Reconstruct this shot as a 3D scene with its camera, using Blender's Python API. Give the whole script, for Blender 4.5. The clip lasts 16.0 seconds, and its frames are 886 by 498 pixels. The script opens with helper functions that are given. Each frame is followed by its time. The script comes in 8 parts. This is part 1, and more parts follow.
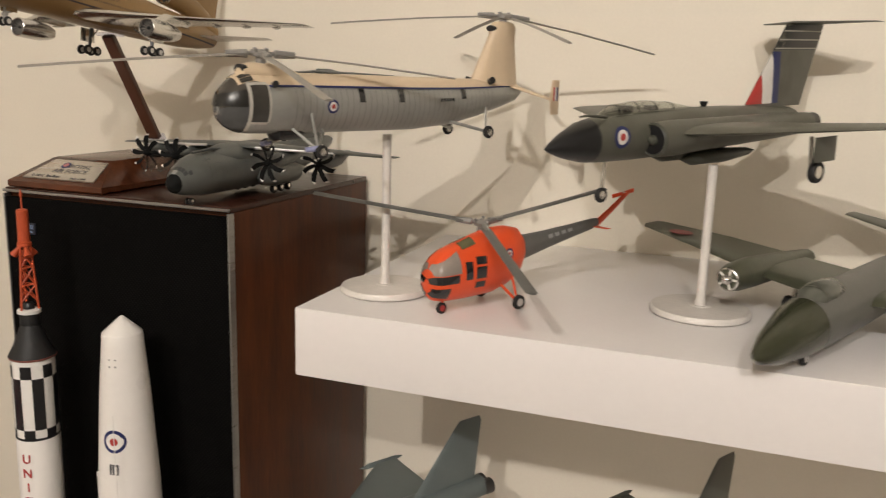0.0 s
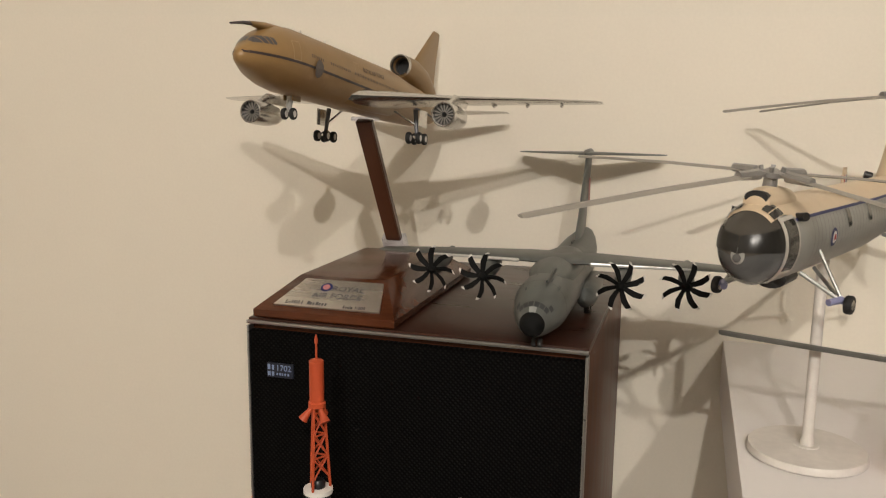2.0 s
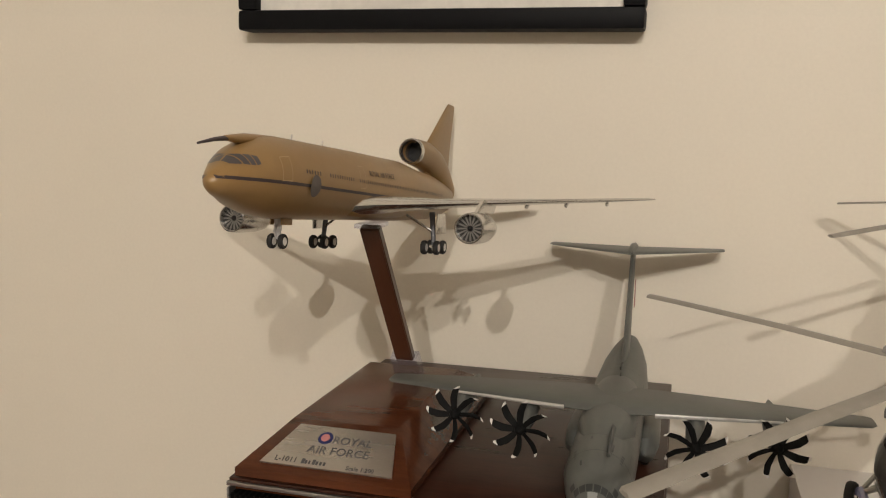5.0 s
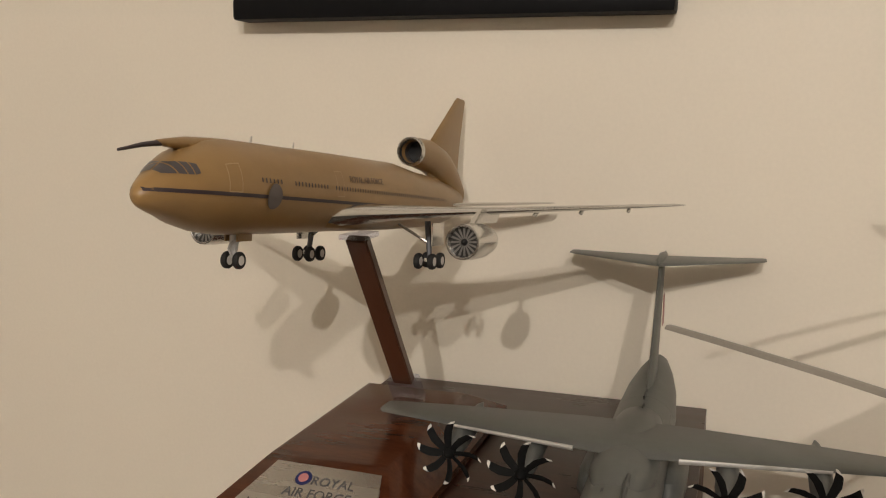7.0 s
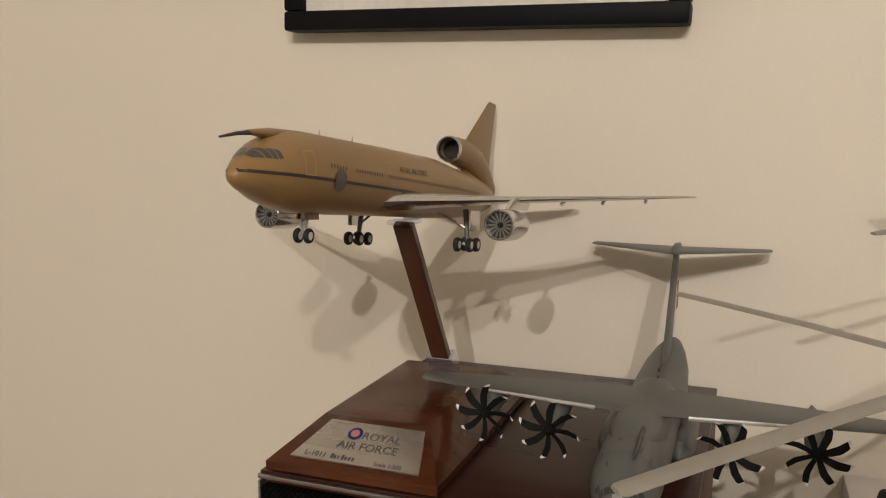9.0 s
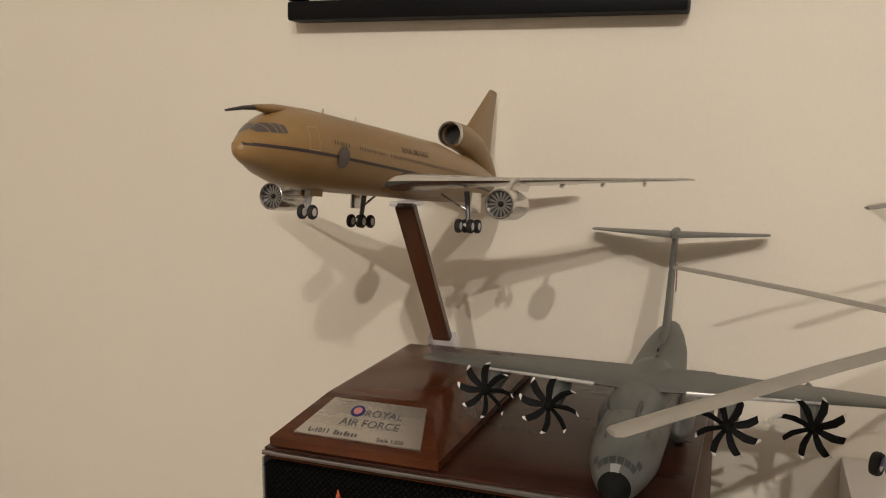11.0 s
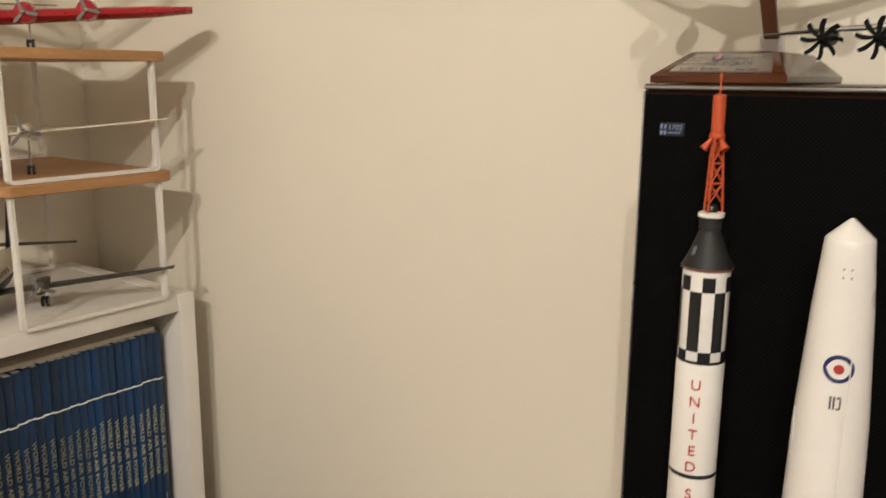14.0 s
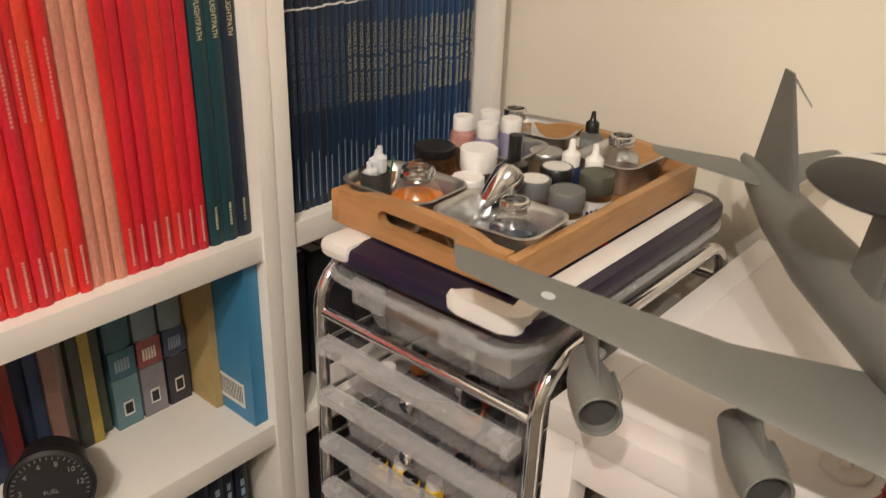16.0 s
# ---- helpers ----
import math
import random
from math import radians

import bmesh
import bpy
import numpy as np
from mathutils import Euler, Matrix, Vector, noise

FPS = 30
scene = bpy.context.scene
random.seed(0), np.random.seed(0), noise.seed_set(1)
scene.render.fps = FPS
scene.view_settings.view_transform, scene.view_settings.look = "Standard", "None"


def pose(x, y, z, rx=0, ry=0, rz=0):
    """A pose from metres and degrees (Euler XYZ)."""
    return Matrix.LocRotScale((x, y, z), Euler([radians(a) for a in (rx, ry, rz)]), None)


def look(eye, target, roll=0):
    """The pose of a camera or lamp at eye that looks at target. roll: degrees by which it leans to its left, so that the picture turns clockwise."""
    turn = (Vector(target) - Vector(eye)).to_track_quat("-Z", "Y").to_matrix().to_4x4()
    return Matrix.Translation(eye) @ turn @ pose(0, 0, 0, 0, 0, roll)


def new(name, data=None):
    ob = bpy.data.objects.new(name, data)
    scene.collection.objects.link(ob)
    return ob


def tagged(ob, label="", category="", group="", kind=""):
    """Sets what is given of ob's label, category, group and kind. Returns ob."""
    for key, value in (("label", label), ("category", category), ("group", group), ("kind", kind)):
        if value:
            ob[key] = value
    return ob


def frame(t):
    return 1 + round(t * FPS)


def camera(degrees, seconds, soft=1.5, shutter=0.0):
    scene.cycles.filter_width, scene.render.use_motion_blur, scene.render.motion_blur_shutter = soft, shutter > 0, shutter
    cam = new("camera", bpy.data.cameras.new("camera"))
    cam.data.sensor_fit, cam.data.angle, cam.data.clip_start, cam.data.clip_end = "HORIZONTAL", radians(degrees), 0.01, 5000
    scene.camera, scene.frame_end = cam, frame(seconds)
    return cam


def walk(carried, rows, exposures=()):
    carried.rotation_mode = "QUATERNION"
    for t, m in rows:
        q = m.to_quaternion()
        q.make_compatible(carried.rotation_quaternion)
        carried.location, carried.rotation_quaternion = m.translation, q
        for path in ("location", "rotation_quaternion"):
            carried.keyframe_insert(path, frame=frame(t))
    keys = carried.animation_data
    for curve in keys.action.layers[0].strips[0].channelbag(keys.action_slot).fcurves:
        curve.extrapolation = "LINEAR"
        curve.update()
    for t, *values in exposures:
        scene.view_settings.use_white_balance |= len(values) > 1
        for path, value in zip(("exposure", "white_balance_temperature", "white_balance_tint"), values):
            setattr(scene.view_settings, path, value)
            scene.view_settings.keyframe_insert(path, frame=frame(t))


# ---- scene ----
cam = camera(56.4, 16.0, soft=1.1, shutter=0.2)
PATH = [
    (0, (0.093, 0.027, 1.538), (-0.569, 1.871, 1.134), 1.7),
    (0.5, (-0.005, 0.025, 1.535), (-0.674, 1.87, 1.153), 1.5),
    (1, (-0.102, 0.045, 1.542), (-0.76, 1.899, 1.179), 1.2),
    (1.5, (-0.147, 0.063, 1.554), (-0.764, 1.934, 1.209), 1.0),
    (2, (-0.176, 0.075, 1.571), (-0.74, 1.964, 1.232), 0.7),
    (2.5, (-0.201, 0.085, 1.587), (-0.713, 1.991, 1.262), 0.5),
    (3, (-0.213, 0.101, 1.599), (-0.686, 2.019, 1.287), 0.4),
    (3.5, (-0.216, 0.105, 1.604), (-0.679, 2.028, 1.305), 0.5),
    (4, (-0.218, 0.115, 1.609), (-0.699, 2.035, 1.322), 0.5),
    (6.5, (-0.212, 0.219, 1.613), (-0.867, 2.083, 1.307), -0.1),
    (7, (-0.21, 0.217, 1.614), (-0.873, 2.079, 1.305), -0.2),
    (7.5, (-0.209, 0.212, 1.612), (-0.88, 2.071, 1.305), -0.1),
    (8, (-0.205, 0.197, 1.614), (-0.889, 2.052, 1.316), -0.0),
    (8.5, (-0.203, 0.181, 1.613), (-0.898, 2.033, 1.323), 0.1),
    (9, (-0.203, 0.17, 1.608), (-0.908, 2.021, 1.326), 0.1),
    (9.5, (-0.204, 0.166, 1.607), (-0.913, 2.015, 1.328), 0.1),
    (10, (-0.207, 0.166, 1.6), (-0.911, 2.018, 1.322), 0.1),
    (12.5, (-0.183, 0.125, 1.596), (-0.964, 1.948, 1.336), -0.3),
    (13, (-0.181, 0.073, 1.57), (-1.071, 1.843, 1.295), -0.4),
    (13.5, (-0.1887, 0.0077, 1.5081), (-1.2090, 1.6983, 1.1912), -0.05),
    (14, (-0.1970, -0.0436, 1.4556), (-1.3410, 1.5444, 1.0438), 0.43),
    (14.5, (-0.2300, -0.0931, 1.3979), (-1.4539, 1.3933, 0.8569), 0.07),
    (15, (-0.2850, -0.1845, 1.3400), (-1.5030, 1.2529, 0.6689), 0.73),
    (15.5, (-0.3303, -0.2965, 1.2823), (-1.5173, 1.1192, 0.5161), 1.33),
    (16, (-0.3722, -0.3629, 1.2135), (-1.5335, 1.0126, 0.3421), 1.91),
]
EXPOSURES = [(0, -0.22, 6350, 11), (1.5, -0.25, 6350, 10), (3.5, -0.33, 6400, 9), (6.5, -0.49, 6500, 11.5), (10, -0.51, 6500, 11.5), (12.5, -0.51, 6500, 11), (13, -0.42, 6500, 10.5),
             (13.5, -0.20, 6500, 8.5), (14, 0.00, 6480, 8), (15, 0.06, 6600, 8), (16, 0.27, 6650, 11)]
walk(cam, [(t, look(eye, target, roll)) for t, eye, target, roll in PATH], EXPOSURES)


# ---- light ----
world = bpy.data.worlds.new("dim_room")
world.use_nodes = True
world.node_tree.nodes["Background"].inputs[0].default_value = (1.0, 0.86, 0.7, 1)
world.node_tree.nodes["Background"].inputs[1].default_value = 0.005
scene.world = world


def bulb(x, y, z, watts, radius):
    d = bpy.data.lights.new("bulb", "POINT")
    d.energy, d.color, d.shadow_soft_size = watts, (1.0, 0.93, 0.83), radius
    new("bulb", d).matrix_world = pose(x, y, z)


bulb(-0.02, -1.40, 2.48, 65, 0.012)
bulb(0.46, -1.40, 2.51, 51, 0.012)


# ---- materials ----
MATS = {}


def mat(name, color, rough=0.5, metal=0.0, vary=0.08, scale=30.0, fine=220.0, bump=0.04, stretch=(1, 1, 1), coat=0.0,
        alpha=1.0, transmission=0.0, second=None, island=0.0):
    """A painted, moulded or grained surface: two scales of variation in colour and gloss, and fine relief."""
    if name in MATS:
        return MATS[name]
    m = bpy.data.materials.new(name)
    m.use_nodes = True
    nt = m.node_tree
    N, L = nt.nodes, nt.links
    b = N["Principled BSDF"]
    co = N.new("ShaderNodeTexCoord")
    mp = N.new("ShaderNodeMapping")
    mp.inputs["Scale"].default_value = stretch
    L.new(co.outputs["Object"], mp.inputs[0])
    n1, n2 = N.new("ShaderNodeTexNoise"), N.new("ShaderNodeTexNoise")
    n1.inputs["Scale"].default_value, n1.inputs["Detail"].default_value = scale, 6
    n2.inputs["Scale"].default_value, n2.inputs["Detail"].default_value = fine, 3
    L.new(mp.outputs[0], n1.inputs["Vector"])
    L.new(mp.outputs[0], n2.inputs["Vector"])
    ramp = N.new("ShaderNodeValToRGB")
    c = Vector(color)
    dark = second if second else tuple(c * (1 - 2 * vary))
    lite = tuple(min(1, v) for v in c * (1 + vary))
    ramp.color_ramp.elements[0].position, ramp.color_ramp.elements[0].color = 0.3, (*dark, 1)
    ramp.color_ramp.elements[1].position, ramp.color_ramp.elements[1].color = 0.68, (*lite, 1)
    mix = N.new("ShaderNodeMath")
    mix.operation = "MULTIPLY_ADD"
    mix.inputs[1].default_value = 0.35
    L.new(n2.outputs["Fac"], mix.inputs[0])
    half = N.new("ShaderNodeMath")
    half.operation = "MULTIPLY"
    half.inputs[1].default_value = 0.65
    L.new(n1.outputs["Fac"], half.inputs[0])
    L.new(half.outputs[0], mix.inputs[2])
    L.new(mix.outputs[0], ramp.inputs[0])
    out = ramp.outputs[0]
    if island:
        info = N.new("ShaderNodeObjectInfo")
        hsv = N.new("ShaderNodeHueSaturation")
        rng = N.new("ShaderNodeMapRange")
        rng.inputs["To Min"].default_value, rng.inputs["To Max"].default_value = 1 - island, 1 + island
        L.new(info.outputs["Random"], rng.inputs["Value"])
        L.new(rng.outputs[0], hsv.inputs["Value"])
        L.new(out, hsv.inputs["Color"])
        out = hsv.outputs[0]
    L.new(out, b.inputs["Base Color"])
    rr = N.new("ShaderNodeMapRange")
    rr.inputs["To Min"].default_value, rr.inputs["To Max"].default_value = max(0.02, rough - 0.08), min(1, rough + 0.08)
    L.new(n1.outputs["Fac"], rr.inputs["Value"])
    L.new(rr.outputs[0], b.inputs["Roughness"])
    b.inputs["Metallic"].default_value = metal
    b.inputs["Coat Weight"].default_value = coat
    b.inputs["Alpha"].default_value = alpha
    b.inputs["Transmission Weight"].default_value = transmission
    if bump:
        bp = N.new("ShaderNodeBump")
        bp.inputs["Strength"].default_value, bp.inputs["Distance"].default_value = bump, 0.0006
        L.new(n2.outputs["Fac"], bp.inputs["Height"])
        L.new(bp.outputs[0], b.inputs["Normal"])
    MATS[name] = m
    return m


def clear(name, color=(1, 1, 1), rough=0.03, ior=1.45, haze=0.0, frosted=True):
    """Thin clear plastic or glass; frosted plastic scatters, glass only reflects."""
    if name in MATS:
        return MATS[name]
    m = bpy.data.materials.new(name)
    m.use_nodes = True
    nt = m.node_tree
    b = nt.nodes["Principled BSDF"]
    b.inputs["Base Color"].default_value = (*color, 1)
    b.inputs["Roughness"].default_value, b.inputs["IOR"].default_value = rough, ior
    if not frosted:
        b = nt.nodes.new("ShaderNodeBsdfGlossy")
        b.inputs["Color"].default_value, b.inputs["Roughness"].default_value = (1, 1, 1, 1), rough
    mixer, tr = nt.nodes.new("ShaderNodeMixShader"), nt.nodes.new("ShaderNodeBsdfTransparent")
    tr.inputs[0].default_value = (*color, 1)
    fr, cube = nt.nodes.new("ShaderNodeLayerWeight"), nt.nodes.new("ShaderNodeMath")
    cube.operation = "POWER"
    cube.inputs[1].default_value = 3.5
    nt.links.new(fr.outputs["Facing"], cube.inputs[0])
    add = nt.nodes.new("ShaderNodeMath")
    add.operation, add.use_clamp = "MULTIPLY_ADD", True
    add.inputs[1].default_value, add.inputs[2].default_value = 0.6, haze + 0.04
    nt.links.new(cube.outputs[0], add.inputs[0])
    nt.links.new(add.outputs[0], mixer.inputs[0])
    nt.links.new(tr.outputs[0], mixer.inputs[1])
    nt.links.new(b.outputs[0], mixer.inputs[2])
    nt.links.new(mixer.outputs[0], nt.nodes["Material Output"].inputs[0])
    MATS[name] = m
    return m


def cloth_mat():
    """Black woven grille cloth: a fine diagonal weave."""
    m = mat("grille_cloth", (0.012, 0.011, 0.011), 0.85, bump=0)
    nt = m.node_tree
    N, L = nt.nodes, nt.links
    b = N["Principled BSDF"]
    co, mp = N.new("ShaderNodeTexCoord"), N.new("ShaderNodeMapping")
    mp.inputs["Rotation"].default_value = (0, radians(45), 0)
    L.new(co.outputs["Object"], mp.inputs[0])
    w1, w2 = N.new("ShaderNodeTexWave"), N.new("ShaderNodeTexWave")
    for w, axis in ((w1, "X"), (w2, "Z")):
        w.wave_type, w.bands_direction = "BANDS", axis
        w.inputs["Scale"].default_value = 155
        L.new(mp.outputs[0], w.inputs["Vector"])
    mul = N.new("ShaderNodeMath")
    mul.operation = "MULTIPLY"
    L.new(w1.outputs["Fac"], mul.inputs[0])
    L.new(w2.outputs["Fac"], mul.inputs[1])
    ramp = N.new("ShaderNodeValToRGB")
    ramp.color_ramp.elements[0].color = (0.0008, 0.0007, 0.0007, 1)
    ramp.color_ramp.elements[1].color = (0.0085, 0.008, 0.0075, 1)
    L.new(mul.outputs[0], ramp.inputs[0])
    L.new(ramp.outputs[0], b.inputs["Base Color"])
    bp = N.new("ShaderNodeBump")
    bp.inputs["Strength"].default_value, bp.inputs["Distance"].default_value = 0.5, 0.0005
    L.new(mul.outputs[0], bp.inputs["Height"])
    L.new(bp.outputs[0], b.inputs["Normal"])
    return m


wall_paint = mat("wall_paint", (0.80, 0.742, 0.636), 0.5, vary=0.025, scale=2.2, fine=420, bump=0.14)
white_foil = mat("white_foil", (0.80, 0.768, 0.758), 0.35, vary=0.015, scale=9, bump=0.02)
case_white = mat("bookcase_white", (0.79, 0.75, 0.70), 0.42, vary=0.02, scale=7, bump=0.03)
carpet = mat("carpet", (0.17, 0.145, 0.12), 0.95, vary=0.2, scale=40, fine=600, bump=0.6)
rosewood = mat("rosewood", (0.090, 0.026, 0.008), 0.42, vary=0.12, scale=14, fine=80, stretch=(5, 5, 0.7), second=(0.042, 0.013, 0.006), coat=0.04)
rosewood_top = mat("rosewood_top", (0.048, 0.017, 0.010), 0.30, vary=0.12, scale=16, fine=90, stretch=(1.2, 8, 8), second=(0.022, 0.008, 0.005), bump=0.01)
mahogany = mat("mahogany", (0.098, 0.030, 0.012), 0.2, vary=0.10, scale=22, fine=160, stretch=(1, 7, 7), second=(0.052, 0.016, 0.007), bump=0.004)
alu = mat("brushed_aluminium", (0.33, 0.325, 0.32), 0.3, metal=0.9, scale=40, stretch=(1, 1, 20), bump=0.02)
plate_metal = mat("plaque_metal", (0.66, 0.62, 0.57), 0.28, metal=0.85, scale=8, fine=400, stretch=(1, 8, 1), bump=0.03)
black_plastic = mat("black_plastic", (0.012, 0.012, 0.013), 0.35)
frame_black = mat("frame_black", (0.006, 0.006, 0.007), 0.5)
paper = mat("paper", (0.8, 0.76, 0.7), 0.7)
chrome = mat("chrome", (0.75, 0.75, 0.76), 0.08, metal=1.0, vary=0.03, bump=0)
silver = mat("model_silver", (0.66, 0.64, 0.61), 0.22, metal=0.95, vary=0.05, scale=60)
cloth = cloth_mat()
cloth.node_tree.nodes["Principled BSDF"].inputs["Specular IOR Level"].default_value = 0.06
frame_black.node_tree.nodes["Principled BSDF"].inputs["Specular IOR Level"].default_value = 0.1
for m in (rosewood_top, mahogany):
    m.node_tree.nodes["Principled BSDF"].inputs["Specular IOR Level"].default_value = 0.25
rosewood.node_tree.nodes["Principled BSDF"].inputs["Specular IOR Level"].default_value = 0.14
white_plastic = mat("white_plastic", (0.78, 0.76, 0.74), 0.35, vary=0.02)
tyre = mat("tyre", (0.014, 0.013, 0.013), 0.7)
bamboo = mat("bamboo", (0.46, 0.25, 0.105), 0.4, vary=0.1, scale=12, fine=60, stretch=(8, 1, 8), second=(0.36, 0.18, 0.07))
bamboo_x = mat("bamboo_cross", (0.46, 0.25, 0.105), 0.4, vary=0.1, scale=12, fine=60, stretch=(1, 8, 8), second=(0.36, 0.18, 0.07))
oak = mat("oak_board", (0.44, 0.235, 0.10), 0.45, vary=0.12, scale=12, fine=60, stretch=(8, 1.2, 8), second=(0.33, 0.16, 0.065))
glass = clear("clear_glass", (0.95, 0.95, 0.94), 0.04, 1.5, 0.06, False)
drawer_clear = clear("frosted_plastic", (0.90, 0.89, 0.90), 0.25, 1.45, 0.02)
lip_clear = clear("frosted_lip", (0.88, 0.87, 0.88), 0.25, 1.45, 0.20)


# ---- mesh helpers ----
def box(bm, lo, hi, bev=0.0):
    r = bmesh.ops.create_cube(bm, size=1.0)
    vs = r["verts"]
    for v in vs:
        v.co = Vector([lo[i] + (v.co[i] + 0.5) * (hi[i] - lo[i]) for i in range(3)])
    if bev:
        es = list({e for v in vs for e in v.link_edges})
        bmesh.ops.bevel(bm, geom=es, offset=bev, segments=2, profile=0.6, affect="EDGES")
    return bm


def rings(bm, rows, caps=True, close=True):
    """Skins rows of points, each a closed ring of the same number of points."""
    made = [[bm.verts.new(p) for p in row] for row in rows]
    n = len(made[0])
    for a, b in zip(made, made[1:]):
        for i in range(n if close else n - 1):
            j = (i + 1) % n
            bm.faces.new((a[i], a[j], b[j], b[i]))
    if caps:
        bm.faces.new(list(reversed(made[0])))
        bm.faces.new(made[-1])
    return bm


def sweep(bm, pts, r, n=10, caps=True):
    """A round bar along points; r is a radius or one for each point."""
    pts = [Vector(p) for p in pts]
    rad = r if isinstance(r, (list, tuple)) else [r] * len(pts)
    rows, side = [], None
    for i, p in enumerate(pts):
        d = (pts[min(i + 1, len(pts) - 1)] - pts[max(i - 1, 0)]).normalized()
        if side is None:
            side = d.orthogonal().normalized()
        side = (side - d * side.dot(d)).normalized()
        up = d.cross(side)
        rows.append([p + (side * math.cos(2 * math.pi * k / n) + up * math.sin(2 * math.pi * k / n)) * rad[i] for k in range(n)])
    return rings(bm, rows, caps)


def lathe(bm, prof, n=28, m=Matrix(), caps=True):
    """A turned body about z: prof is rows of radius, height."""
    return rings(bm, [[m @ Vector((max(r, 1e-5) * math.cos(2 * math.pi * k / n), max(r, 1e-5) * math.sin(2 * math.pi * k / n), z)) for k in range(n)] for r, z in prof], caps)


def aim(p, d):
    """A frame at p whose z runs along d."""
    return Matrix.Translation(p) @ Vector(d).to_track_quat("Z", "Y").to_matrix().to_4x4()


def prism(bm, outline, z0, z1, m=Matrix()):
    """A plate with the given outline in x and y."""
    return rings(bm, [[m @ Vector((x, y, z)) for x, y in outline] for z in (z0, z1)])


def rounded(x0, y0, x1, y1, r, n=5):
    out = []
    for cx, cy, a0 in ((x1 - r, y1 - r, 0), (x0 + r, y1 - r, 90), (x0 + r, y0 + r, 180), (x1 - r, y0 + r, 270)):
        for k in range(n + 1):
            a = radians(a0 + 90 * k / n)
            out.append((cx + r * math.cos(a), cy + r * math.sin(a)))
    return out


def mesh(name, bm, material, smooth=40):
    me = bpy.data.meshes.new(name)
    bmesh.ops.recalc_face_normals(bm, faces=bm.faces[:])
    bm.to_mesh(me)
    bm.free()
    me.materials.append(material)
    if smooth and len(me.polygons):
        me.polygons.foreach_set("use_smooth", [True] * len(me.polygons))
        me.set_sharp_from_angle(angle=radians(smooth))
    return me


def part(name, bm, material, parent=None, label="", smooth=40):
    ob = new(name, mesh(name, bm, material, smooth))
    ob.parent = parent
    return tagged(ob, label)


def thing(name, m, label, category, group="", kind=""):
    ob = new(name)
    ob.empty_display_size = 0.02
    ob.matrix_basis = m
    return tagged(ob, label, category, group, kind)


def solid(name, bm, material, label, category, group="", kind="", m=None):
    ob = part(name, bm, material)
    if m is not None:
        ob.matrix_basis = m
    return tagged(ob, label, category, group, kind)


def lettering(name, text, size, m, material, parent, depth=0.0002, align="LEFT", spacing=1.0):
    cu = bpy.data.curves.new(name, "FONT")
    cu.body, cu.size, cu.extrude, cu.align_x, cu.space_character = text, size, depth, align, spacing
    cu.resolution_u = 3
    tmp = bpy.data.objects.new(name, cu)
    scene.collection.objects.link(tmp)
    me = bpy.data.meshes.new_from_object(tmp.evaluated_get(bpy.context.evaluated_depsgraph_get()))
    bpy.data.objects.remove(tmp)
    me.materials.clear()
    me.materials.append(material)
    ob = new(name, me)
    ob.parent = parent
    ob.matrix_basis = m
    return ob


def B():
    return bmesh.new()


# ---- room ----
WALL_Y, WALL_X = 0.70, -1.43
# unseen closing walls to the east and south, darkened to weaken bounced fill light
far_dimmed = mat("far_wall_dimmed", (0.26, 0.23, 0.19), 0.6, vary=0.03, scale=3)
tagged(part("wall_north", box(B(), (WALL_X - 0.1, WALL_Y, 0), (1.9, WALL_Y + 0.1, 2.62)), wall_paint), "plain unseen wall, darkened to cut bounced light behind the models", "wall", kind="structure")
tagged(part("wall_west", box(B(), (WALL_X - 0.1, -2.6, 0), (WALL_X, WALL_Y, 2.62)), wall_paint), "plain unseen wall, darkened to cut bounced light behind the bookcases", "wall", kind="structure")
tagged(part("wall_east", box(B(), (1.9, -2.6, 0), (2.0, WALL_Y + 0.1, 2.62)), far_dimmed), "plain unseen wall, darkened to cut bounced light", "wall", kind="structure")
tagged(part("wall_south", box(B(), (WALL_X - 0.1, -2.7, 0), (2.0, -2.6, 2.62)), far_dimmed), "plain unseen wall, darkened to cut bounced light", "wall", kind="structure")
tagged(part("floor", box(B(), (WALL_X - 0.1, -2.7, -0.1), (2.0, WALL_Y + 0.1, 0)), carpet), "beige carpeted floor", "floor", kind="structure")
# ceiling is out of view; its grey keeps the bounce from above low
tagged(part("ceiling", box(B(), (WALL_X - 0.1, -2.7, 2.62), (2.0, WALL_Y + 0.1, 2.72)), mat("ceiling_dimmed", (0.55, 0.52, 0.48), 0.8)), "plain unseen ceiling, greyed to cut bounced light", "ceiling", kind="structure")

# ---- shelves on the wall ----
tagged(part("wall_shelf", box(B(), (-0.146, 0.438, 1.3622), (0.95, WALL_Y - 0.0005, 1.404), 0.0012), white_foil), "thick white floating wall shelf with square edges", "shelf", kind="structure")
tagged(part("wall_shelf", box(B(), (-0.4225, 0.3874, 1.046), (0.95, WALL_Y - 0.0005, 1.096), 0.0012), white_foil), "thick white floating wall shelf carrying the loudspeaker", "shelf", kind="structure")

# ---- picture over the models ----
pic = thing("picture_frame", pose(-0.3808, WALL_Y, 1.6735, 0, 1.4, 0), "black picture frame with a cream mount on the wall", "picture")
FW, FH, FT, FD = 0.1358, 0.20, 0.0135, 0.019
for nm, lo, hi in (("rail", (-FW, -FD, 0), (FW, -0.001, FT)), ("rail", (-FW, -FD, FH - FT), (FW, -0.001, FH)),
                   ("stile", (-FW, -FD, FT), (-FW + FT, -0.001, FH - FT)), ("stile", (FW - FT, -FD, FT), (FW, -0.001, FH - FT))):
    part(nm, box(B(), lo, hi, 0.0025), frame_black, pic)
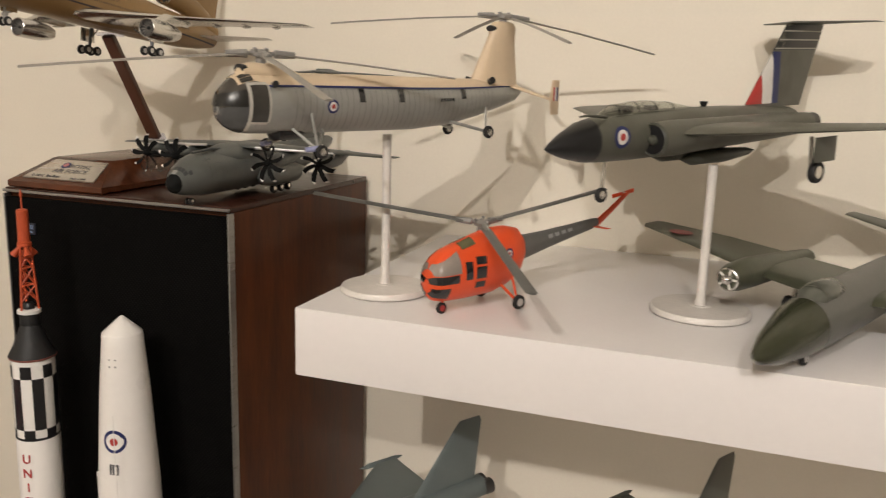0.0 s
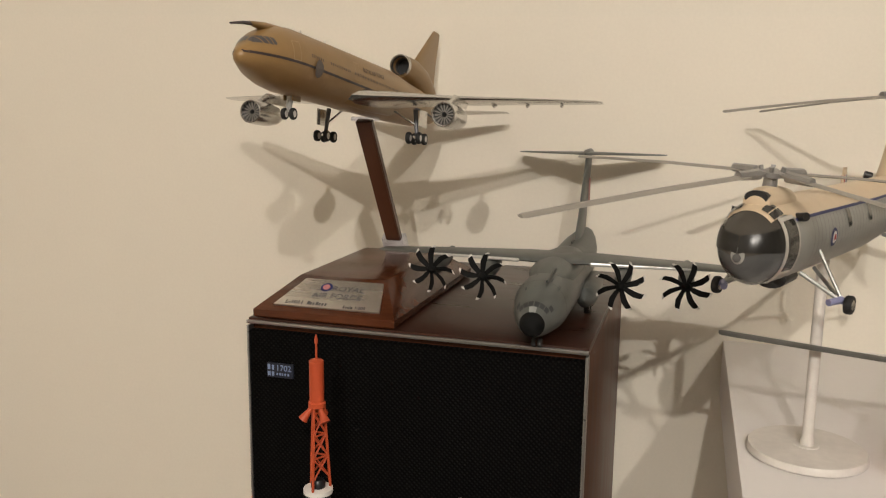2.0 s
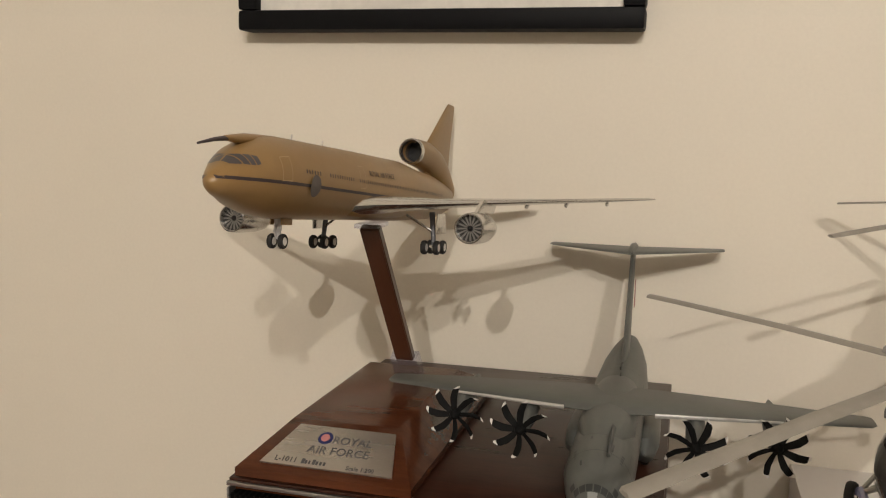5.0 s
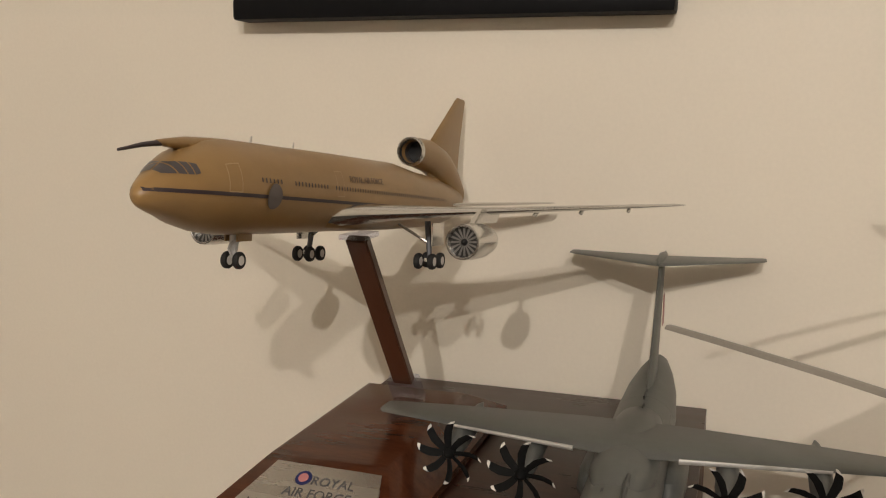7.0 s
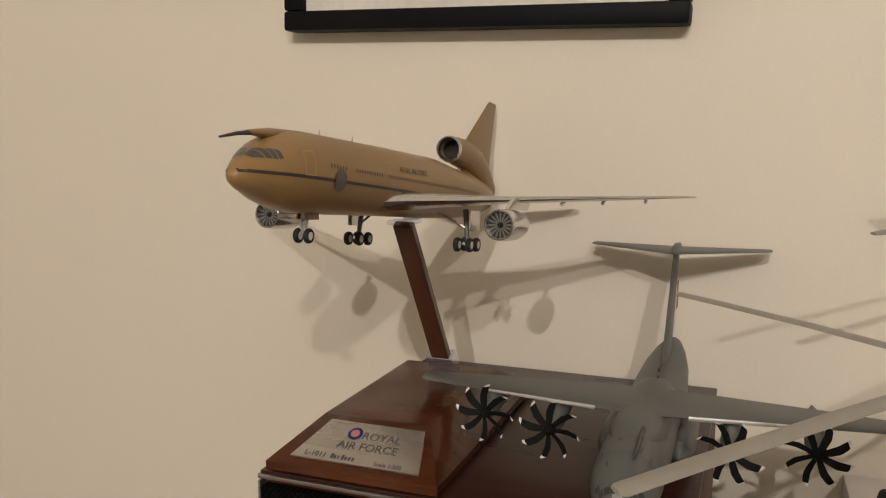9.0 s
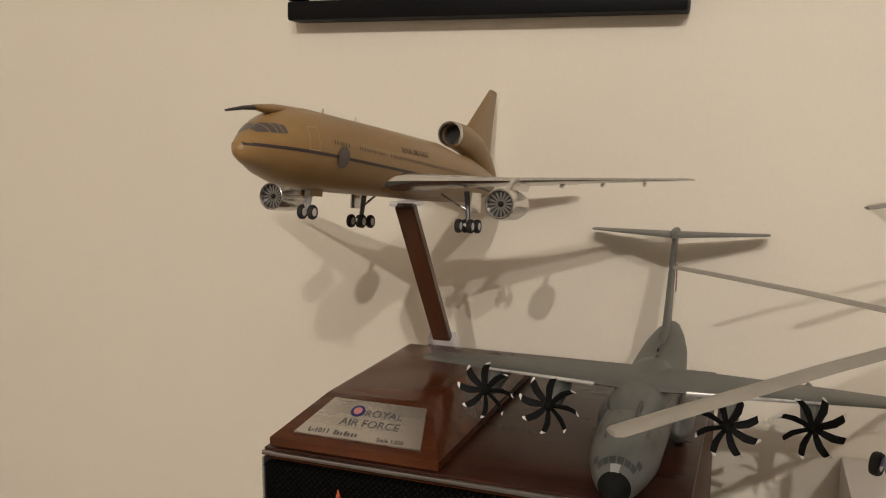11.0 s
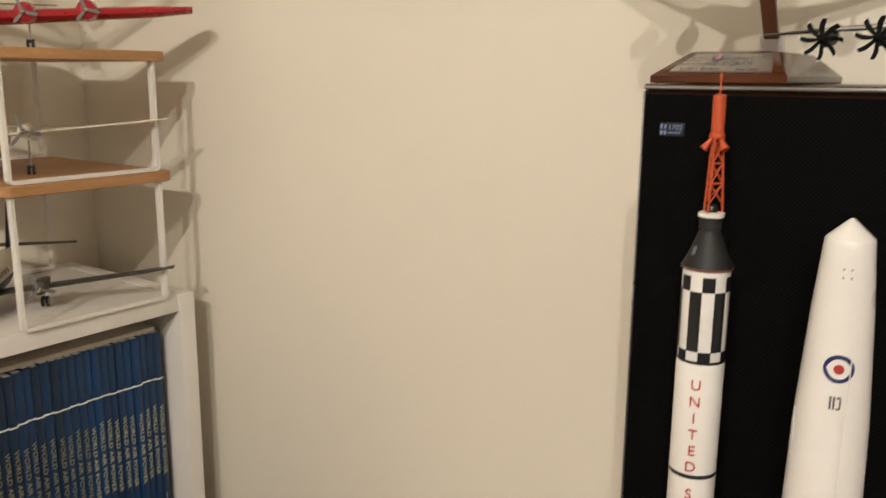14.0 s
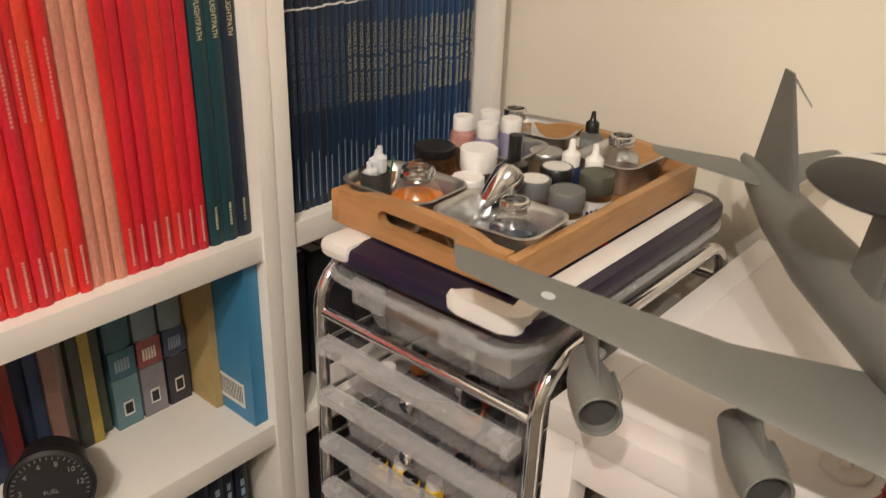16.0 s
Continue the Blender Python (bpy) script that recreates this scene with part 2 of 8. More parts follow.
part("mount", box(B(), (-FW + FT, -0.011, FT), (FW - FT, -0.004, FH - FT)), paper, pic, "cream paper mount")

# ---- loudspeaker ----
SX0, SX1, SY0, SY1, SZ0, SZ1 = -0.414, -0.220, 0.482, 0.692, 1.0965, 1.451
spk = thing("loudspeaker", pose(0, 0, 0), "rosewood hi-fi loudspeaker with black cloth grille and aluminium edge", "loudspeaker")
body = part("cabinet", box(B(), (SX0, SY0 + 0.0060, SZ0), (SX1, SY1, SZ1 - 0.004), 0.001), rosewood, spk, "reddish rosewood veneer cabinet")
part("top_panel", box(B(), (SX0, SY0 + 0.002, SZ1 - 0.004), (SX1, SY1, SZ1), 0.0006), rosewood_top, spk, "glossy rosewood veneer top")
part("grille", box(B(), (SX0 + 0.0016, SY0 - 0.0005, SZ0 + 0.003), (SX1 - 0.0016, SY0 + 0.0055, SZ1 - 0.0065), 0.0012), cloth, spk, "black woven grille cloth")
bm = B()
box(bm, (SX0, SY0 - 0.0005, SZ1 - 0.0030), (SX1, SY0 + 0.0014, SZ1 - 0.0010), 0.0004)
part("edge_trim", bm, alu, spk, "thin aluminium edging strip")
for xa in (SX0, SX1 - 0.0014):
    part("edge_trim", box(B(), (xa, SY0 - 0.0005, SZ0), (xa + 0.0014, SY0 + 0.0058, SZ1 - 0.0042), 0.0004), alu, spk, "thin aluminium edging strip")
badge = part("badge", box(B(), (-0.4010, SY0 - 0.0016, 1.4180), (-0.3845, SY0 - 0.0004, 1.4265), 0.0002), mat("badge_blue_grey", (0.010, 0.014, 0.028), 0.4), spk, "small dark badge with pale lettering")
pale = mat("pale_print", (0.22, 0.28, 0.44), 0.4)
lettering("lettering", "1702", 0.0048, pose(-0.3952, SY0 - 0.0018, 1.4222, 90), pale, badge)
bm = B()
for x0, x1, z0, z1 in ((-0.4003, -0.3988, 1.4226, 1.4256), (-0.4003, -0.3986, 1.4190, 1.4214), (-0.3976, -0.3964, 1.4226, 1.4254), (-0.3978, -0.3964, 1.4190, 1.4214), (-0.3948, -0.3940, 1.4196, 1.4208), (-0.3932, -0.3924, 1.4196, 1.4208), (-0.3916, -0.3908, 1.4196, 1.4208), (-0.3900, -0.3890, 1.4196, 1.4208), (-0.3880, -0.3870, 1.4196, 1.4208)):
    box(bm, (x0, SY0 - 0.0020, z0), (x1, SY0 - 0.0015, z1))
part("logo_mark", bm, pale, badge)

# ---- bookcases along the west wall ----
CX0, CX1, CTOP = -1.425, -1.1215, 1.161


def bookcase(name, y0, y1, shelves, label):
    c = thing(name, pose(0, 0, 0), label, "bookcase", "white bookcases")
    for ya, yb in ((y0, y0 + 0.024), (y1 - 0.024, y1)):
        part("side_panel", box(B(), (CX0, ya, 0.0), (CX1, yb, CTOP), 0.0012), case_white, c)
    part("top_panel", box(B(), (CX0, y0 + 0.024, CTOP - 0.024), (CX1 - 0.003, y1 - 0.024, CTOP - 0.001), 0.001), case_white, c)
    part("back_panel", box(B(), (CX0, y0 + 0.024, 0.02), (CX0 + 0.006, y1 - 0.024, CTOP - 0.024)), case_white, c)
    for z in shelves:
        part("shelf", box(B(), (CX0 + 0.006, y0 + 0.024, z - 0.034), (CX1 - 0.004, y1 - 0.024, z), 0.001), case_white, c)
    part("plinth", box(B(), (CX0 + 0.006, y0 + 0.024, 0.0), (CX1 - 0.02, y1 - 0.024, 0.07)), case_white, c)
    return c


bookcase("bookcase", 0.2125, 0.6515, (0.784, 0.490, 0.10), "narrow white bookcase filled with blue volumes")
bookcase("bookcase", -0.62, 0.2115, (0.784, 0.5015, 0.10), "white bookcase holding red volumes and assorted paperbacks")

# ---- books ----


def book(y, w, x0, x1, z0, h, cover, label, group, lean=0.0, pages=False, bands=(), round_spine=True):
    """A book standing on a shelf with its spine to the room; w is its thickness."""
    m = pose(x1, y, z0, lean, 0, 0)
    b = thing("book", m, label, "book", group)
    d = x1 - x0
    t = min(0.0022, w * 0.16)
    bm = B()
    k = 5 if round_spine else 1
    bulge = min(0.004, w * 0.10)
    ring = [(-d, 0), (-d, w)]
    ring += [(-0.0028 + bulge * math.sin(math.pi * i / k) + 0.0008 * (0 < i < k), w - w * i / k) for i in range(k + 1)]
    rows = [[(x, yy, z) for x, yy in ring] for z in (0, 0.001, h - 0.001, h)]
    rings(bm, rows)
    cov = part("cover", bm, cover, b)
    part("page_block", box(B(), (-d + 0.002, t, h - 0.0015), (-0.006, w - t, h + 0.0006)), paper, b, "cream page edges")
    prints = {}
    for z0b, z1b, f0, f1, material in bands:
        box(prints.setdefault(material.name, B()), (-0.006, w * f0, h * z0b), ((bulge - 0.0019 if round_spine else -0.004) + 0.0004, w * f1, h * z1b))
    for mname, bx in prints.items():
        part("spine_print", bx, bpy.data.materials[mname], b)
    return b


gold = mat("gold_print", (0.46, 0.43, 0.29), 0.45)
pale_blue_print = mat("pale_blue_print", (0.25, 0.32, 0.39), 0.5)
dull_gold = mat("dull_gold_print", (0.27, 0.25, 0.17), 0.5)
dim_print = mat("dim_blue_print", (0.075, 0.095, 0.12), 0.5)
gold_bright = mat("gilt_print", (0.62, 0.54, 0.32), 0.45)
cream_print = mat("cream_print", (0.72, 0.62, 0.52), 0.5)
pink_print = mat("pink_print", (0.68, 0.22, 0.18), 0.5)
rose_print = mat("rose_print", (0.72, 0.33, 0.28), 0.5)
line_white = mat("line_white", (0.75, 0.74, 0.70), 0.5)
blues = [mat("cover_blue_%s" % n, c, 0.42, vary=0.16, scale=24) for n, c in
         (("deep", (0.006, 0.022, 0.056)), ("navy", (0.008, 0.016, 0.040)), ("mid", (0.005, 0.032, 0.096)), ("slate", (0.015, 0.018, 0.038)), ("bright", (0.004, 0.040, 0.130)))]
reds = [mat("cover_red_%s" % n, c, 0.38, vary=0.17, scale=7, stretch=(1, 1.5, 0.8), coat=0.1) for n, c in
        (("scarlet", (0.70, 0.022, 0.024)), ("crimson", (0.60, 0.014, 0.030)), ("faded", (0.62, 0.16, 0.10)), ("salmon", (0.66, 0.27, 0.19)), ("orange", (0.74, 0.06, 0.032)))]
greens = [mat("cover_teal", (0.006, 0.042, 0.055), 0.4), mat("cover_dark_navy", (0.008, 0.016, 0.035), 0.4)]

rnd = random.Random(11)


def blocks(lo, hi, n, f0=0.30, f1=0.70, seed=0, gap=0.22):
    """Rows of small bars that stand for lettering along a spine."""
    r = random.Random(seed)
    out = []
    step = (hi - lo) / n
    for i in range(n):
        a = lo + i * step
        out.append((a + step * gap * r.uniform(0.5, 1.2), a + step * (1 - gap * r.uniform(0.2, 0.8)), f0, f1))
    return out


TITLES = {}


def spine_title(vol, text, w, top, length, size, material):
    """Lettering that runs down a spine from a given height."""
    key = (text, material.name)
    if key not in TITLES:
        ob = lettering("title", text, size, Matrix(), material, vol)
        x0, x1 = min(v.co.x for v in ob.data.vertices), max(v.co.x for v in ob.data.vertices)
        ob.data.transform(Matrix.Diagonal((length / (x1 - x0), 1, 1, 1)) @ Matrix.Translation((-x0, -size * 0.35, 0)))
        TITLES[key] = ob.data
    else:
        ob = new("title", TITLES[key])
        ob.parent = vol
    ob.matrix_basis = Matrix(((0, 0, 1, min(0.004, w * 0.10) - 0.0018), (0, 1, 0, w / 2), (-1, 0, 0, top), (0, 0, 0, 1)))


# the blue row: thirty thin volumes, white line stepping across the spines
y, i = 0.2385, 0
while y < 0.613:
    w = rnd.uniform(0.0100, 0.0128)
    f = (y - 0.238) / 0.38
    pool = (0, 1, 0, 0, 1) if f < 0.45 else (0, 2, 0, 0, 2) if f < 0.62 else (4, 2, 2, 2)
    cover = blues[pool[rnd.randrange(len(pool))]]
    zl = 0.794 + rnd.uniform(-0.0012, 0.0012) + 0.004 * (i in (9, 14, 15, 21))
    bands = [(zl, zl + 0.0062, -0.02, 1.02, line_white)]
    bands += [(*q, pale_blue_print) for q in blocks(0.04, rnd.uniform(0.20, 0.27), 24, 0.44, 0.56, i + 90)]
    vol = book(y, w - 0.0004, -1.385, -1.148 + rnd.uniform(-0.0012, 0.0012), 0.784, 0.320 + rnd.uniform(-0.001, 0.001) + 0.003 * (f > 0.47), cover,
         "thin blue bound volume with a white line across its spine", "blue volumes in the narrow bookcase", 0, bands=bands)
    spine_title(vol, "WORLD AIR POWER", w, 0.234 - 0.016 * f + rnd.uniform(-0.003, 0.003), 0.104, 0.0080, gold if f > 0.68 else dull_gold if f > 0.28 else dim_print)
    y += w
    i += 1

# papers lying flat on the blue row
solid("magazine", box(B(), (-1.36, 0.245, 1.1090), (-1.1545, 0.608, 1.1150), 0.001), mat("old_paper", (0.58, 0.52, 0.43), 0.8, vary=0.1), "grey magazine lying flat on top of the blue volumes", "magazine")

# the red row and the three dark volumes
y, i = -0.33, 0
while y < 0.114:
    w = rnd.uniform(0.0125, 0.0155)
    pool = (0, 0, 4, 0, 2, 4, 1) if y < -0.030 else (3, 2, 3, 3) if y < 0.020 else (0, 1, 1, 0, 1)
    cover = reds[pool[rnd.randrange(len(pool))]]
    bands = [(*q, rose_print) for q in blocks(0.03, 0.17, 13, 0.42, 0.60, i)]
    if y < 0.0:
        bands += [(*q, pink_print) for q in blocks(0.58, 0.82, 18, 0.42, 0.60, i + 7)]
    book(y, w - 0.0004, -1.385, -1.143 + rnd.uniform(-0.003, 0.002), 0.784, 0.323 + rnd.uniform(-0.003, 0.0015), cover,
         "red bound volume with pale spine lettering", "red volumes in the bookcase", bands=bands)
    y += w
    i += 1
for k in range(3):
    bands = [(*q, gold) for q in blocks(0.06, 0.15, 7, 0.42, 0.56, k + 3)]
    vol = book(y + 0.001, 0.0192, -1.385, -1.141, 0.784, 0.325 + 0.002 * k, greens[k == 2], "dark blue-green volume with gilt spine lettering", "dark volumes beside the red row", bands=bands)
    spine_title(vol, "FLIGHTPATH", 0.0192, 0.282, 0.042, 0.0090, gold_bright)
    y += 0.0197
# folder reaches forward so its dark colour also stands for the gap's shadow
solid("folder", box(B(), (-1.37, -0.33, 1.1125), (-1.152, 0.172, 1.1225), 0.001), mat("dark_folder_and_gap_shade", (0.04, 0.05, 0.045), 0.5), "dark folder lying flat on the red volumes, widened to darken the shadow gap", "folder")

# ---- white table under the grey aircraft ----
TZ = 0.75
tab = thing("side_table", pose(0, 0, 0), "small white table with a framed top", "table")
part("tabletop", box(B(), (-0.702, 0.19, TZ - 0.03), (0.20, 0.692, TZ), 0.0015), white_foil, tab)
part("top_edge", box(B(), (-0.702, 0.19, TZ), (-0.670, 0.692, TZ + 0.0015), 0.0006), white_foil, tab)
part("top_edge", box(B(), (-0.6695, 0.19, TZ), (0.20, 0.222, TZ + 0.0015), 0.0006), white_foil, tab)
for x in (-0.702, 0.168):
    for ya in (0.19, 0.66):
        part("leg", box(B(), (x, ya, 0.0), (x + 0.032, ya + 0.032, TZ - 0.03), 0.001), white_foil, tab)
part("apron", box(B(), (-0.670, 0.193, TZ - 0.075), (0.168, 0.213, TZ - 0.03), 0.001), white_foil, tab)
part("apron", box(B(), (-0.699, 0.222, TZ - 0.075), (-0.680, 0.66, TZ - 0.03), 0.001), white_foil, tab)

# ---- drawer trolley ----
TX0, TX1, TY0, TY1 = -1.022, -0.714, 0.188, 0.600
tr = thing("drawer_trolley", pose(0, 0, 0), "chrome tube trolley with translucent plastic drawers", "trolley")
for x in (TX0, TX1):
    pts = [(x, TY0, 0.03), (x, TY0, 0.72)]
    pts += [(x, TY0 + 0.055 - 0.055 * math.cos(a), 0.725 + 0.055 * math.sin(a)) for a in [radians(q) for q in range(0, 91, 15)]]
    pts += [(x, TY1 - 0.055 + 0.055 * math.sin(a), 0.725 + 0.055 * math.cos(a)) for a in [radians(q) for q in range(0, 91, 15)]]
    pts += [(x, TY1, 0.72), (x, TY1, 0.03)]
    part("side_frame", sweep(B(), pts, 0.0085, 14), chrome, tr, "bent chrome tube")
part("cross_bar", sweep(B(), [(TX0, TY0 + 0.001, 0.722), (TX1, TY0 + 0.001, 0.722)], 0.0065, 12), chrome, tr, "chrome tube")
part("cross_bar", sweep(B(), [(TX0, TY1, 0.722), (TX1, TY1, 0.722)], 0.0065, 12), chrome, tr, "chrome tube")
part("cross_bar", sweep(B(), [(TX0, TY0 + 0.001, 0.06), (TX1, TY0 + 0.001, 0.06)], 0.0065, 12), chrome, tr, "chrome tube")
for z in [0.69 - 0.071 * k for k in range(8)]:
    for x in (TX0 + 0.0095, TX1 - 0.0135):
        part("runner", box(B(), (x, TY0 + 0.004, z - 0.004), (x + 0.004, TY1 - 0.004, z), 0.0005), chrome, tr, "thin metal runner")
    x0, x1, y0, y1, t = TX0 + 0.022, TX1 - 0.022, TY0 - 0.008, TY1 - 0.03, 0.002
    zb = z - 0.055
    o1, o2 = rounded(x0 + 0.016, y0 + 0.008, x1 - 0.016, y1, 0.012), rounded(x0 + 0.008, y0 + 0.002, x1 - 0.008, y1, 0.012)
    i1, i2 = rounded(x0 + 0.018, y0 + 0.010, x1 - 0.018, y1 - t, 0.010), rounded(x0 + 0.010, y0 + 0.004, x1 - 0.010, y1 - t, 0.010)
    bm = rings(B(), [[(x, yy, q) for x, yy in o] for o, q in ((o1, zb), (o2, z), (i2, z), (i1, zb + t))])
    drawer = part("drawer", bm, drawer_clear, tr, "translucent plastic drawer")
    bm = B()
    lip = [(y0 + 0.008, z + 0.001), (y0 + 0.008, z + 0.005), (y0 - 0.008, z + 0.006), (y0 - 0.013, z + 0.003), (y0 - 0.014, z - 0.008), (y0 - 0.012, z - 0.008), (y0 - 0.0105, z + 0.001)]
    rings(bm, [[(x, ly, lz) for ly, lz in lip] for x in (x0 - 0.008, x0 + 0.004, x1 - 0.004, x1 + 0.008)])
    part("lip", bm, lip_clear, drawer, "pale frosted drawer lip")
    for xe in (x0 - 0.008, x1 - 0.004):
        part("lip_end", box(B(), (xe, y0 - 0.012, z - 0.014), (xe + 0.012, y0 + 0.010, z + 0.001), 0.002), lip_clear, drawer, "pale frosted end block")
    xm = (x0 + x1) / 2
    part("knob", lathe(B(), [(0.003, 0), (0.004, 0.004), (0.0085, 0.008), (0.0095, 0.011), (0.007, 0.014), (0.0, 0.0148)], 16, aim((xm, y0 + 0.002, z - 0.018), (0, -1, 0))), chrome, drawer, "small silver knob")

# things kept in the drawers
r5 = random.Random(5)
tints = [mat("drawer_yellow", (0.80, 0.50, 0.02), 0.4), mat("drawer_red", (0.4, 0.03, 0.03), 0.4), mat("drawer_dark", (0.05, 0.05, 0.06), 0.5), white_plastic,
         mat("drawer_orange", (0.45, 0.14, 0.03), 0.4), mat("drawer_tan", (0.4, 0.3, 0.18), 0.6)]
for k in range(6):
    z = 0.69 - 0.071 * k - 0.055 + 0.0022
    for j in range(14):
        x, yy, h = r5.uniform(-0.955, -0.775), r5.uniform(0.208, 0.45), r5.uniform(0.018, 0.042)
        if k == 3 and j < 3:
            x, yy, h = -0.915 + 0.028 * j, 0.206, 0.046
        if k == 2 and j < 4:
            x, yy, h = -0.950 + 0.027 * j, 0.212 + 0.012 * (j % 2), 0.040
        tint = tints[0] if (k in (2, 3) and j < 8) else tints[(1, 2, 2, 4, 5, 2, 3)[r5.randrange(7)]]
        p = thing("paint_pot", pose(x, yy, z), "small pot of model paint in a drawer", "paint pot", "pots in the drawers")
        part("pot", lathe(B(), [(0.0105, 0), (0.0115, 0.002), (0.0115, h * 0.7), (0.0095, h * 0.75)], 14), tint, p)
        part("cap", lathe(B(), [(0.0100, h * 0.74), (0.0100, h - 0.001), (0.009, h)], 14), white_plastic if j % 2 else black_plastic, p)

# ---- lidded box on the trolley ----
navy = mat("navy_plastic", (0.014, 0.011, 0.035), 0.35)
bx = thing("storage_box", pose(-0.989, 0.168, 0.023, 0, 0, 0), "clear plastic storage box with a navy lid and white clip handles", "storage box")
BW, BL = 0.272, 0.440
box_clear = clear("box_clear", (0.90, 0.90, 0.91), 0.2, 1.45, 0.02)
rim_clear = clear("box_rim", (0.86, 0.86, 0.87), 0.2, 1.45, 0.14)
bm = B()
o1, o2, o3 = rounded(0.030, 0.030, BW - 0.030, BL - 0.030, 0.03), rounded(0.010, 0.008, BW - 0.010, BL - 0.008, 0.035), rounded(-0.002, -0.014, BW + 0.002, BL - 0.001, 0.045)
i1, i2 = rounded(0.033, 0.033, BW - 0.033, BL - 0.033, 0.027), rounded(0.013, 0.011, BW - 0.013, BL - 0.011, 0.032)
rings(bm, [[(x, yy, z) for x, yy in o] for o, z in ((o1, 0.7080), (o2, 0.771), (o3, 0.773), (o3, 0.7760), (i2, 0.7760), (i1, 0.7105))])
part("body", bm, box_clear, bx, "clear tapering box body with a flared rim")
ro, ri = rounded(-0.003, -0.016, BW + 0.003, BL, 0.046), rounded(0.001, -0.010, BW - 0.001, BL - 0.004, 0.042)
part("rim", rings(B(), [[(x, yy, z) for x, yy in o] for o, z in ((ri, 0.7765), (ro, 0.7765), (ro, 0.7825), (ri, 0.7825), (ri, 0.7765))], caps=False), rim_clear, bx, "thick frosted rim")
bm = B()
rings(bm, [[(x, yy, z) for x, yy in rounded(q, q, BW - q, BL - q, 0.04 - q * 0.5)] for q, z in ((0.001, 0.788), (0.0, 0.790), (0.0, 0.803), (0.003, 0.8075), (0.014, 0.8085), (0.020, 0.8110), (0.03, 0.8112))])
lid = part("lid", bm, navy, bx, "dark navy lid")


def clip_band(side, reach):
    """A white clip strip let into one long side of the lid; it turns the front corner and hangs over the front edge."""
    pts = [(0.016, BL - 0.030, 0.0), (0.016, 0.20, 0.0), (0.016, 0.060, 0.0), (0.013, 0.036, 0.004), (0.010, 0.018, 0.010), (0.017, 0.004, 0.014), (0.032, -0.003, 0.015), (reach - 0.015, -0.003, 0.015), (reach - 0.004, -0.002, 0.012), (reach, 0.002, 0.008)]
    rows = []
    for i, (u, v, drop) in enumerate(pts):
        p = Vector((u, v, 0))
        a, b = pts[max(i - 1, 0)], pts[min(i + 1, len(pts) - 1)]
        d = Vector((b[0] - a[0], b[1] - a[1], 0)).normalized()
        inn = Vector((-d.y, d.x, 0))
        w = 0.024 if i < len(pts) - 2 else 0.018 if i < len(pts) - 1 else 0.008
        row = [p + Vector((0, 0, 0.8080 - drop)), p - inn * 0.001 + Vector((0, 0, 0.8095 - drop * 0.5)), p + inn * 0.002 + Vector((0, 0, 0.8120)), p + inn * w * 0.5 + Vector((0, 0, 0.8135)), p + inn * w + Vector((0, 0, 0.8122)), p + inn * w + Vector((0, 0, 0.8085)), p + inn * 0.003 + Vector((0, 0, 0.8078 - drop))]
        rows.append([Vector((BW - q.x, q.y, q.z)) if side else q for q in row])
    part("clip_handle", rings(B(), rows), white_plastic, bx, "white clip strip wrapping the corner")


part("clip_handle", box(B(), (-0.003, -0.006, 0.791), (0.040, 0.050, 0.8135), 0.0105), white_plastic, bx, "white clip over the lid corner")
clip_band(1, 0.098)
for u in (0.055, 0.175):
    part("handle_tab", box(B(), (u, -0.012, 0.757), (u + 0.045, -0.006, 0.786), 0.002), rim_clear, bx, "clear handle tab")
part("badge", lathe(B(), [(0.007, 0), (0.007, 0.0008), (0.006, 0.0012)], 20, Matrix.Translation((BW - 0.046, 0.20, 0.8110)) @ Matrix.Diagonal((0.6, 1, 1, 1))), mat("badge_red", (0.5, 0.02, 0.03), 0.4), lid, "small red oval badge")
BM = pose(-0.989, 0.168, 0.023, 0, 0, 0)
solid("card_box", box(B(), (0.045, 0.050, 0.7110), (0.150, 0.30, 0.7420), 0.001), mat("brown_card", (0.34, 0.19, 0.10), 0.8), "brown card packets inside the clear storage box", "card box", m=BM)
solid("paper_packet", box(B(), (0.165, 0.045, 0.7110), (0.225, 0.16, 0.7380), 0.001), mat("white_card", (0.7, 0.68, 0.64), 0.7), "white paper packet inside the clear storage box", "packet", m=BM)
solid("leaflet", prism(B(), [(0.14, 0.045), (0.19, 0.050), (0.17, 0.10)], 0.7390, 0.7405), mat("rose_card", (0.55, 0.20, 0.18), 0.7), "folded pink leaflet inside the clear storage box", "leaflet", m=BM)

# ---- wooden tray ----
GX0, GX1, GY0, GY1, GZ0, GZ1 = -1.0116, -0.758, 0.2004, 0.5756, 0.8370, 0.8806
tray = thing("serving_tray", pose(0, 0, 0), "bamboo serving tray holding paints, glasses and steel dishes", "tray")
part("base", box(B(), (GX0 + 0.004, GY0 + 0.004, GZ0), (GX1 - 0.004, GY1 - 0.004, GZ0 + 0.006), 0.0008), bamboo, tray)
for x0, x1 in ((GX0, GX0 + 0.012), (GX1 - 0.012, GX1)):
    part("long_side", box(B(), (x0, GY0, GZ0 + 0.0005), (x1, GY1, GZ1 - 0.006), 0.0015), bamboo, tray)


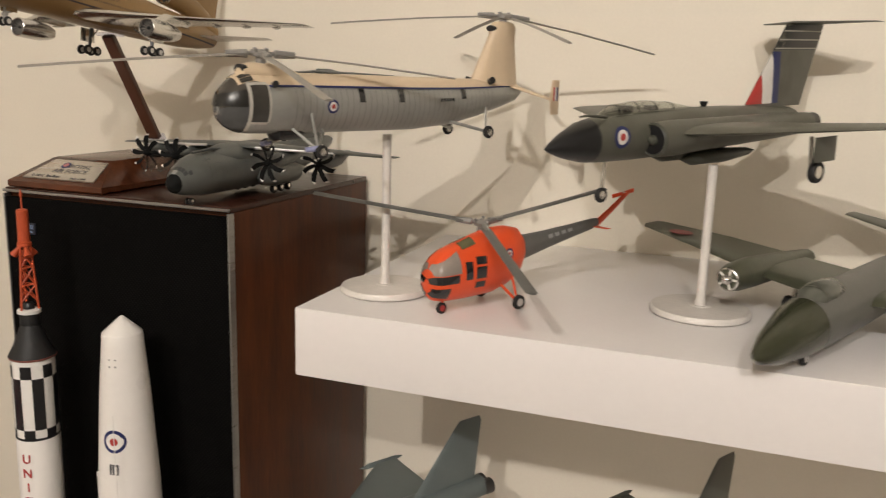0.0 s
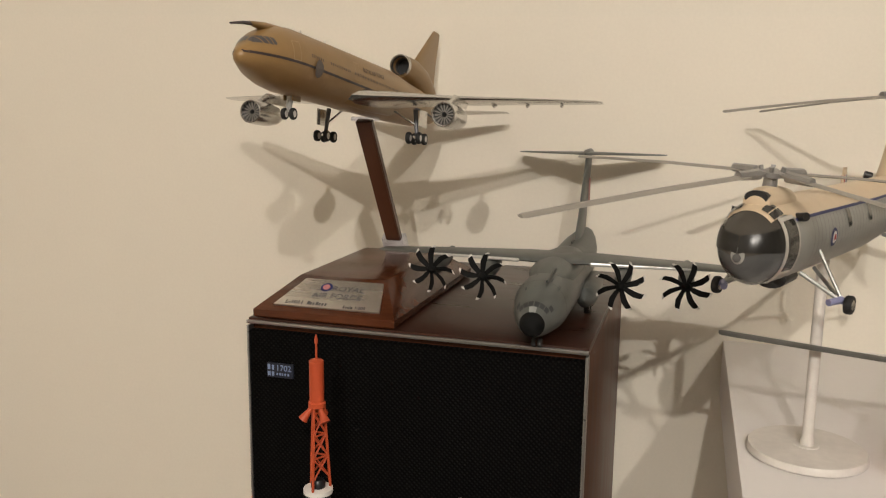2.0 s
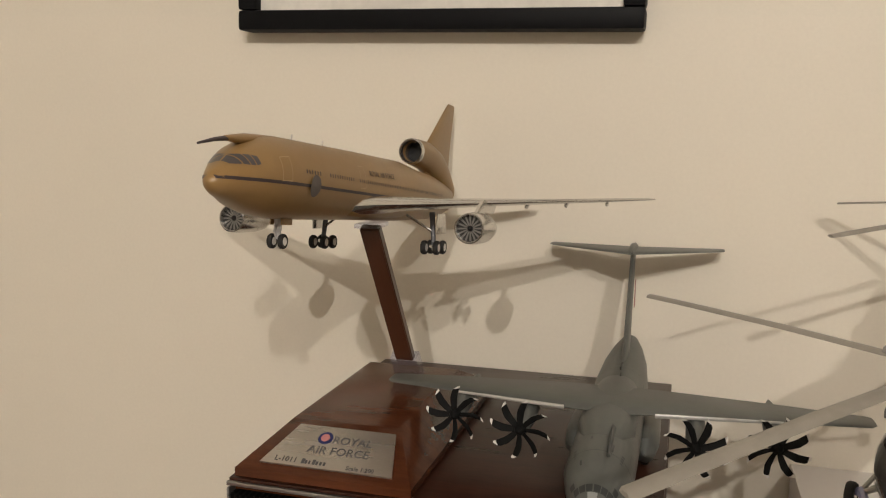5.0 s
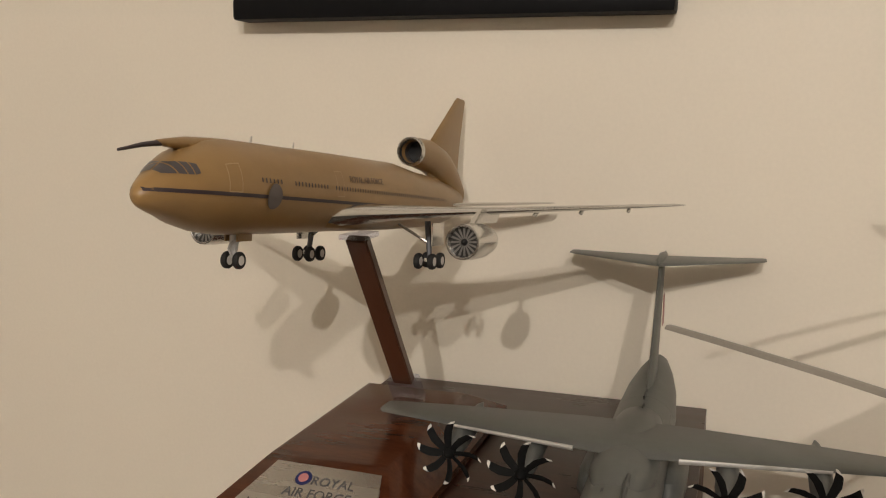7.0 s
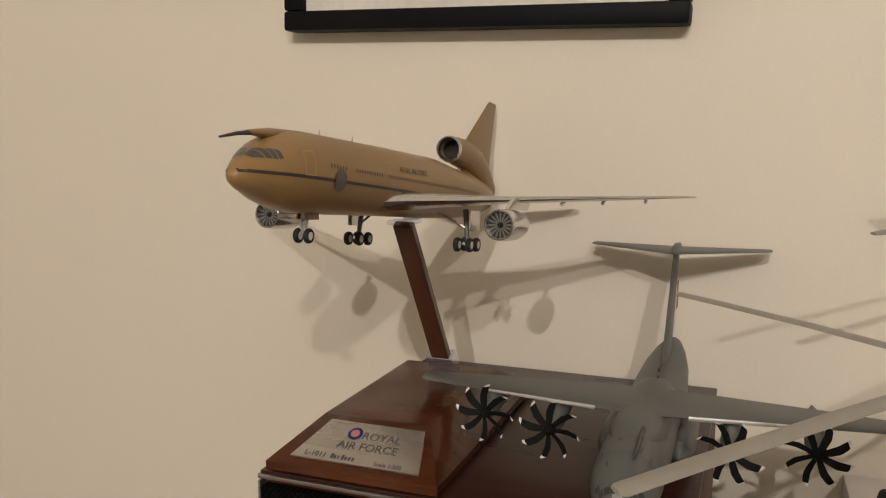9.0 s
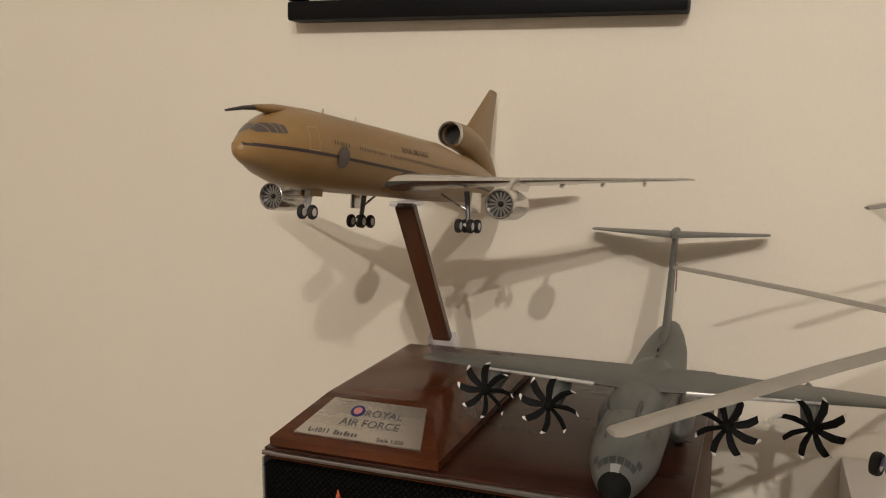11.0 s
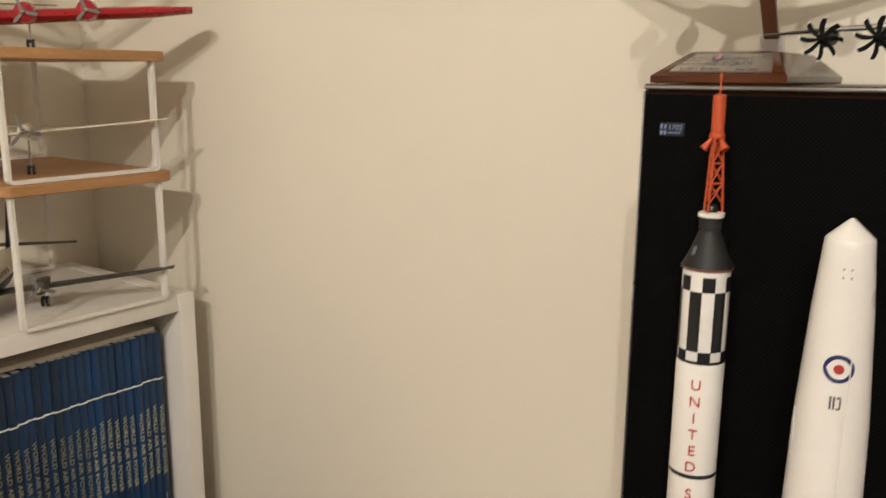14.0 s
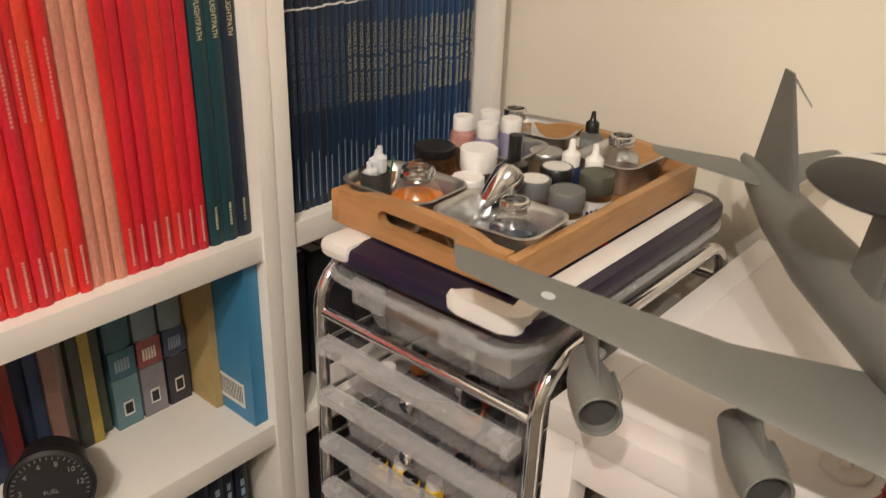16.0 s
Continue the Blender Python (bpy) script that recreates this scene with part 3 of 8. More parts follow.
def tray_end(y0, y1):
    """An end board with a raised middle and a hand slot cut through it."""
    bm = B()
    w = GX1 - GX0 - 0.024
    xc = (GX0 + GX1) / 2
    outer, inner = [], []
    n = 48
    hole_z, hw, hh = GZ0 + 0.026, 0.054, 0.0090
    for k in range(n):
        a = 2 * math.pi * k / n
        sx, sz = math.cos(a), math.sin(a)
        ix = (hw - hh) * (1 if sx > 0 else -1) + hh * sx
        iz = hole_z + hh * sz
        inner.append((xc + ix, iz))
        px = w / 2 * max(-1, min(1, 1.3 * sx))
        top = GZ1 - 0.004 + 0.010 * max(0, 1 - (abs(px) / (w * 0.40)) ** 4)
        pz = top if sz > 0.2 else GZ0 if sz < -0.2 else GZ0 + (top - GZ0) * (sz + 0.2) / 0.4
        outer.append((xc + px, pz))
    rows = []
    for y, rim in ((y0, inner), (y0, outer), (y1, outer), (y1, inner), (y0, inner)):
        rows.append([(x, y, z) for x, z in rim])
    rings(bm, rows, caps=False)
    bmesh.ops.remove_doubles(bm, verts=bm.verts[:], dist=1e-6)
    part("end_board", bm, bamboo_x, tray)


tray_end(GY0, GY0 + 0.012)
tray_end(GY1 - 0.012, GY1)

# ---- aircraft helpers: nose at x = 0, tail along -x, left +y, up +z ----
SECTION = ((0, 0), (0.03, 0.45), (0.12, 0.85), (0.3, 1.0), (0.55, 0.8), (0.8, 0.4), (1, 0.05), (1, -0.05), (0.8, -0.3), (0.5, -0.55), (0.2, -0.6), (0.05, -0.35))


def foil(bm, rows, up=(0, 0, 1)):
    """A wing, fin or blade: rows of leading edge, chord, thickness."""
    up = Vector(up)
    return rings(bm, [[Vector(le) + Vector((-u * c, 0, 0)) + up * (v * t / 2) for u, v in SECTION] for le, c, t in rows])


class Hull:
    """A body of rings: rows of x, centre height, half width, half height."""

    def __init__(self, rows):
        self.rows = rows

    def at(self, x):
        r = self.rows
        for a, b in zip(r, r[1:]):
            if b[0] <= x <= a[0]:
                f = (a[0] - x) / (a[0] - b[0])
                return [a[i] + (b[i] - a[i]) * f for i in (1, 2, 3)]
        return list((r[0] if x > r[0][0] else r[-1])[1:])

    def point(self, x, angle, off=0.0):
        """angle in degrees: 0 on the left side, 90 on top."""
        zc, ry, rz = self.at(x)
        a = radians(angle)
        return Vector((x, (ry + off) * math.cos(a), zc + (rz + off) * math.sin(a)))

    def skin(self, bm, n=32):
        return rings(bm, [[self.point(r[0], 360 * k / n) for k in range(n)] for r in self.rows])

    def patch(self, bm, x0, x1, a0, a1, off=0.0003, nx=6, na=4):
        g = [[bm.verts.new(self.point(x0 + (x1 - x0) * i / nx, a0 + (a1 - a0) * j / na, off)) for j in range(na + 1)] for i in range(nx + 1)]
        for i in range(nx):
            for j in range(na):
                bm.faces.new((g[i][j], g[i + 1][j], g[i + 1][j + 1], g[i][j + 1]))
        return bm

    def side(self, bm, x0, x1, z0, z1, s, off=0.0003, nx=6, nz=2):
        """A patch between two heights on the left (s = 1) or right side; z0, z1 may be (front, rear) pairs."""
        lo, hi = [z if isinstance(z, tuple) else (z, z) for z in (z0, z1)]
        g = []
        for i in range(nx + 1):
            x = x0 + (x1 - x0) * i / nx
            zc, ry, rz = self.at(x)
            a, b = lo[0] + (lo[1] - lo[0]) * i / nx, hi[0] + (hi[1] - hi[0]) * i / nx
            row = []
            for j in range(nz + 1):
                z = a + (b - a) * j / nz
                q = max(-0.999, min(0.999, (z - zc) / (rz + off)))
                row.append(bm.verts.new((x, s * (ry + off) * math.sqrt(1 - q * q), zc + q * (rz + off))))
            g.append(row)
        for i in range(nx):
            for j in range(nz):
                bm.faces.new((g[i][j], g[i + 1][j], g[i + 1][j + 1], g[i][j + 1]))
        return bm

    def disc(self, bm, xc, ac, r, off=0.0003, inner=0.0, n=24):
        rz = self.at(xc)[2]
        g = [[bm.verts.new(self.point(xc + q * math.cos(2 * math.pi * k / n), ac + math.degrees(q / rz * math.sin(2 * math.pi * k / n)), off)) for k in range(n)] for q in (inner + 1e-6, (inner + r) / 2, r)]
        for a, b in zip(g, g[1:]):
            for k in range(n):
                bm.faces.new((a[k], a[(k + 1) % n], b[(k + 1) % n], b[k]))
        return bm


def wheel(name, parent, p, r, w, axis=(0, 1, 0), hub=None):
    m = aim(p, axis)
    t = part(name, lathe(B(), [(r * 0.55, -w / 2), (r * 0.9, -w / 2), (r, -w * 0.25), (r, w * 0.25), (r * 0.9, w / 2), (r * 0.55, w / 2)], 20, m), tyre, parent)
    part("hub", lathe(B(), [(r * 0.2, -w * 0.56), (r * 0.52, -w * 0.5), (r * 0.56, w * 0.5), (r * 0.2, w * 0.56)], 14, m), hub or silver, t if parent.parent is None else parent, "pale wheel hub")
    return t


red_dec = mat("decal_red", (0.42, 0.035, 0.03), 0.45)
blue_dec = mat("decal_blue", (0.012, 0.02, 0.11), 0.45)
white_dec = mat("decal_white", (0.75, 0.72, 0.68), 0.45)
dark_glass = mat("dark_glazing", (0.018, 0.018, 0.02), 0.08, coat=0.4, vary=0.05)


def roundel(hull, parent, x, a, r, pale=None):
    for q, material, o in ((r, blue_dec, 0.00025), (r * 0.66, pale or white_dec, 0.0004), (r * 0.33, red_dec, 0.00055)):
        part("roundel", hull.disc(B(), x, a, q, o), material, parent)


def fan(parent, p, r, blades, material, spinner):
    """An engine's face: a recessed fan of many blades round a spinner. p is its centre, facing +x."""
    f = part("fan", lathe(B(), [(r, -0.0001), (r, 0.0)], 28, aim(p, (1, 0, 0))), black_plastic, parent, "dark fan disc")
    for k in range(blades):
        bm = B()
        a = 2 * math.pi * k / blades
        d, s = Vector((0, math.cos(a), math.sin(a))), Vector((0, -math.sin(a), math.cos(a)))
        w = r * 0.085
        q = [p + d * r * 0.22 + s * w * 0.5, p + d * r * 0.98 + s * w * 1.5, p + d * r * 0.98 - s * w * 0.4, p + d * r * 0.22 - s * w * 0.5]
        up = Vector((r * 0.05, 0, 0))
        rings(bm, [[v + up * 0.2 for v in q], [v + up for v in q]])
        part("fan_blade", bm, material, f)
    part("spinner", lathe(B(), [(r * 0.26, 0), (r * 0.24, r * 0.12), (r * 0.14, r * 0.3), (0, r * 0.4)], 16, aim(p, (1, 0, 0))), spinner, f)


def nacelle(parent, x, y, z, r, length, material, blades=16, name="engine"):
    rows = [(r * 0.80, -0.40 * r), (r * 0.84, 0.0), (r * 0.9, 0.05 * r), (r * 0.97, 0.0), (r, -0.3 * r), (r * 1.03, -1.2 * r), (r * 1.0, -length * 0.6), (r * 0.82, -length * 0.86), (r * 0.58, -length), (r * 0.5, -length), (r * 0.4, -length + r)]
    m = aim((x, y, z), (1, 0, 0))
    rings_bm = lathe(B(), rows, 32, m, caps=False)
    e = part(name, rings_bm, material, parent, "silver engine nacelle")
    fan(parent, Vector((x - 0.35 * r, y, z)), r * 0.80, blades, mat("fan_metal", (0.20, 0.19, 0.18), 0.4, metal=0.6), black_plastic)
    return e


# ---- tan wide-body tri-jet on its stand ----
tan = mat("tan_brown", (0.300, 0.180, 0.069), 0.36, vary=0.05, scale=25)
tan_grey = mat("tan_grey_disc", (0.105, 0.085, 0.080), 0.5)
stripe_dk = mat("stripe_dark", (0.045, 0.03, 0.035), 0.45)
win_grey = mat("window_grey", (0.085, 0.075, 0.078), 0.3)
title_brown = mat("title_brown", (0.10, 0.062, 0.040), 0.45)
tri = thing("model_airliner", pose(-0.3728, 0.4107, 1.5986, 0, -6.0, -91.5) @ Matrix.Scale(1.08, 4), "tan three-engined model airliner with bare metal wings on a stand", "model aircraft")
H = Hull([(0, -0.0052, 0.0003, 0.0003), (-0.0008, -0.0051, 0.0022, 0.0022), (-0.003, -0.0048, 0.0041, 0.0040), (-0.007, -0.0041, 0.0067, 0.0061), (-0.0115, -0.0032, 0.0092, 0.0083),
          (-0.017, -0.0026, 0.0118, 0.0110), (-0.025, -0.0021, 0.0137, 0.0135), (-0.035, -0.0020, 0.0148, 0.0147), (-0.06, -0.0022, 0.0149, 0.0149), (-0.10, -0.0022, 0.0149, 0.0149), (-0.155, -0.0026, 0.0149, 0.0149), (-0.18, -0.0038, 0.0142, 0.0134),
          (-0.205, -0.0042, 0.0122, 0.0124), (-0.225, -0.0046, 0.0092, 0.0102), (-0.242, -0.0042, 0.0062, 0.0078), (-0.2465, -0.0040, 0.0050, 0.0066)])
fus = part("fuselage", H.skin(B(), 40), tan, tri, "tan painted fuselage")
for s in (0, 180):
    g = 1 if s == 0 else -1
    part("stripe", H.side(B(), -0.0009, -0.243, (-0.0040, -0.0101), (-0.0029, -0.0090), g, 0.00018, 80, 2), stripe_dk, fus, "thin dark cheat line")
    for x0, x1, z0, z1 in ((-0.0064, -0.0094, (0.0010, 0.0011), (0.0030, 0.0042)), (-0.0098, -0.0115, (0.0011, 0.0010), (0.0043, 0.0045)), (-0.0118, -0.0133, (0.0010, 0.0010), (0.0045, 0.0044)), (-0.0136, -0.0150, (0.0010, 0.0014), (0.0044, 0.0040))):
        part("cockpit_window", H.side(B(), x0, x1, z0, z1, g, 0.0002, 6, 6), win_grey, fus, "grey cockpit window")
    bm = B()
    x = -0.038
    while x > -0.20:
        if not (-0.050 > x > -0.055 or -0.078 > x > -0.083):
            H.side(bm, x, x - 0.0007, -0.0002 + (x + 0.04) * 0.025, 0.0012 + (x + 0.04) * 0.025, g, 0.00018, 1, 2)
        x -= 0.0021
    part("cabin_windows", bm, stripe_dk, fus, "row of small dark cabin windows")
    part("roundel", H.disc(B(), -0.0450, s - g * 9, 0.0040, 0.0005), tan_grey, fus, "toned-down grey-purple disc")
    bm = B()
    for xd in (-0.0235, -0.0855):
        for x0, x1, a0, a1 in ((xd, xd - 0.0003, -6, 30), (xd - 0.0052, xd - 0.0055, -6, 30), (xd, xd - 0.0055, 29, 30.5), (xd, xd - 0.0055, -6, -4.5)):
            H.patch(bm, x0, x1, s + g * a0, s + g * a1, 0.00022, 3, 3)
    part("door_outline", bm, mat("door_line", (0.40, 0.27, 0.14), 0.4), fus)
lettering("lettering", "ROYAL AIR FORCE", 0.0034, Matrix.Translation((-0.0955, 0.01475, 0.0018)) @ pose(0, 0, 0, 74, 0, 180), title_brown, fus, 0.00005)
lettering("lettering", "ROYAL AIR FORCE", 0.0034, Matrix.Translation((-0.0955, -0.01475, 0.0018)) @ pose(0, 0, 0, 74, 0, 0) @ pose(-0.0235, 0, 0), title_brown, fus, 0.00005)
# in-flight refuelling fairing and probe over the cockpit
pr = part("refuelling_fairing", Hull([(-0.0085, 0.0096, 0.0007, 0.0006), (-0.012, 0.0096, 0.0017, 0.0012), (-0.020, 0.0100, 0.0026, 0.0020), (-0.032, 0.0112, 0.0028, 0.0014), (-0.046, 0.0120, 0.0008, 0.0006)]).skin(B(), 16), tan, fus, "tan fairing over the cockpit")
part("probe", sweep(B(), [(-0.0100, 0, 0.0094), (-0.0030, 0, 0.0084), (0.0060, 0, 0.0064)], [0.0009, 0.0007, 0.0004], 10), stripe_dk, fus, "dark refuelling probe")
for x, zz in ((-0.052, 0.0125), (-0.078, 0.0125)):
    part("aerial", foil(B(), [((x, 0, zz), 0.0022, 0.0004), ((x - 0.0012, 0, zz + 0.0024), 0.001, 0.0003)], (0, 1, 0)), white_dec, fus)
# centre engine duct, fin and tailplane
duct = part("centre_engine", rings(B(), [[(x, r * math.cos(2 * math.pi * k / 28), z + rz * math.sin(2 * math.pi * k / 28)) for k in range(28)] for x, z, r, rz in
            ((-0.1895, 0.0190, 0.0052, 0.0052), (-0.1842, 0.0190, 0.0058, 0.0058), (-0.1848, 0.0190, 0.0066, 0.0066), (-0.192, 0.0188, 0.0071, 0.0073), (-0.205, 0.0180, 0.0073, 0.0080), (-0.222, 0.0140, 0.0070, 0.0088), (-0.236, 0.0070, 0.0062, 0.0095), (-0.2478, 0.0000, 0.0050, 0.0080))], caps=False), tan, tri, "tan tail engine with a silver intake ring")
part("intake_lip", lathe(B(), [(0.0055, -0.001), (0.0058, 0.0008), (0.0063, 0.0013), (0.0068, 0.0006), (0.0070, -0.0016), (0.0066, -0.0018), (0.0061, -0.0002), (0.0055, -0.001)], 28, aim((-0.1842, 0, 0.0190), (1, 0, 0)), caps=False), silver, duct, "silver intake ring")
part("intake_throat", lathe(B(), [(0.0053, 0), (0.0053, 0.0002)], 24, aim((-0.1945, 0, 0.0190), (1, 0, 0))), black_plastic, duct, "dark intake throat")
part("throat_wall", lathe(B(), [(0.0056, 0), (0.0053, -0.011)], 24, aim((-0.1842, 0, 0.0190), (1, 0, 0)), caps=False), mat("throat_grey", (0.05, 0.05, 0.05), 0.4, metal=0.4), duct)
part("fin", foil(B(), [((-0.208, 0, 0.0000), 0.0400, 0.0042), ((-0.203, 0, 0.0220), 0.0475, 0.0042), ((-0.214, 0, 0.0300), 0.0380, 0.0032), ((-0.2425, 0, 0.0505), 0.0150, 0.0014), ((-0.2450, 0, 0.0518), 0.0118, 0.0008)], (0, 1, 0)), tan, tri, "tan swept fin")
for s in (1, -1):
    part("tailplane", foil(B(), [((-0.212, s * 0.005, -0.0060), 0.034, 0.0030), ((-0.2415, s * 0.053, -0.0032), 0.0125, 0.0011), ((-0.2440, s * 0.0545, -0.0030), 0.009, 0.0006)]), silver, tri, "silver tailplane")
    wg = part("wing", foil(B(), [((-0.084, s * 0.010, -0.0112), 0.0690, 0.0108), ((-0.096, s * 0.018, -0.0102), 0.0580, 0.0082), ((-0.124, s * 0.052, -0.0078), 0.0370, 0.0040), ((-0.181, s * 0.122, -0.0024), 0.0170, 0.0015), ((-0.186, s * 0.1252, -0.0022), 0.0125, 0.0007)]), silver, tri, "bare metal swept wing")
    part("wing_fairing", Hull([(-0.080, -0.0105, 0.001, 0.001), (-0.090, -0.0108, 0.0040, 0.0046), (-0.115, -0.0112, 0.0050, 0.0052), (-0.15, -0.0110, 0.0046, 0.0046), (-0.168, -0.0105, 0.001, 0.001)]).skin(B(), 16), tan, tri).matrix_basis = pose(0, s * 0.0070, 0)
    for yy in (0.068, 0.085, 0.103):
        xx = -0.156 - (yy - 0.068) * 0.62
        part("flap_fairing", Hull([(xx, -0.0085 + (yy - 0.068) * 0.08, 0.0002, 0.0002), (xx - 0.004, -0.0082 + (yy - 0.068) * 0.08, 0.0009, 0.0010), (xx - 0.011, -0.0072 + (yy - 0.068) * 0.08, 0.0002, 0.0003)]).skin(B(), 10), silver, wg).matrix_basis = pose(0, s * yy, 0)
    e = nacelle(tri, -0.1035, s * 0.0562, -0.0185, 0.0066, 0.030, silver, 16)
    part("pylon", foil(B(), [((-0.110, s * 0.0562, -0.0120), 0.034, 0.0016), ((-0.120, s * 0.0562, -0.0065), 0.030, 0.0016)], (0, 1, 0)), silver, e)
    gp = part("main_gear", sweep(B(), [(-0.142, s * 0.0270, -0.0125), (-0.1415, s * 0.0285, -0.0275)], [0.0014, 0.0011], 8), mat("gear_grey", (0.12, 0.12, 0.13), 0.4, metal=0.4), tri, "grey undercarriage leg with four wheels")
    part("brace", sweep(B(), [(-0.137, s * 0.016, -0.0140), (-0.1415, s * 0.0280, -0.0215)], 0.0006, 6), silver, gp)
    part("gear_door", box(B(), (-0.1490, s * 0.0315 - 0.0003, -0.0225), (-0.1360, s * 0.0315 + 0.0003, -0.0130), 0.0002), silver, gp)
    part("axle", sweep(B(), [(-0.1370, s * 0.0285, -0.0282), (-0.1460, s * 0.0285, -0.0282)], 0.0008, 6), silver, gp)
    for xx in (-0.1370, -0.1460):
        for dy in (-0.0030, 0.0030):
            wheel("wheel", gp, (xx, s * 0.0285 + dy, -0.0288), 0.0033, 0.0022, hub=white_dec)
gear_white = mat("gear_white", (0.52, 0.51, 0.50), 0.4)
ng = part("nose_gear", sweep(B(), [(-0.0455, 0, -0.0140), (-0.0452, 0, -0.0205), (-0.0450, 0, -0.0242)], [0.0016, 0.0014, 0.0009], 10), gear_white, tri, "white nose leg with two wheels")
part("brace", sweep(B(), [(-0.0520, 0, -0.0150), (-0.0455, 0, -0.0205)], 0.0007, 6), gear_white, ng)
part("torque_link", sweep(B(), [(-0.0440, 0, -0.0190), (-0.0425, 0, -0.0212), (-0.0442, 0, -0.0236)], 0.0005, 6), gear_white, ng)
for dy in (-0.0022, 0.0022):
    wheel("wheel", ng, (-0.0450, dy, -0.0250), 0.0028, 0.0018, hub=white_dec)
for dy in (-0.0022, 0.0022):
    part("gear_door", box(B(), (-0.0515, dy - 0.0003, -0.0190), (-0.0435, dy + 0.0003, -0.0140), 0.0002), tan, ng)

# ---- its wooden stand ----
st = thing("display_stand", pose(0, 0, 0), "mahogany display stand with a sloping metal plaque and slanted arm", "display stand")
bm = B()
Z0 = SZ1 + 0.0005
lo, hi = (-0.4105, 0.4835, -0.3250, 0.6450), (-0.3950, 0.5130, -0.3400, 0.6150)
rings(bm, [[(a, b, z), (c, b, z), (c, d, z), (a, d, z)] for (a, b, c, d), z in (((lo[0] + 0.001, lo[1] + 0.001, lo[2] - 0.001, lo[3] - 0.001), Z0), (lo, Z0 + 0.001), (lo, Z0 + 0.0048), (hi, Z0 + 0.0200), ((hi[0] + 0.002, hi[1] + 0.002, hi[2] - 0.002, hi[3] - 0.002), Z0 + 0.0206))])
part("plinth", bm, mahogany, st, "polished mahogany plinth with sloping sides")
# plaque on the front slope
fa, fb = Vector((0, lo[1], Z0 + 0.0048)), Vector((0, hi[1], Z0 + 0.0200))
sl = (fb - fa).normalized()
nrm = Vector((0, -sl.z, sl.y))
PL = Matrix(((1, 0, 0, -0.3665), (0, sl.y, nrm.y, fa.y), (0, sl.z, nrm.z, fa.z), (0, 0, 0, 1)))
SLOPE = (fb - fa).length
bm = B()
prism(bm, [(-0.0330, 0.0045), (0.0315, 0.0045), (0.0258, SLOPE - 0.004), (-0.0225, SLOPE - 0.004)], 0.0002, 0.0012, PL)
plq = part("plaque", bm, plate_metal, st, "engraved brushed metal plaque")
grey_print = mat("grey_print", (0.10, 0.095, 0.10), 0.5)
lettering("lettering", "ROYAL", 0.0062, PL @ pose(-0.0030, 0.0194, 0.0013), grey_print, plq, 0.0001)
lettering("lettering", "AIR FORCE", 0.0062, PL @ pose(-0.0130, 0.0128, 0.0013), grey_print, plq, 0.0001)
lettering("lettering", "L-1011", 0.0040, PL @ pose(-0.0265, 0.0062, 0.0013), grey_print, plq)
lettering("lettering", "Scale 1:200", 0.0030, PL @ pose(0.0090, 0.0055, 0.0013), grey_print, plq)
bm = B()
for k, w in enumerate((0.0015, 0.0010, 0.0007, 0.0013, 0.0010, 0.0010, 0.0010)):
    box(bm, (-0.0130 + 0.0018 * k, 0.0062, 0.0012), (-0.0130 + 0.0018 * k + w, 0.0088 if k in (0, 3) else 0.0080, 0.0015))
bm.transform(PL)
part("print_bars", bm, grey_print, plq)
for q, material, o in ((0.0036, blue_dec, 0.0013), (0.0022, mat("decal_pale_red", (0.50, 0.20, 0.20), 0.5), 0.0015)):
    part("roundel", lathe(B(), [(q, o), (q, o + 0.0002)], 24, PL @ Matrix.Translation((-0.0068, 0.0220, 0))), material, plq)
# slanted arm, clear foot and clear saddle
ARM0, ARM1 = Vector((-0.3635, 0.5960, Z0 + 0.0215)), Vector((-0.3670, 0.5450, 1.5625))
d = (ARM1 - ARM0).normalized()
sd = Vector((1, 0, 0))
th = d.cross(sd).normalized()
bm = B()
a0 = ARM0 + d * 0.012
rings(bm, [[p + sd * 0.0052 + th * 0.0024, p - sd * 0.0052 + th * 0.0024, p - sd * 0.0052 - th * 0.0024, p + sd * 0.0052 - th * 0.0024] for p in (a0, ARM1)])
bmesh.ops.bevel(bm, geom=bm.edges[:], offset=0.0006, segments=2, affect="EDGES")
part("arm", bm, mat("dark_arm_wood", (0.085, 0.033, 0.017), 0.3, vary=0.08, scale=20, stretch=(6, 1, 1), coat=0.3), st, "slanted mahogany arm")
acr = clear("acrylic", (0.86, 0.87, 0.95), 0.05, 1.49, 0.06, False)
bm = B()
rings(bm, [[p + sd * 0.0076 + th * 0.0034, p - sd * 0.0076 + th * 0.0034, p - sd * 0.0076 - th * 0.0034, p + sd * 0.0076 - th * 0.0034] for p in (ARM0 - d * 0.0015, ARM0 + d * 0.0145)])
part("arm_socket", bm, acr, st, "clear acrylic socket")
part("saddle", box(B(), (-0.3735, 0.5390, 1.5620), (-0.3610, 0.5560, 1.5646), 0.001), acr, st, "clear acrylic saddle under the fuselage")

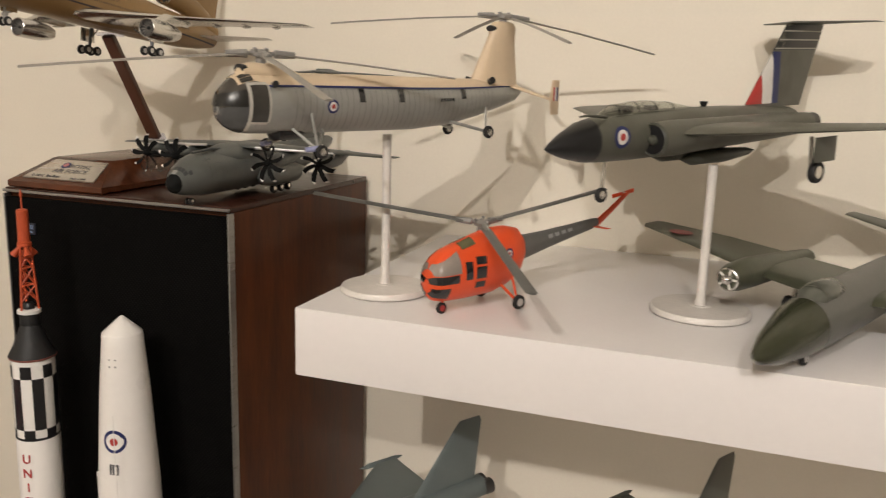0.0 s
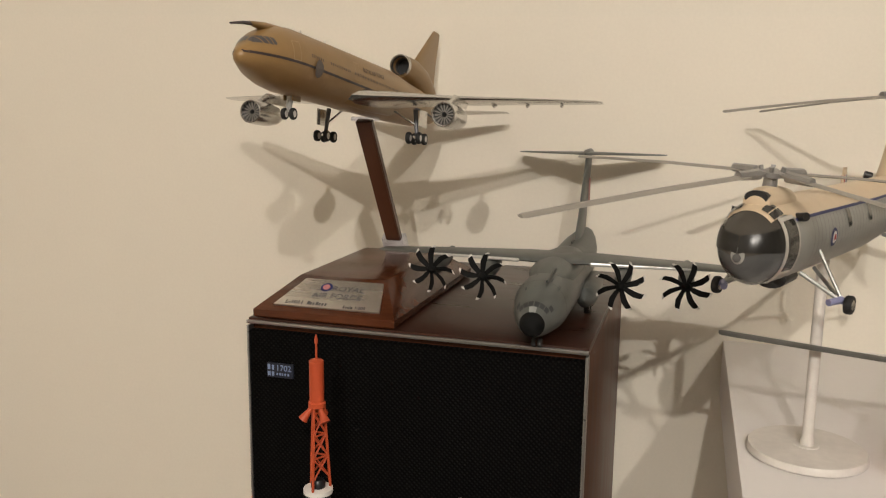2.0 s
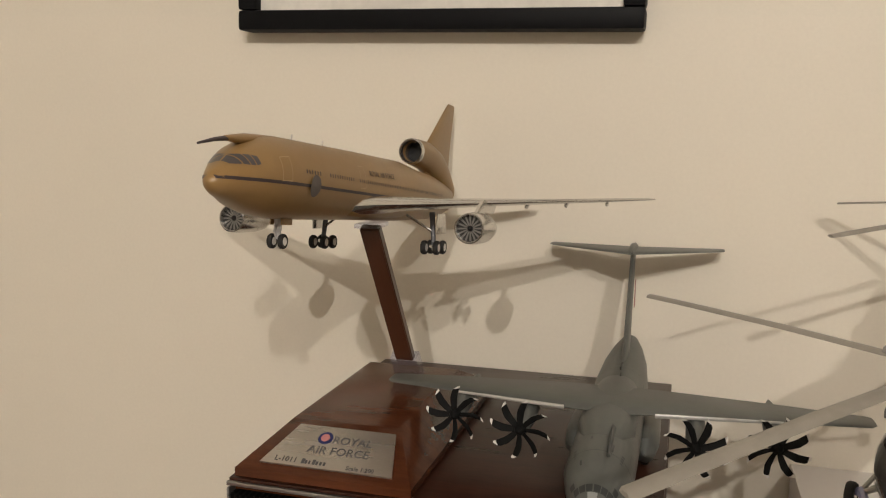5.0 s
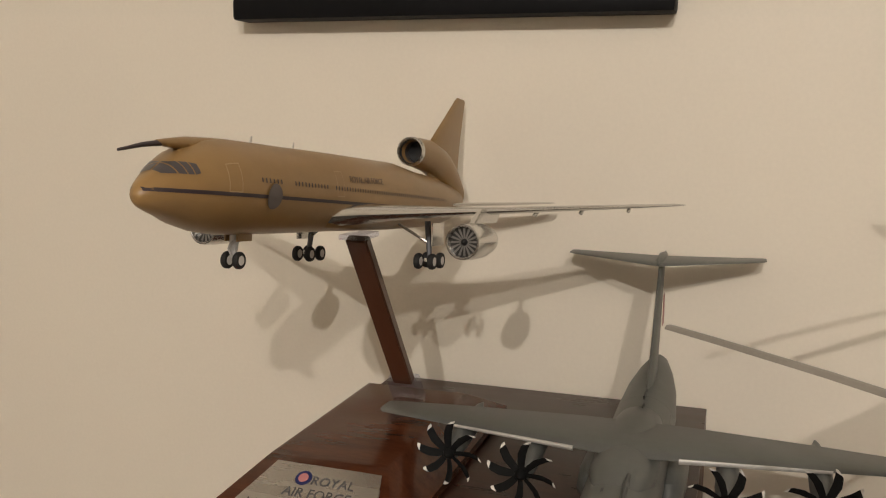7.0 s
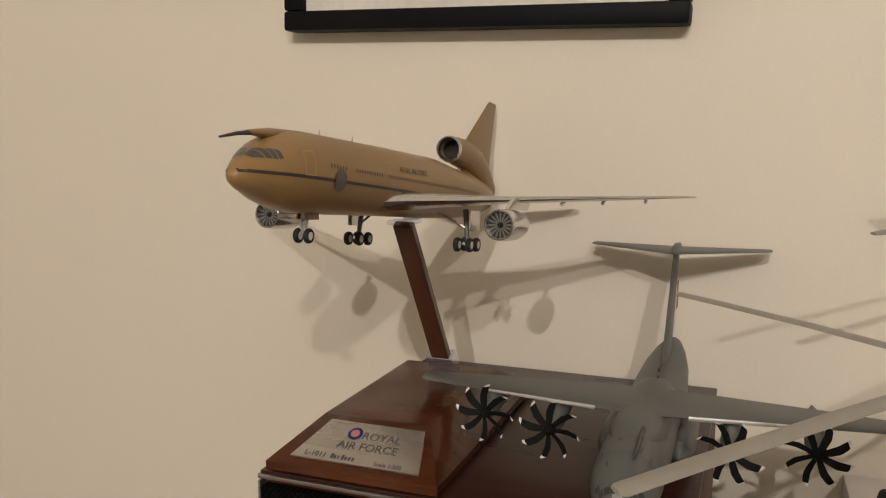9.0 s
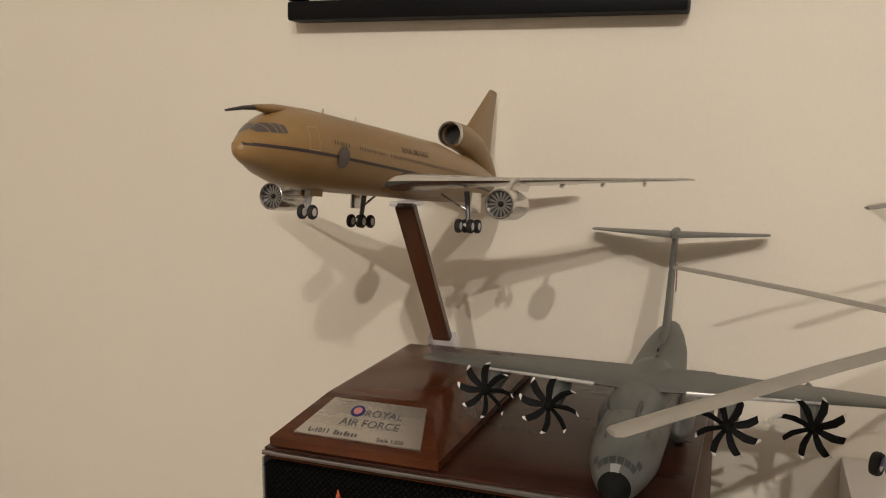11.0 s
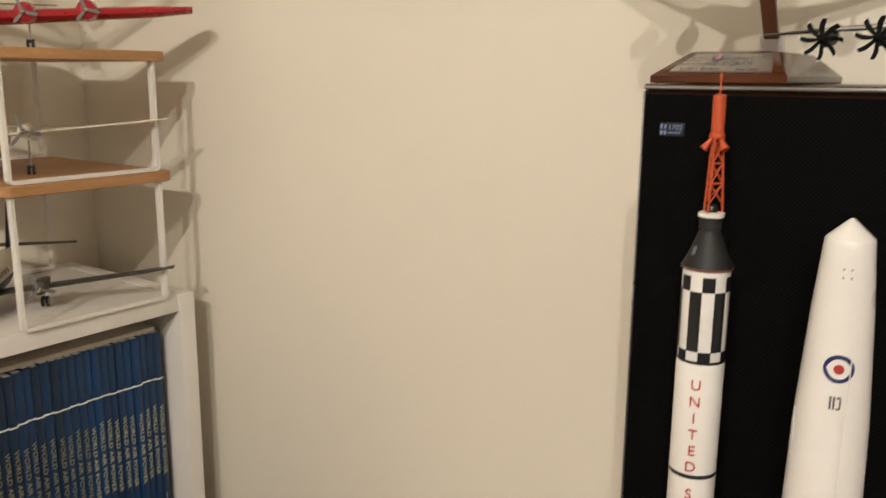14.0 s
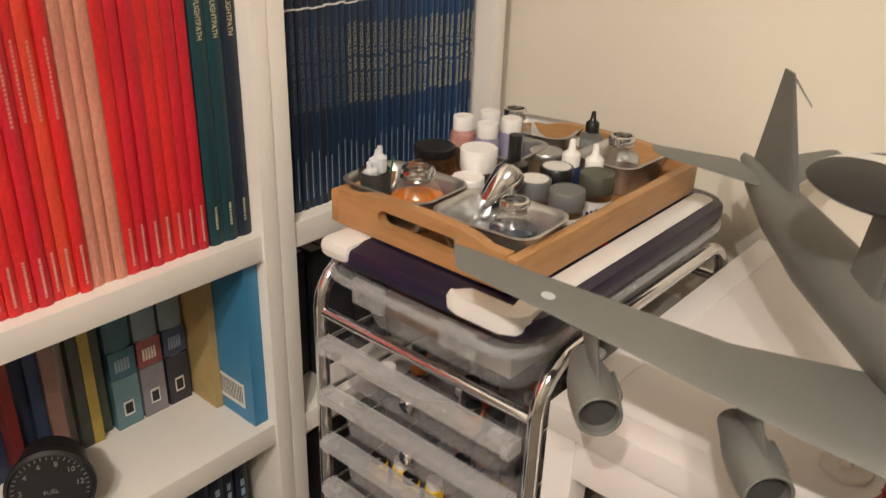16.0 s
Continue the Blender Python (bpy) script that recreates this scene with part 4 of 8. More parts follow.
# ---- grey four-engined turboprop transport ----
grey = mat("transport_grey", (0.104, 0.109, 0.102), 0.42, vary=0.07, scale=50)
a4 = thing("model_transport", pose(-0.2455, 0.4555, 1.4715, 0, 0, -90), "grey four-propeller military transport model with a T-tail", "model aircraft")
H = Hull([(0, -0.0050, 0.0004, 0.0004), (-0.0012, -0.0048, 0.0032, 0.0032), (-0.004, -0.0042, 0.0058, 0.0058), (-0.008, -0.0031, 0.0081, 0.0082), (-0.013, -0.0018, 0.0103, 0.0106), (-0.020, -0.0006, 0.0124, 0.0128), (-0.030, 0.0, 0.0141, 0.0145), (-0.06, 0, 0.0143, 0.0147),
          (-0.12, 0.0003, 0.0143, 0.0147), (-0.150, 0.0025, 0.0138, 0.0128), (-0.175, 0.0060, 0.0120, 0.0100), (-0.195, 0.0092, 0.0088, 0.0072), (-0.210, 0.0115, 0.0052, 0.0044), (-0.218, 0.0125, 0.0015, 0.0015)])
fus = part("fuselage", H.skin(B(), 36), grey, a4, "grey fuselage")
matt_black = mat("matt_black", (0.010, 0.010, 0.010), 0.65)
matt_black.node_tree.nodes["Principled BSDF"].inputs["Specular IOR Level"].default_value = 0.06
part("radome", Hull([(0.0003, -0.0050, 0.0004, 0.0004), (-0.0010, -0.0048, 0.0034, 0.0034), (-0.0034, -0.0043, 0.0056, 0.0056), (-0.0046, -0.0040, 0.0063, 0.0063)]).skin(B(), 28), matt_black, fus, "black nose radome")
win_dk = mat("window_dark_grey", (0.040, 0.043, 0.045), 0.4)
for x0, x1, a0, a1 in [(-0.0072, -0.0096, a, a + 17) for a in (33, 52, 71, 92, 111, 130)] + [(-0.0100, -0.0122, 24, 40), (-0.0100, -0.0122, 140, 156)]:
    part("cockpit_window", H.patch(B(), x0, x1, a0, a1, 0.0002, 3, 3), win_dk, fus, "dark grey cockpit window")
probe_dark = mat("probe_dark", (0.05, 0.055, 0.055), 0.5)
part("refuelling_probe", sweep(B(), [(-0.055, 0.0035, 0.0150), (-0.040, 0.004, 0.0160), (-0.018, 0.0045, 0.0150)], [0.0010, 0.0011, 0.0007], 8), probe_dark, fus, "dark refuelling probe")
part("nose_window", H.patch(B(), -0.0040, -0.0066, 76, 104, 0.0007, 2, 3), mat("pale_patch", (0.30, 0.31, 0.30), 0.4), fus)
line_grey = mat("panel_line_grey", (0.070, 0.073, 0.070), 0.5)
bm = B()
for x0, x1, a0, a1 in ((-0.0440, -0.0600, 74, 106), (-0.1130, -0.1220, 80, 100)):
    for xa, xb, aa, ab in ((x0, x0 - 0.0003, a0, a1), (x1 + 0.0003, x1, a0, a1), (x0, x1, a0, a0 + 1.2), (x0, x1, a1 - 1.2, a1)):
        H.patch(bm, xa, xb, aa, ab, 0.00015, 4, 6)
for x in (-0.026, -0.066, -0.104, -0.140):
    H.patch(bm, x, x - 0.0003, -10, 190, 0.00012, 1, 40)
for s in (0, 180):
    g = 1 if s == 0 else -1
    for x0, x1 in ((-0.030, -0.038), (-0.128, -0.137)):
        for xa, xb, aa, ab in ((x0, x0 - 0.0003, -20, 32), (x1 + 0.0003, x1, -20, 32), (x0, x1, 31, 32), (x0, x1, -20, -19)):
            H.patch(bm, xa, xb, s + g * aa, s + g * ab, 0.00015, 3, 8)
    for k in range(4):
        H.patch(bm, -0.0235 - 0.0016 * k, -0.0243 - 0.0016 * k, s + g * 44, s + g * 50, 0.00015, 1, 1)
part("panel_lines", bm, line_grey, fus, "fine dark panel lines")
for x0, x1, a0, a1 in ((-0.0270, -0.0330, 66, 69), (-0.0360, -0.0390, 104, 108), (-0.0470, -0.0500, 84, 96), (-0.1460, -0.1500, 88, 92), (-0.0180, -0.0205, 118, 122)):
    part("slot", H.patch(B(), x0, x1, a0, a1, 0.0002, 3, 3), probe_dark, fus)
for x, y in ((-0.060, 0), (-0.120, 0.001), (-0.136, 0.0)):
    part("aerial", box(B(), (x - 0.006, y - 0.0003, 0.0140), (x, y + 0.0003, 0.0168)), black_plastic, fus)
part("fin", foil(B(), [((-0.150, 0, 0.0140), 0.054, 0.0050), ((-0.166, 0, 0.0300), 0.044, 0.0042), ((-0.194, 0, 0.0680), 0.036, 0.0034), ((-0.196, 0, 0.0705), 0.034, 0.0020)], (0, 1, 0)), grey, a4, "tall grey fin")
part("tail_bullet", Hull([(-0.188, 0.0690, 0.0003, 0.0003), (-0.194, 0.0695, 0.0024, 0.0022), (-0.215, 0.0695, 0.0026, 0.0024), (-0.234, 0.0690, 0.0004, 0.0004)]).skin(B(), 14), grey, a4)
part("fin_flash", box(B(), (-0.203, 0.00235, 0.036), (-0.195, 0.00255, 0.052)), mat("pale_red_flash", (0.38, 0.12, 0.11), 0.5), a4, "faded red fin flash")
part("wing_fairing", Hull([(-0.034, 0.0105, 0.0006, 0.0006), (-0.044, 0.0100, 0.0085, 0.0060), (-0.060, 0.0098, 0.0125, 0.0086), (-0.100, 0.0098, 0.0128, 0.0088), (-0.122, 0.0098, 0.0095, 0.0066), (-0.140, 0.0100, 0.0006, 0.0006)]).skin(B(), 28), grey, a4, "smooth grey fairing over the wing centre")
for s in (1, -1):
    part("tailplane", foil(B(), [((-0.186, s * 0.001, 0.0690), 0.034, 0.0028), ((-0.221, s * 0.050, 0.0676), 0.0150, 0.0012), ((-0.2240, s * 0.0525, 0.0676), 0.0115, 0.0006)]), grey, a4, "grey tailplane")
    w = part("wing", foil(B(), [((-0.064, 0.0, 0.0158), 0.0400, 0.0060), ((-0.068, s * 0.020, 0.0156), 0.0370, 0.0052), ((-0.080, s * 0.075, 0.0138), 0.0250, 0.0032), ((-0.0900, s * 0.111, 0.0120), 0.0155, 0.0016), ((-0.0935, s * 0.1135, 0.0119), 0.011, 0.0008)]), grey, a4, "grey tapering wing")
    bm = B()
    foil(bm, [((-0.0671, s * 0.020, 0.0153), 0.0022, 0.0026), ((-0.0755, s * 0.056, 0.0142), 0.0018, 0.0020), ((-0.0795, s * 0.074, 0.0137), 0.0012, 0.0016)])
    part("leading_edge", bm, mat("edge_silver", (0.60, 0.59, 0.57), 0.3, metal=0.6), w, "bare metal leading edge")
    part("sponson", Hull([(-0.078, -0.0070, 0.0004, 0.0004), (-0.083, -0.0066, 0.0050, 0.0060), (-0.096, -0.0066, 0.0064, 0.0078), (-0.128, -0.0064, 0.0060, 0.0072), (-0.146, -0.0055, 0.0006, 0.0008)]).skin(B(), 18), grey, a4, "grey undercarriage fairing").matrix_basis = pose(0, s * 0.0158, 0)
    for xx in (-0.098, -0.108, -0.118):
        wheel("main_wheel", a4, (xx, s * 0.0155, -0.0163), 0.0032, 0.003)
    for yy, xx in ((0.0375, -0.0565), (0.0705, -0.0670)):
        n = part("engine_nacelle", Hull([(xx, 0.0075, 0.0022, 0.0022), (xx - 0.002, 0.0075, 0.0036, 0.0038), (xx - 0.010, 0.0080, 0.0044, 0.0052), (xx - 0.028, 0.0095, 0.0042, 0.0050), (xx - 0.042, 0.0120, 0.0018, 0.0022), (xx - 0.047, 0.0128, 0.0004, 0.0004)]).skin(B(), 20), grey, a4, "grey engine nacelle")
        n.matrix_basis = pose(0, s * yy, 0)
        prop = part("propeller", lathe(B(), [(0.0026, -0.0015), (0.0026, 0.0005), (0.0018, 0.0026), (0.0005, 0.0040), (0, 0.0042)], 16, aim((xx + 0.001, 0, 0.0075), (1, 0, 0))), matt_black, a4, "black eight-bladed propeller with white blade tips")
        prop.matrix_basis = pose(0, s * yy, 0)
        turn0 = 11 * s + 170 * yy
        for k in range(8):
            rot = Matrix.Translation((xx + 0.0016, 0, 0.0075)) @ Matrix.Rotation(radians(45 * k + turn0), 4, "X")
            rows, last = [], None
            for j, (q, off, wd) in enumerate(((0.0018, 0, 0.0010), (0.0047, 0.0003, 0.0013), (0.0084, 0.0003, 0.0015), (0.0117, -0.0006, 0.0014), (0.0126, -0.0011, 0.0012), (0.0137, -0.0022, 0.0006))):
                rows.append([rot @ Vector((dx * wd * 0.6 + ex, s * (off + dx * wd), q)) for dx, ex in ((-1, 0), (0, 0.0004), (1, 0), (0, -0.0003))])
            bl = part("propeller_blade", rings(B(), rows), matt_black, prop)
            bl.data.materials.append(white_dec)
            for f in list(range(16, 20)) + [21]:
                bl.data.polygons[f].material_index = 1
wheel("nose_wheel", a4, (-0.020, 0.0016, -0.0172), 0.0024, 0.002)
wheel("nose_wheel", a4, (-0.020, -0.0016, -0.0172), 0.0024, 0.002)

# ---- round-based pole stands ----
stand_white = mat("stand_white", (0.70, 0.66, 0.62), 0.4)


def pole_stand(x, y, z, top, r=0.028, pr=0.0027):
    s = thing("pole_stand", pose(x, y, z), "white plastic display stand with a round base and pole", "display stand", "pole stands")
    part("base", lathe(B(), [(r * 0.96, 0), (r, 0.0008), (r, 0.0028), (r * 0.97, 0.0042), (0.006, 0.0048), (0.0058, 0.0052)], 40), stand_white, s, "round stepped base")
    part("pole", lathe(B(), [(pr * 1.25, 0.005), (pr * 1.2, 0.0075), (pr, 0.009), (pr, top - z)], 16), stand_white, s, "slim round pole")
    return s


pole_stand(-0.1135, 0.4950, 1.4045, 1.5035)
pole_stand(0.0770, 0.5310, 1.4045, 1.4935, 0.0295)

# ---- cream and silver tandem-rotor helicopter ----
cream = mat("cream_paint", (0.66, 0.52, 0.36), 0.4, vary=0.03)
heli_silver = mat("heli_silver", (0.36, 0.36, 0.34), 0.38, metal=0.35, vary=0.05, scale=60)
blade_grey = mat("blade_grey", (0.28, 0.255, 0.22), 0.45)
he = thing("model_helicopter", pose(-0.1585, 0.3832, 1.5225, 0, 0, -115), "cream and silver tandem-rotor helicopter model on a pole", "model helicopter")
NOSE = [radians(q) for q in (2, 8, 15, 23, 31, 39, 47, 55, 63, 71, 79, 87)]
H = Hull([(-0.018 * (1 - math.cos(q)), -0.0034 * (1 - math.sin(q)), 0.0130 * math.sin(q), 0.0154 * math.sin(q)) for q in NOSE] + [(-0.030, 0, 0.0134, 0.0158), (-0.06, 0, 0.0136, 0.0160), (-0.13, 0, 0.0136, 0.0158), (-0.165, 0.0012, 0.0132, 0.0146),
          (-0.190, 0.0036, 0.0120, 0.0120), (-0.212, 0.0062, 0.0095, 0.0090), (-0.228, 0.0080, 0.0062, 0.0064), (-0.236, 0.0088, 0.0020, 0.0024)])
fus = part("fuselage", H.skin(B(), 36), heli_silver, he, "silver-grey ribbed fuselage")
bm = B()
for k in range(38):
    x = -0.040 - 0.0042 * k
    for s in (0, 180):
        g = 1 if s == 0 else -1
        H.patch(bm, x, x - 0.0003, s + g * 32, s - g * 58, 0.00022, 1, 12)
part("panel_seams", bm, mat("seam_grey", (0.20, 0.20, 0.19), 0.5), fus)
part("roof", H.patch(B(), -0.0195, -0.234, 36, 144, 0.0003, 40, 20), cream, he, "cream painted roof")
part("trim_line", H.patch(B(), -0.024, -0.228, 33, 37.5, 0.0004, 40, 1), blue_dec, fus, "dark blue line")
part("trim_line", H.patch(B(), -0.024, -0.228, 142.5, 147, 0.0004, 40, 1), blue_dec, fus, "dark blue line")
# glazed cockpit: brown-tinted screen above, dark cabin behind the middle, grey chin below
smoky = mat("smoky_glazing", (0.050, 0.046, 0.040), 0.14)
bar_pale = mat("window_bar", (0.56, 0.53, 0.48), 0.35, metal=0.2)
part("windscreen", H.patch(B(), -0.00003, -0.0122, 0, 180, 0.0002, 24, 32), mat("screen_smoke", (0.074, 0.066, 0.057), 0.14), he, "smoky curved windscreen")
part("chin_glazing", H.patch(B(), -0.00003, -0.0122, 180, 360, 0.0002, 24, 32), mat("chin_smoke", (0.088, 0.088, 0.089), 0.18, coat=0.2), he, "grey chin glazing")
for s in (1, -1):
    part("dark_cabin", H.side(B(), -0.00005, -0.0116, (-0.0010, -0.0014), (0.0046, 0.0074), s, 0.0004, 24, 8), mat("cabin_dark", (0.014, 0.013, 0.012), 0.30), he, "dark cabin behind the glazing").matrix_basis = pose(0.0004, 0, 0)
part("nose_boss", lathe(B(), [(0.0016, 0), (0.0011, 0.0001), (0, 0.00015)], 16, aim((0.00036, 0, -0.0034), (1, 0, 0))), bpy.data.materials["chin_smoke"], he)
for s in (0, 180):
    g = 1 if s == 0 else -1
    bm = B()
    H.patch(bm, -0.0118, -0.0136, s - g * 62, s + g * 50, 0.0006, 3, 26)
    H.patch(bm, -0.0232, -0.0244, s - g * 36, s + g * 40, 0.0005, 2, 18)
    H.patch(bm, -0.0136, -0.0232, s + g * 38, s + g * 44, 0.0005, 5, 3)
    H.patch(bm, -0.0136, -0.0232, s - g * 40, s - g * 35, 0.0005, 5, 3)
    part("glazing_frame", bm, bar_pale, he, "pale window bars")
    part("cockpit_pane", H.patch(B(), -0.0136, -0.0232, s - g * 35, s + g * 38, 0.0004, 6, 14), smoky, he, "smoky side window")
    for a0 in (47, 61):
        part("roof_window", H.patch(B(), -0.0098, -0.0165, s + g * a0, s + g * (a0 + 12), 0.0009, 4, 4), smoky, he, "smoky roof window")
bm = B()
H.patch(bm, -0.0084, -0.0215, 46, 134, 0.0005, 8, 20)
part("forehead", bm, cream, he, "cream panel over the windscreen")
for x, a in ((-0.082, 18), (-0.112, 18), (-0.165, 22)):
    for s in (0, 180):
        g = 1 if s == 0 else -1
        part("cabin_window", H.patch(B(), x, x - 0.0042, s + g * (a - 14), s + g * (a + 14), 0.0003, 3, 4), dark_glass, fus)
for s in (0, 180):
    roundel(H, fus, -0.0635, s - (4 if s == 0 else -4), 0.0038)
for k in range(5):
    for a0 in (4, 169):
        part("serial_bar", H.patch(B(), -0.146 - 0.0026 * k, -0.1478 - 0.0026 * k, a0, a0 + 7, 0.0003, 1, 1), black_plastic, fus)
# pylons
fp = part("front_pylon", Hull([(-0.0128, 0.0150, 0.0020, 0.0020), (-0.0140, 0.0152, 0.0050, 0.0044), (-0.019, 0.0154, 0.0058, 0.0054), (-0.030, 0.0154, 0.0062, 0.0056), (-0.040, 0.0148, 0.0056, 0.0046), (-0.052, 0.0135, 0.0012, 0.0020)]).skin(B(), 24), cream, he, "cream rotor pylon over the cockpit")
part("intake", Hull([(-0.0132, 0.0172, 0.0004, 0.0003), (-0.0135, 0.0174, 0.0044, 0.0025), (-0.0170, 0.0174, 0.0046, 0.0025)]).skin(B(), 16), black_plastic, fp, "black oval air intake")
for s in (1, -1):
    part("exhaust", sweep(B(), [(-0.028, s * 0.0105, 0.0098), (-0.0265, s * 0.0142, 0.0104)], 0.0017, 12), black_plastic, fp, "black exhaust stub")
bm = B()
rings(bm, [[(x0 + (x1 - x0) * (0.5 - 0.5 * math.cos(2 * math.pi * k / 20)), w * math.sin(2 * math.pi * k / 20), z) for k in range(20)] for x0, x1, w, z in
           ((-0.186, -0.231, 0.0090, 0.0120), (-0.191, -0.230, 0.0072, 0.0220), (-0.199, -0.228, 0.0056, 0.0370), (-0.2035, -0.2275, 0.0056, 0.0450), (-0.2040, -0.2275, 0.0060, 0.0500), (-0.2065, -0.2260, 0.0050, 0.0530), (-0.212, -0.222, 0.0030, 0.0540))])
rp = part("rear_pylon", bm, cream, he, "tall cream rear rotor pylon")
part("intake", Hull([(-0.2030, 0.0490, 0.0003, 0.0003), (-0.2034, 0.0490, 0.0034, 0.0020), (-0.207, 0.0490, 0.0036, 0.0020)]).skin(B(), 16), black_plastic, rp, "black oval air intake")
for s in (1, -1):
    part("exhaust", sweep(B(), [(-0.196, s * 0.0085, 0.0145), (-0.1945, s * 0.0120, 0.0155)], 0.0022, 12), black_plastic, rp, "black exhaust stub")


hub_grey = mat("hub_grey", (0.34, 0.33, 0.32), 0.35, metal=0.6)


def rotor(parent, p, base, r, n, material, yaw, width=0.0052, droop=0.01, root=0.012, thick=0.0011, hubr=0.0042, tilt=(0, 0), tip=None):
    """A rotor head and its blades; base is the world bearing of the first blade, yaw the parent's."""
    lean = Matrix.Rotation(radians(tilt[1]), 4, Vector((0, 0, 1)).cross(Vector((math.cos(radians(tilt[0] - yaw)), math.sin(radians(tilt[0] - yaw)), 0)))) if tilt[1] else Matrix()
    h = part("rotor_head", lathe(B(), [(hubr * 0.7, -0.006), (hubr * 0.6, -0.0005), (hubr * 1.1, 0.0), (hubr * 1.1, 0.0018), (hubr * 0.7, 0.0026), (hubr * 0.3, 0.0034), (0, 0.0036)], 18, Matrix.Translation(p) @ lean), hub_grey, parent, "grey rotor head")
    for k in range(n):
        m = Matrix.Translation(p) @ lean @ Matrix.Rotation(radians(base + 360 / n * k - yaw), 4, "Z")
        bm = B()
        rows = []
        for f in (0.0, 0.02, 0.4, 0.8, 0.985, 1.0):
            x = root + (r - root) * f
            w = width * (0.62 if f in (0.0, 1.0) else 1)
            z = 0.0012 - droop * (x / r) ** 1.25
            rows.append([m @ Vector((x, w * u, z + thick * v)) for u, v in ((0.5, -0.3), (0.25, 0.5), (-0.2, 0.55), (-0.5, 0.0), (-0.2, -0.4), (0.2, -0.5))])
        rings(bm, rows)
        b = part("rotor_blade", bm, material, h)
        part("blade_grip", sweep(B(), [m @ Vector((0.002, 0, 0.0012)), m @ Vector((root * 0.55, 0, 0.0012)), m @ Vector((root * 0.6, 0, 0.0011)), m @ Vector((root + 0.006, 0, 0.0008))], [0.0011, 0.0011, 0.0022, 0.0017], 8), hub_grey, h, "grey blade grip")
        part("damper", sweep(B(), [m @ Vector((0.0028, 0.0022, 0.0016)), m @ Vector((0.0034, 0.0024, 0.0040))], 0.0009, 8), hub_grey, h)
        if tip:
            part("blade_tip", prism(B(), [(r - 0.004, -width * 0.5), (r + 0.0004, -width * 0.32), (r + 0.0004, width * 0.32), (r - 0.004, width * 0.5)], 0.0012 - droop - thick * 0.75, 0.0012 - droop + thick * 0.75, m), tip, h, "yellow blade tip")
    return h


rotor(he, Vector((-0.0268, 0, 0.0242)), 46, 0.113, 4, blade_grey, -115, droop=0.010, tilt=(315, 5))
rotor(he, Vector((-0.2165, 0, 0.0560)), 35, 0.115, 4, blade_grey, -115, droop=0.015, tilt=(350, 4))
# tail surfaces with end plates
for s in (1, -1):
    t = part("tailplane", foil(B(), [((-0.217, s * 0.005, 0.0120), 0.0115, 0.0026), ((-0.231, s * 0.0325, 0.0030), 0.0085, 0.0018)]), cream, he, "cream drooping tailplane")
    e = part("end_plate", foil(B(), [((-0.2300, s * 0.0330, -0.0060), 0.0085, 0.0014), ((-0.2285, s * 0.0330, 0.0050), 0.0100, 0.0014), ((-0.2305, s * 0.0330, 0.0165), 0.0080, 0.0014)], (0, 1, 0)), cream, t, "cream end plate")
    for k, material in enumerate((red_dec, white_dec, blue_dec)):
        part("fin_flash", box(B(), (-0.2328 - 0.0016 * k, s * 0.0330 - 0.00095, 0.0030), (-0.2315 - 0.0016 * k, s * 0.0330 + 0.00095, 0.0120)), material, e)
# undercarriage
for s in (1, -1):
    fl = part("front_leg", sweep(B(), [(-0.040, s * 0.0090, -0.0130), (-0.0455, s * 0.0235, -0.0230)], 0.0009, 8), heli_silver, he, "splayed silver leg")
    part("strut", sweep(B(), [(-0.060, s * 0.0080, -0.0140), (-0.0470, s * 0.0230, -0.0232)], 0.0008, 8), heli_silver, fl)
    part("strut", sweep(B(), [(-0.050, s * 0.0120, -0.0040), (-0.0462, s * 0.0232, -0.0222)], 0.0007, 8), heli_silver, fl)
    part("axle_bracket", sweep(B(), [(-0.0400, s * 0.0205, -0.0232), (-0.0462, s * 0.0232, -0.0226), (-0.0468, s * 0.0262, -0.0240)], [0.0014, 0.0016, 0.0011], 8), mat("lavender_grey", (0.24, 0.25, 0.42), 0.4), fl, "lavender axle bracket")
    wheel("wheel", fl, (-0.0465, s * 0.0262, -0.0242), 0.0037, 0.0028)
    rl = part("rear_leg", sweep(B(), [(-0.160, s * 0.0085, -0.0110), (-0.1845, s * 0.0160, -0.0170)], 0.0010, 8), heli_silver, he, "splayed silver leg")
    part("strut", sweep(B(), [(-0.190, s * 0.0110, -0.0020), (-0.1850, s * 0.0162, -0.0165)], 0.0008, 8), silver, rl)
    wheel("wheel", rl, (-0.1850, s * 0.0185, -0.0175), 0.0040, 0.0028)
part("belly_pod", Hull([(-0.030, -0.0155, 0.0005, 0.0005), (-0.034, -0.0158, 0.0062, 0.0040), (-0.048, -0.0158, 0.0060, 0.0036), (-0.055, -0.0155, 0.0006, 0.0006)]).skin(B(), 16), black_plastic, he, "black belly fairing")

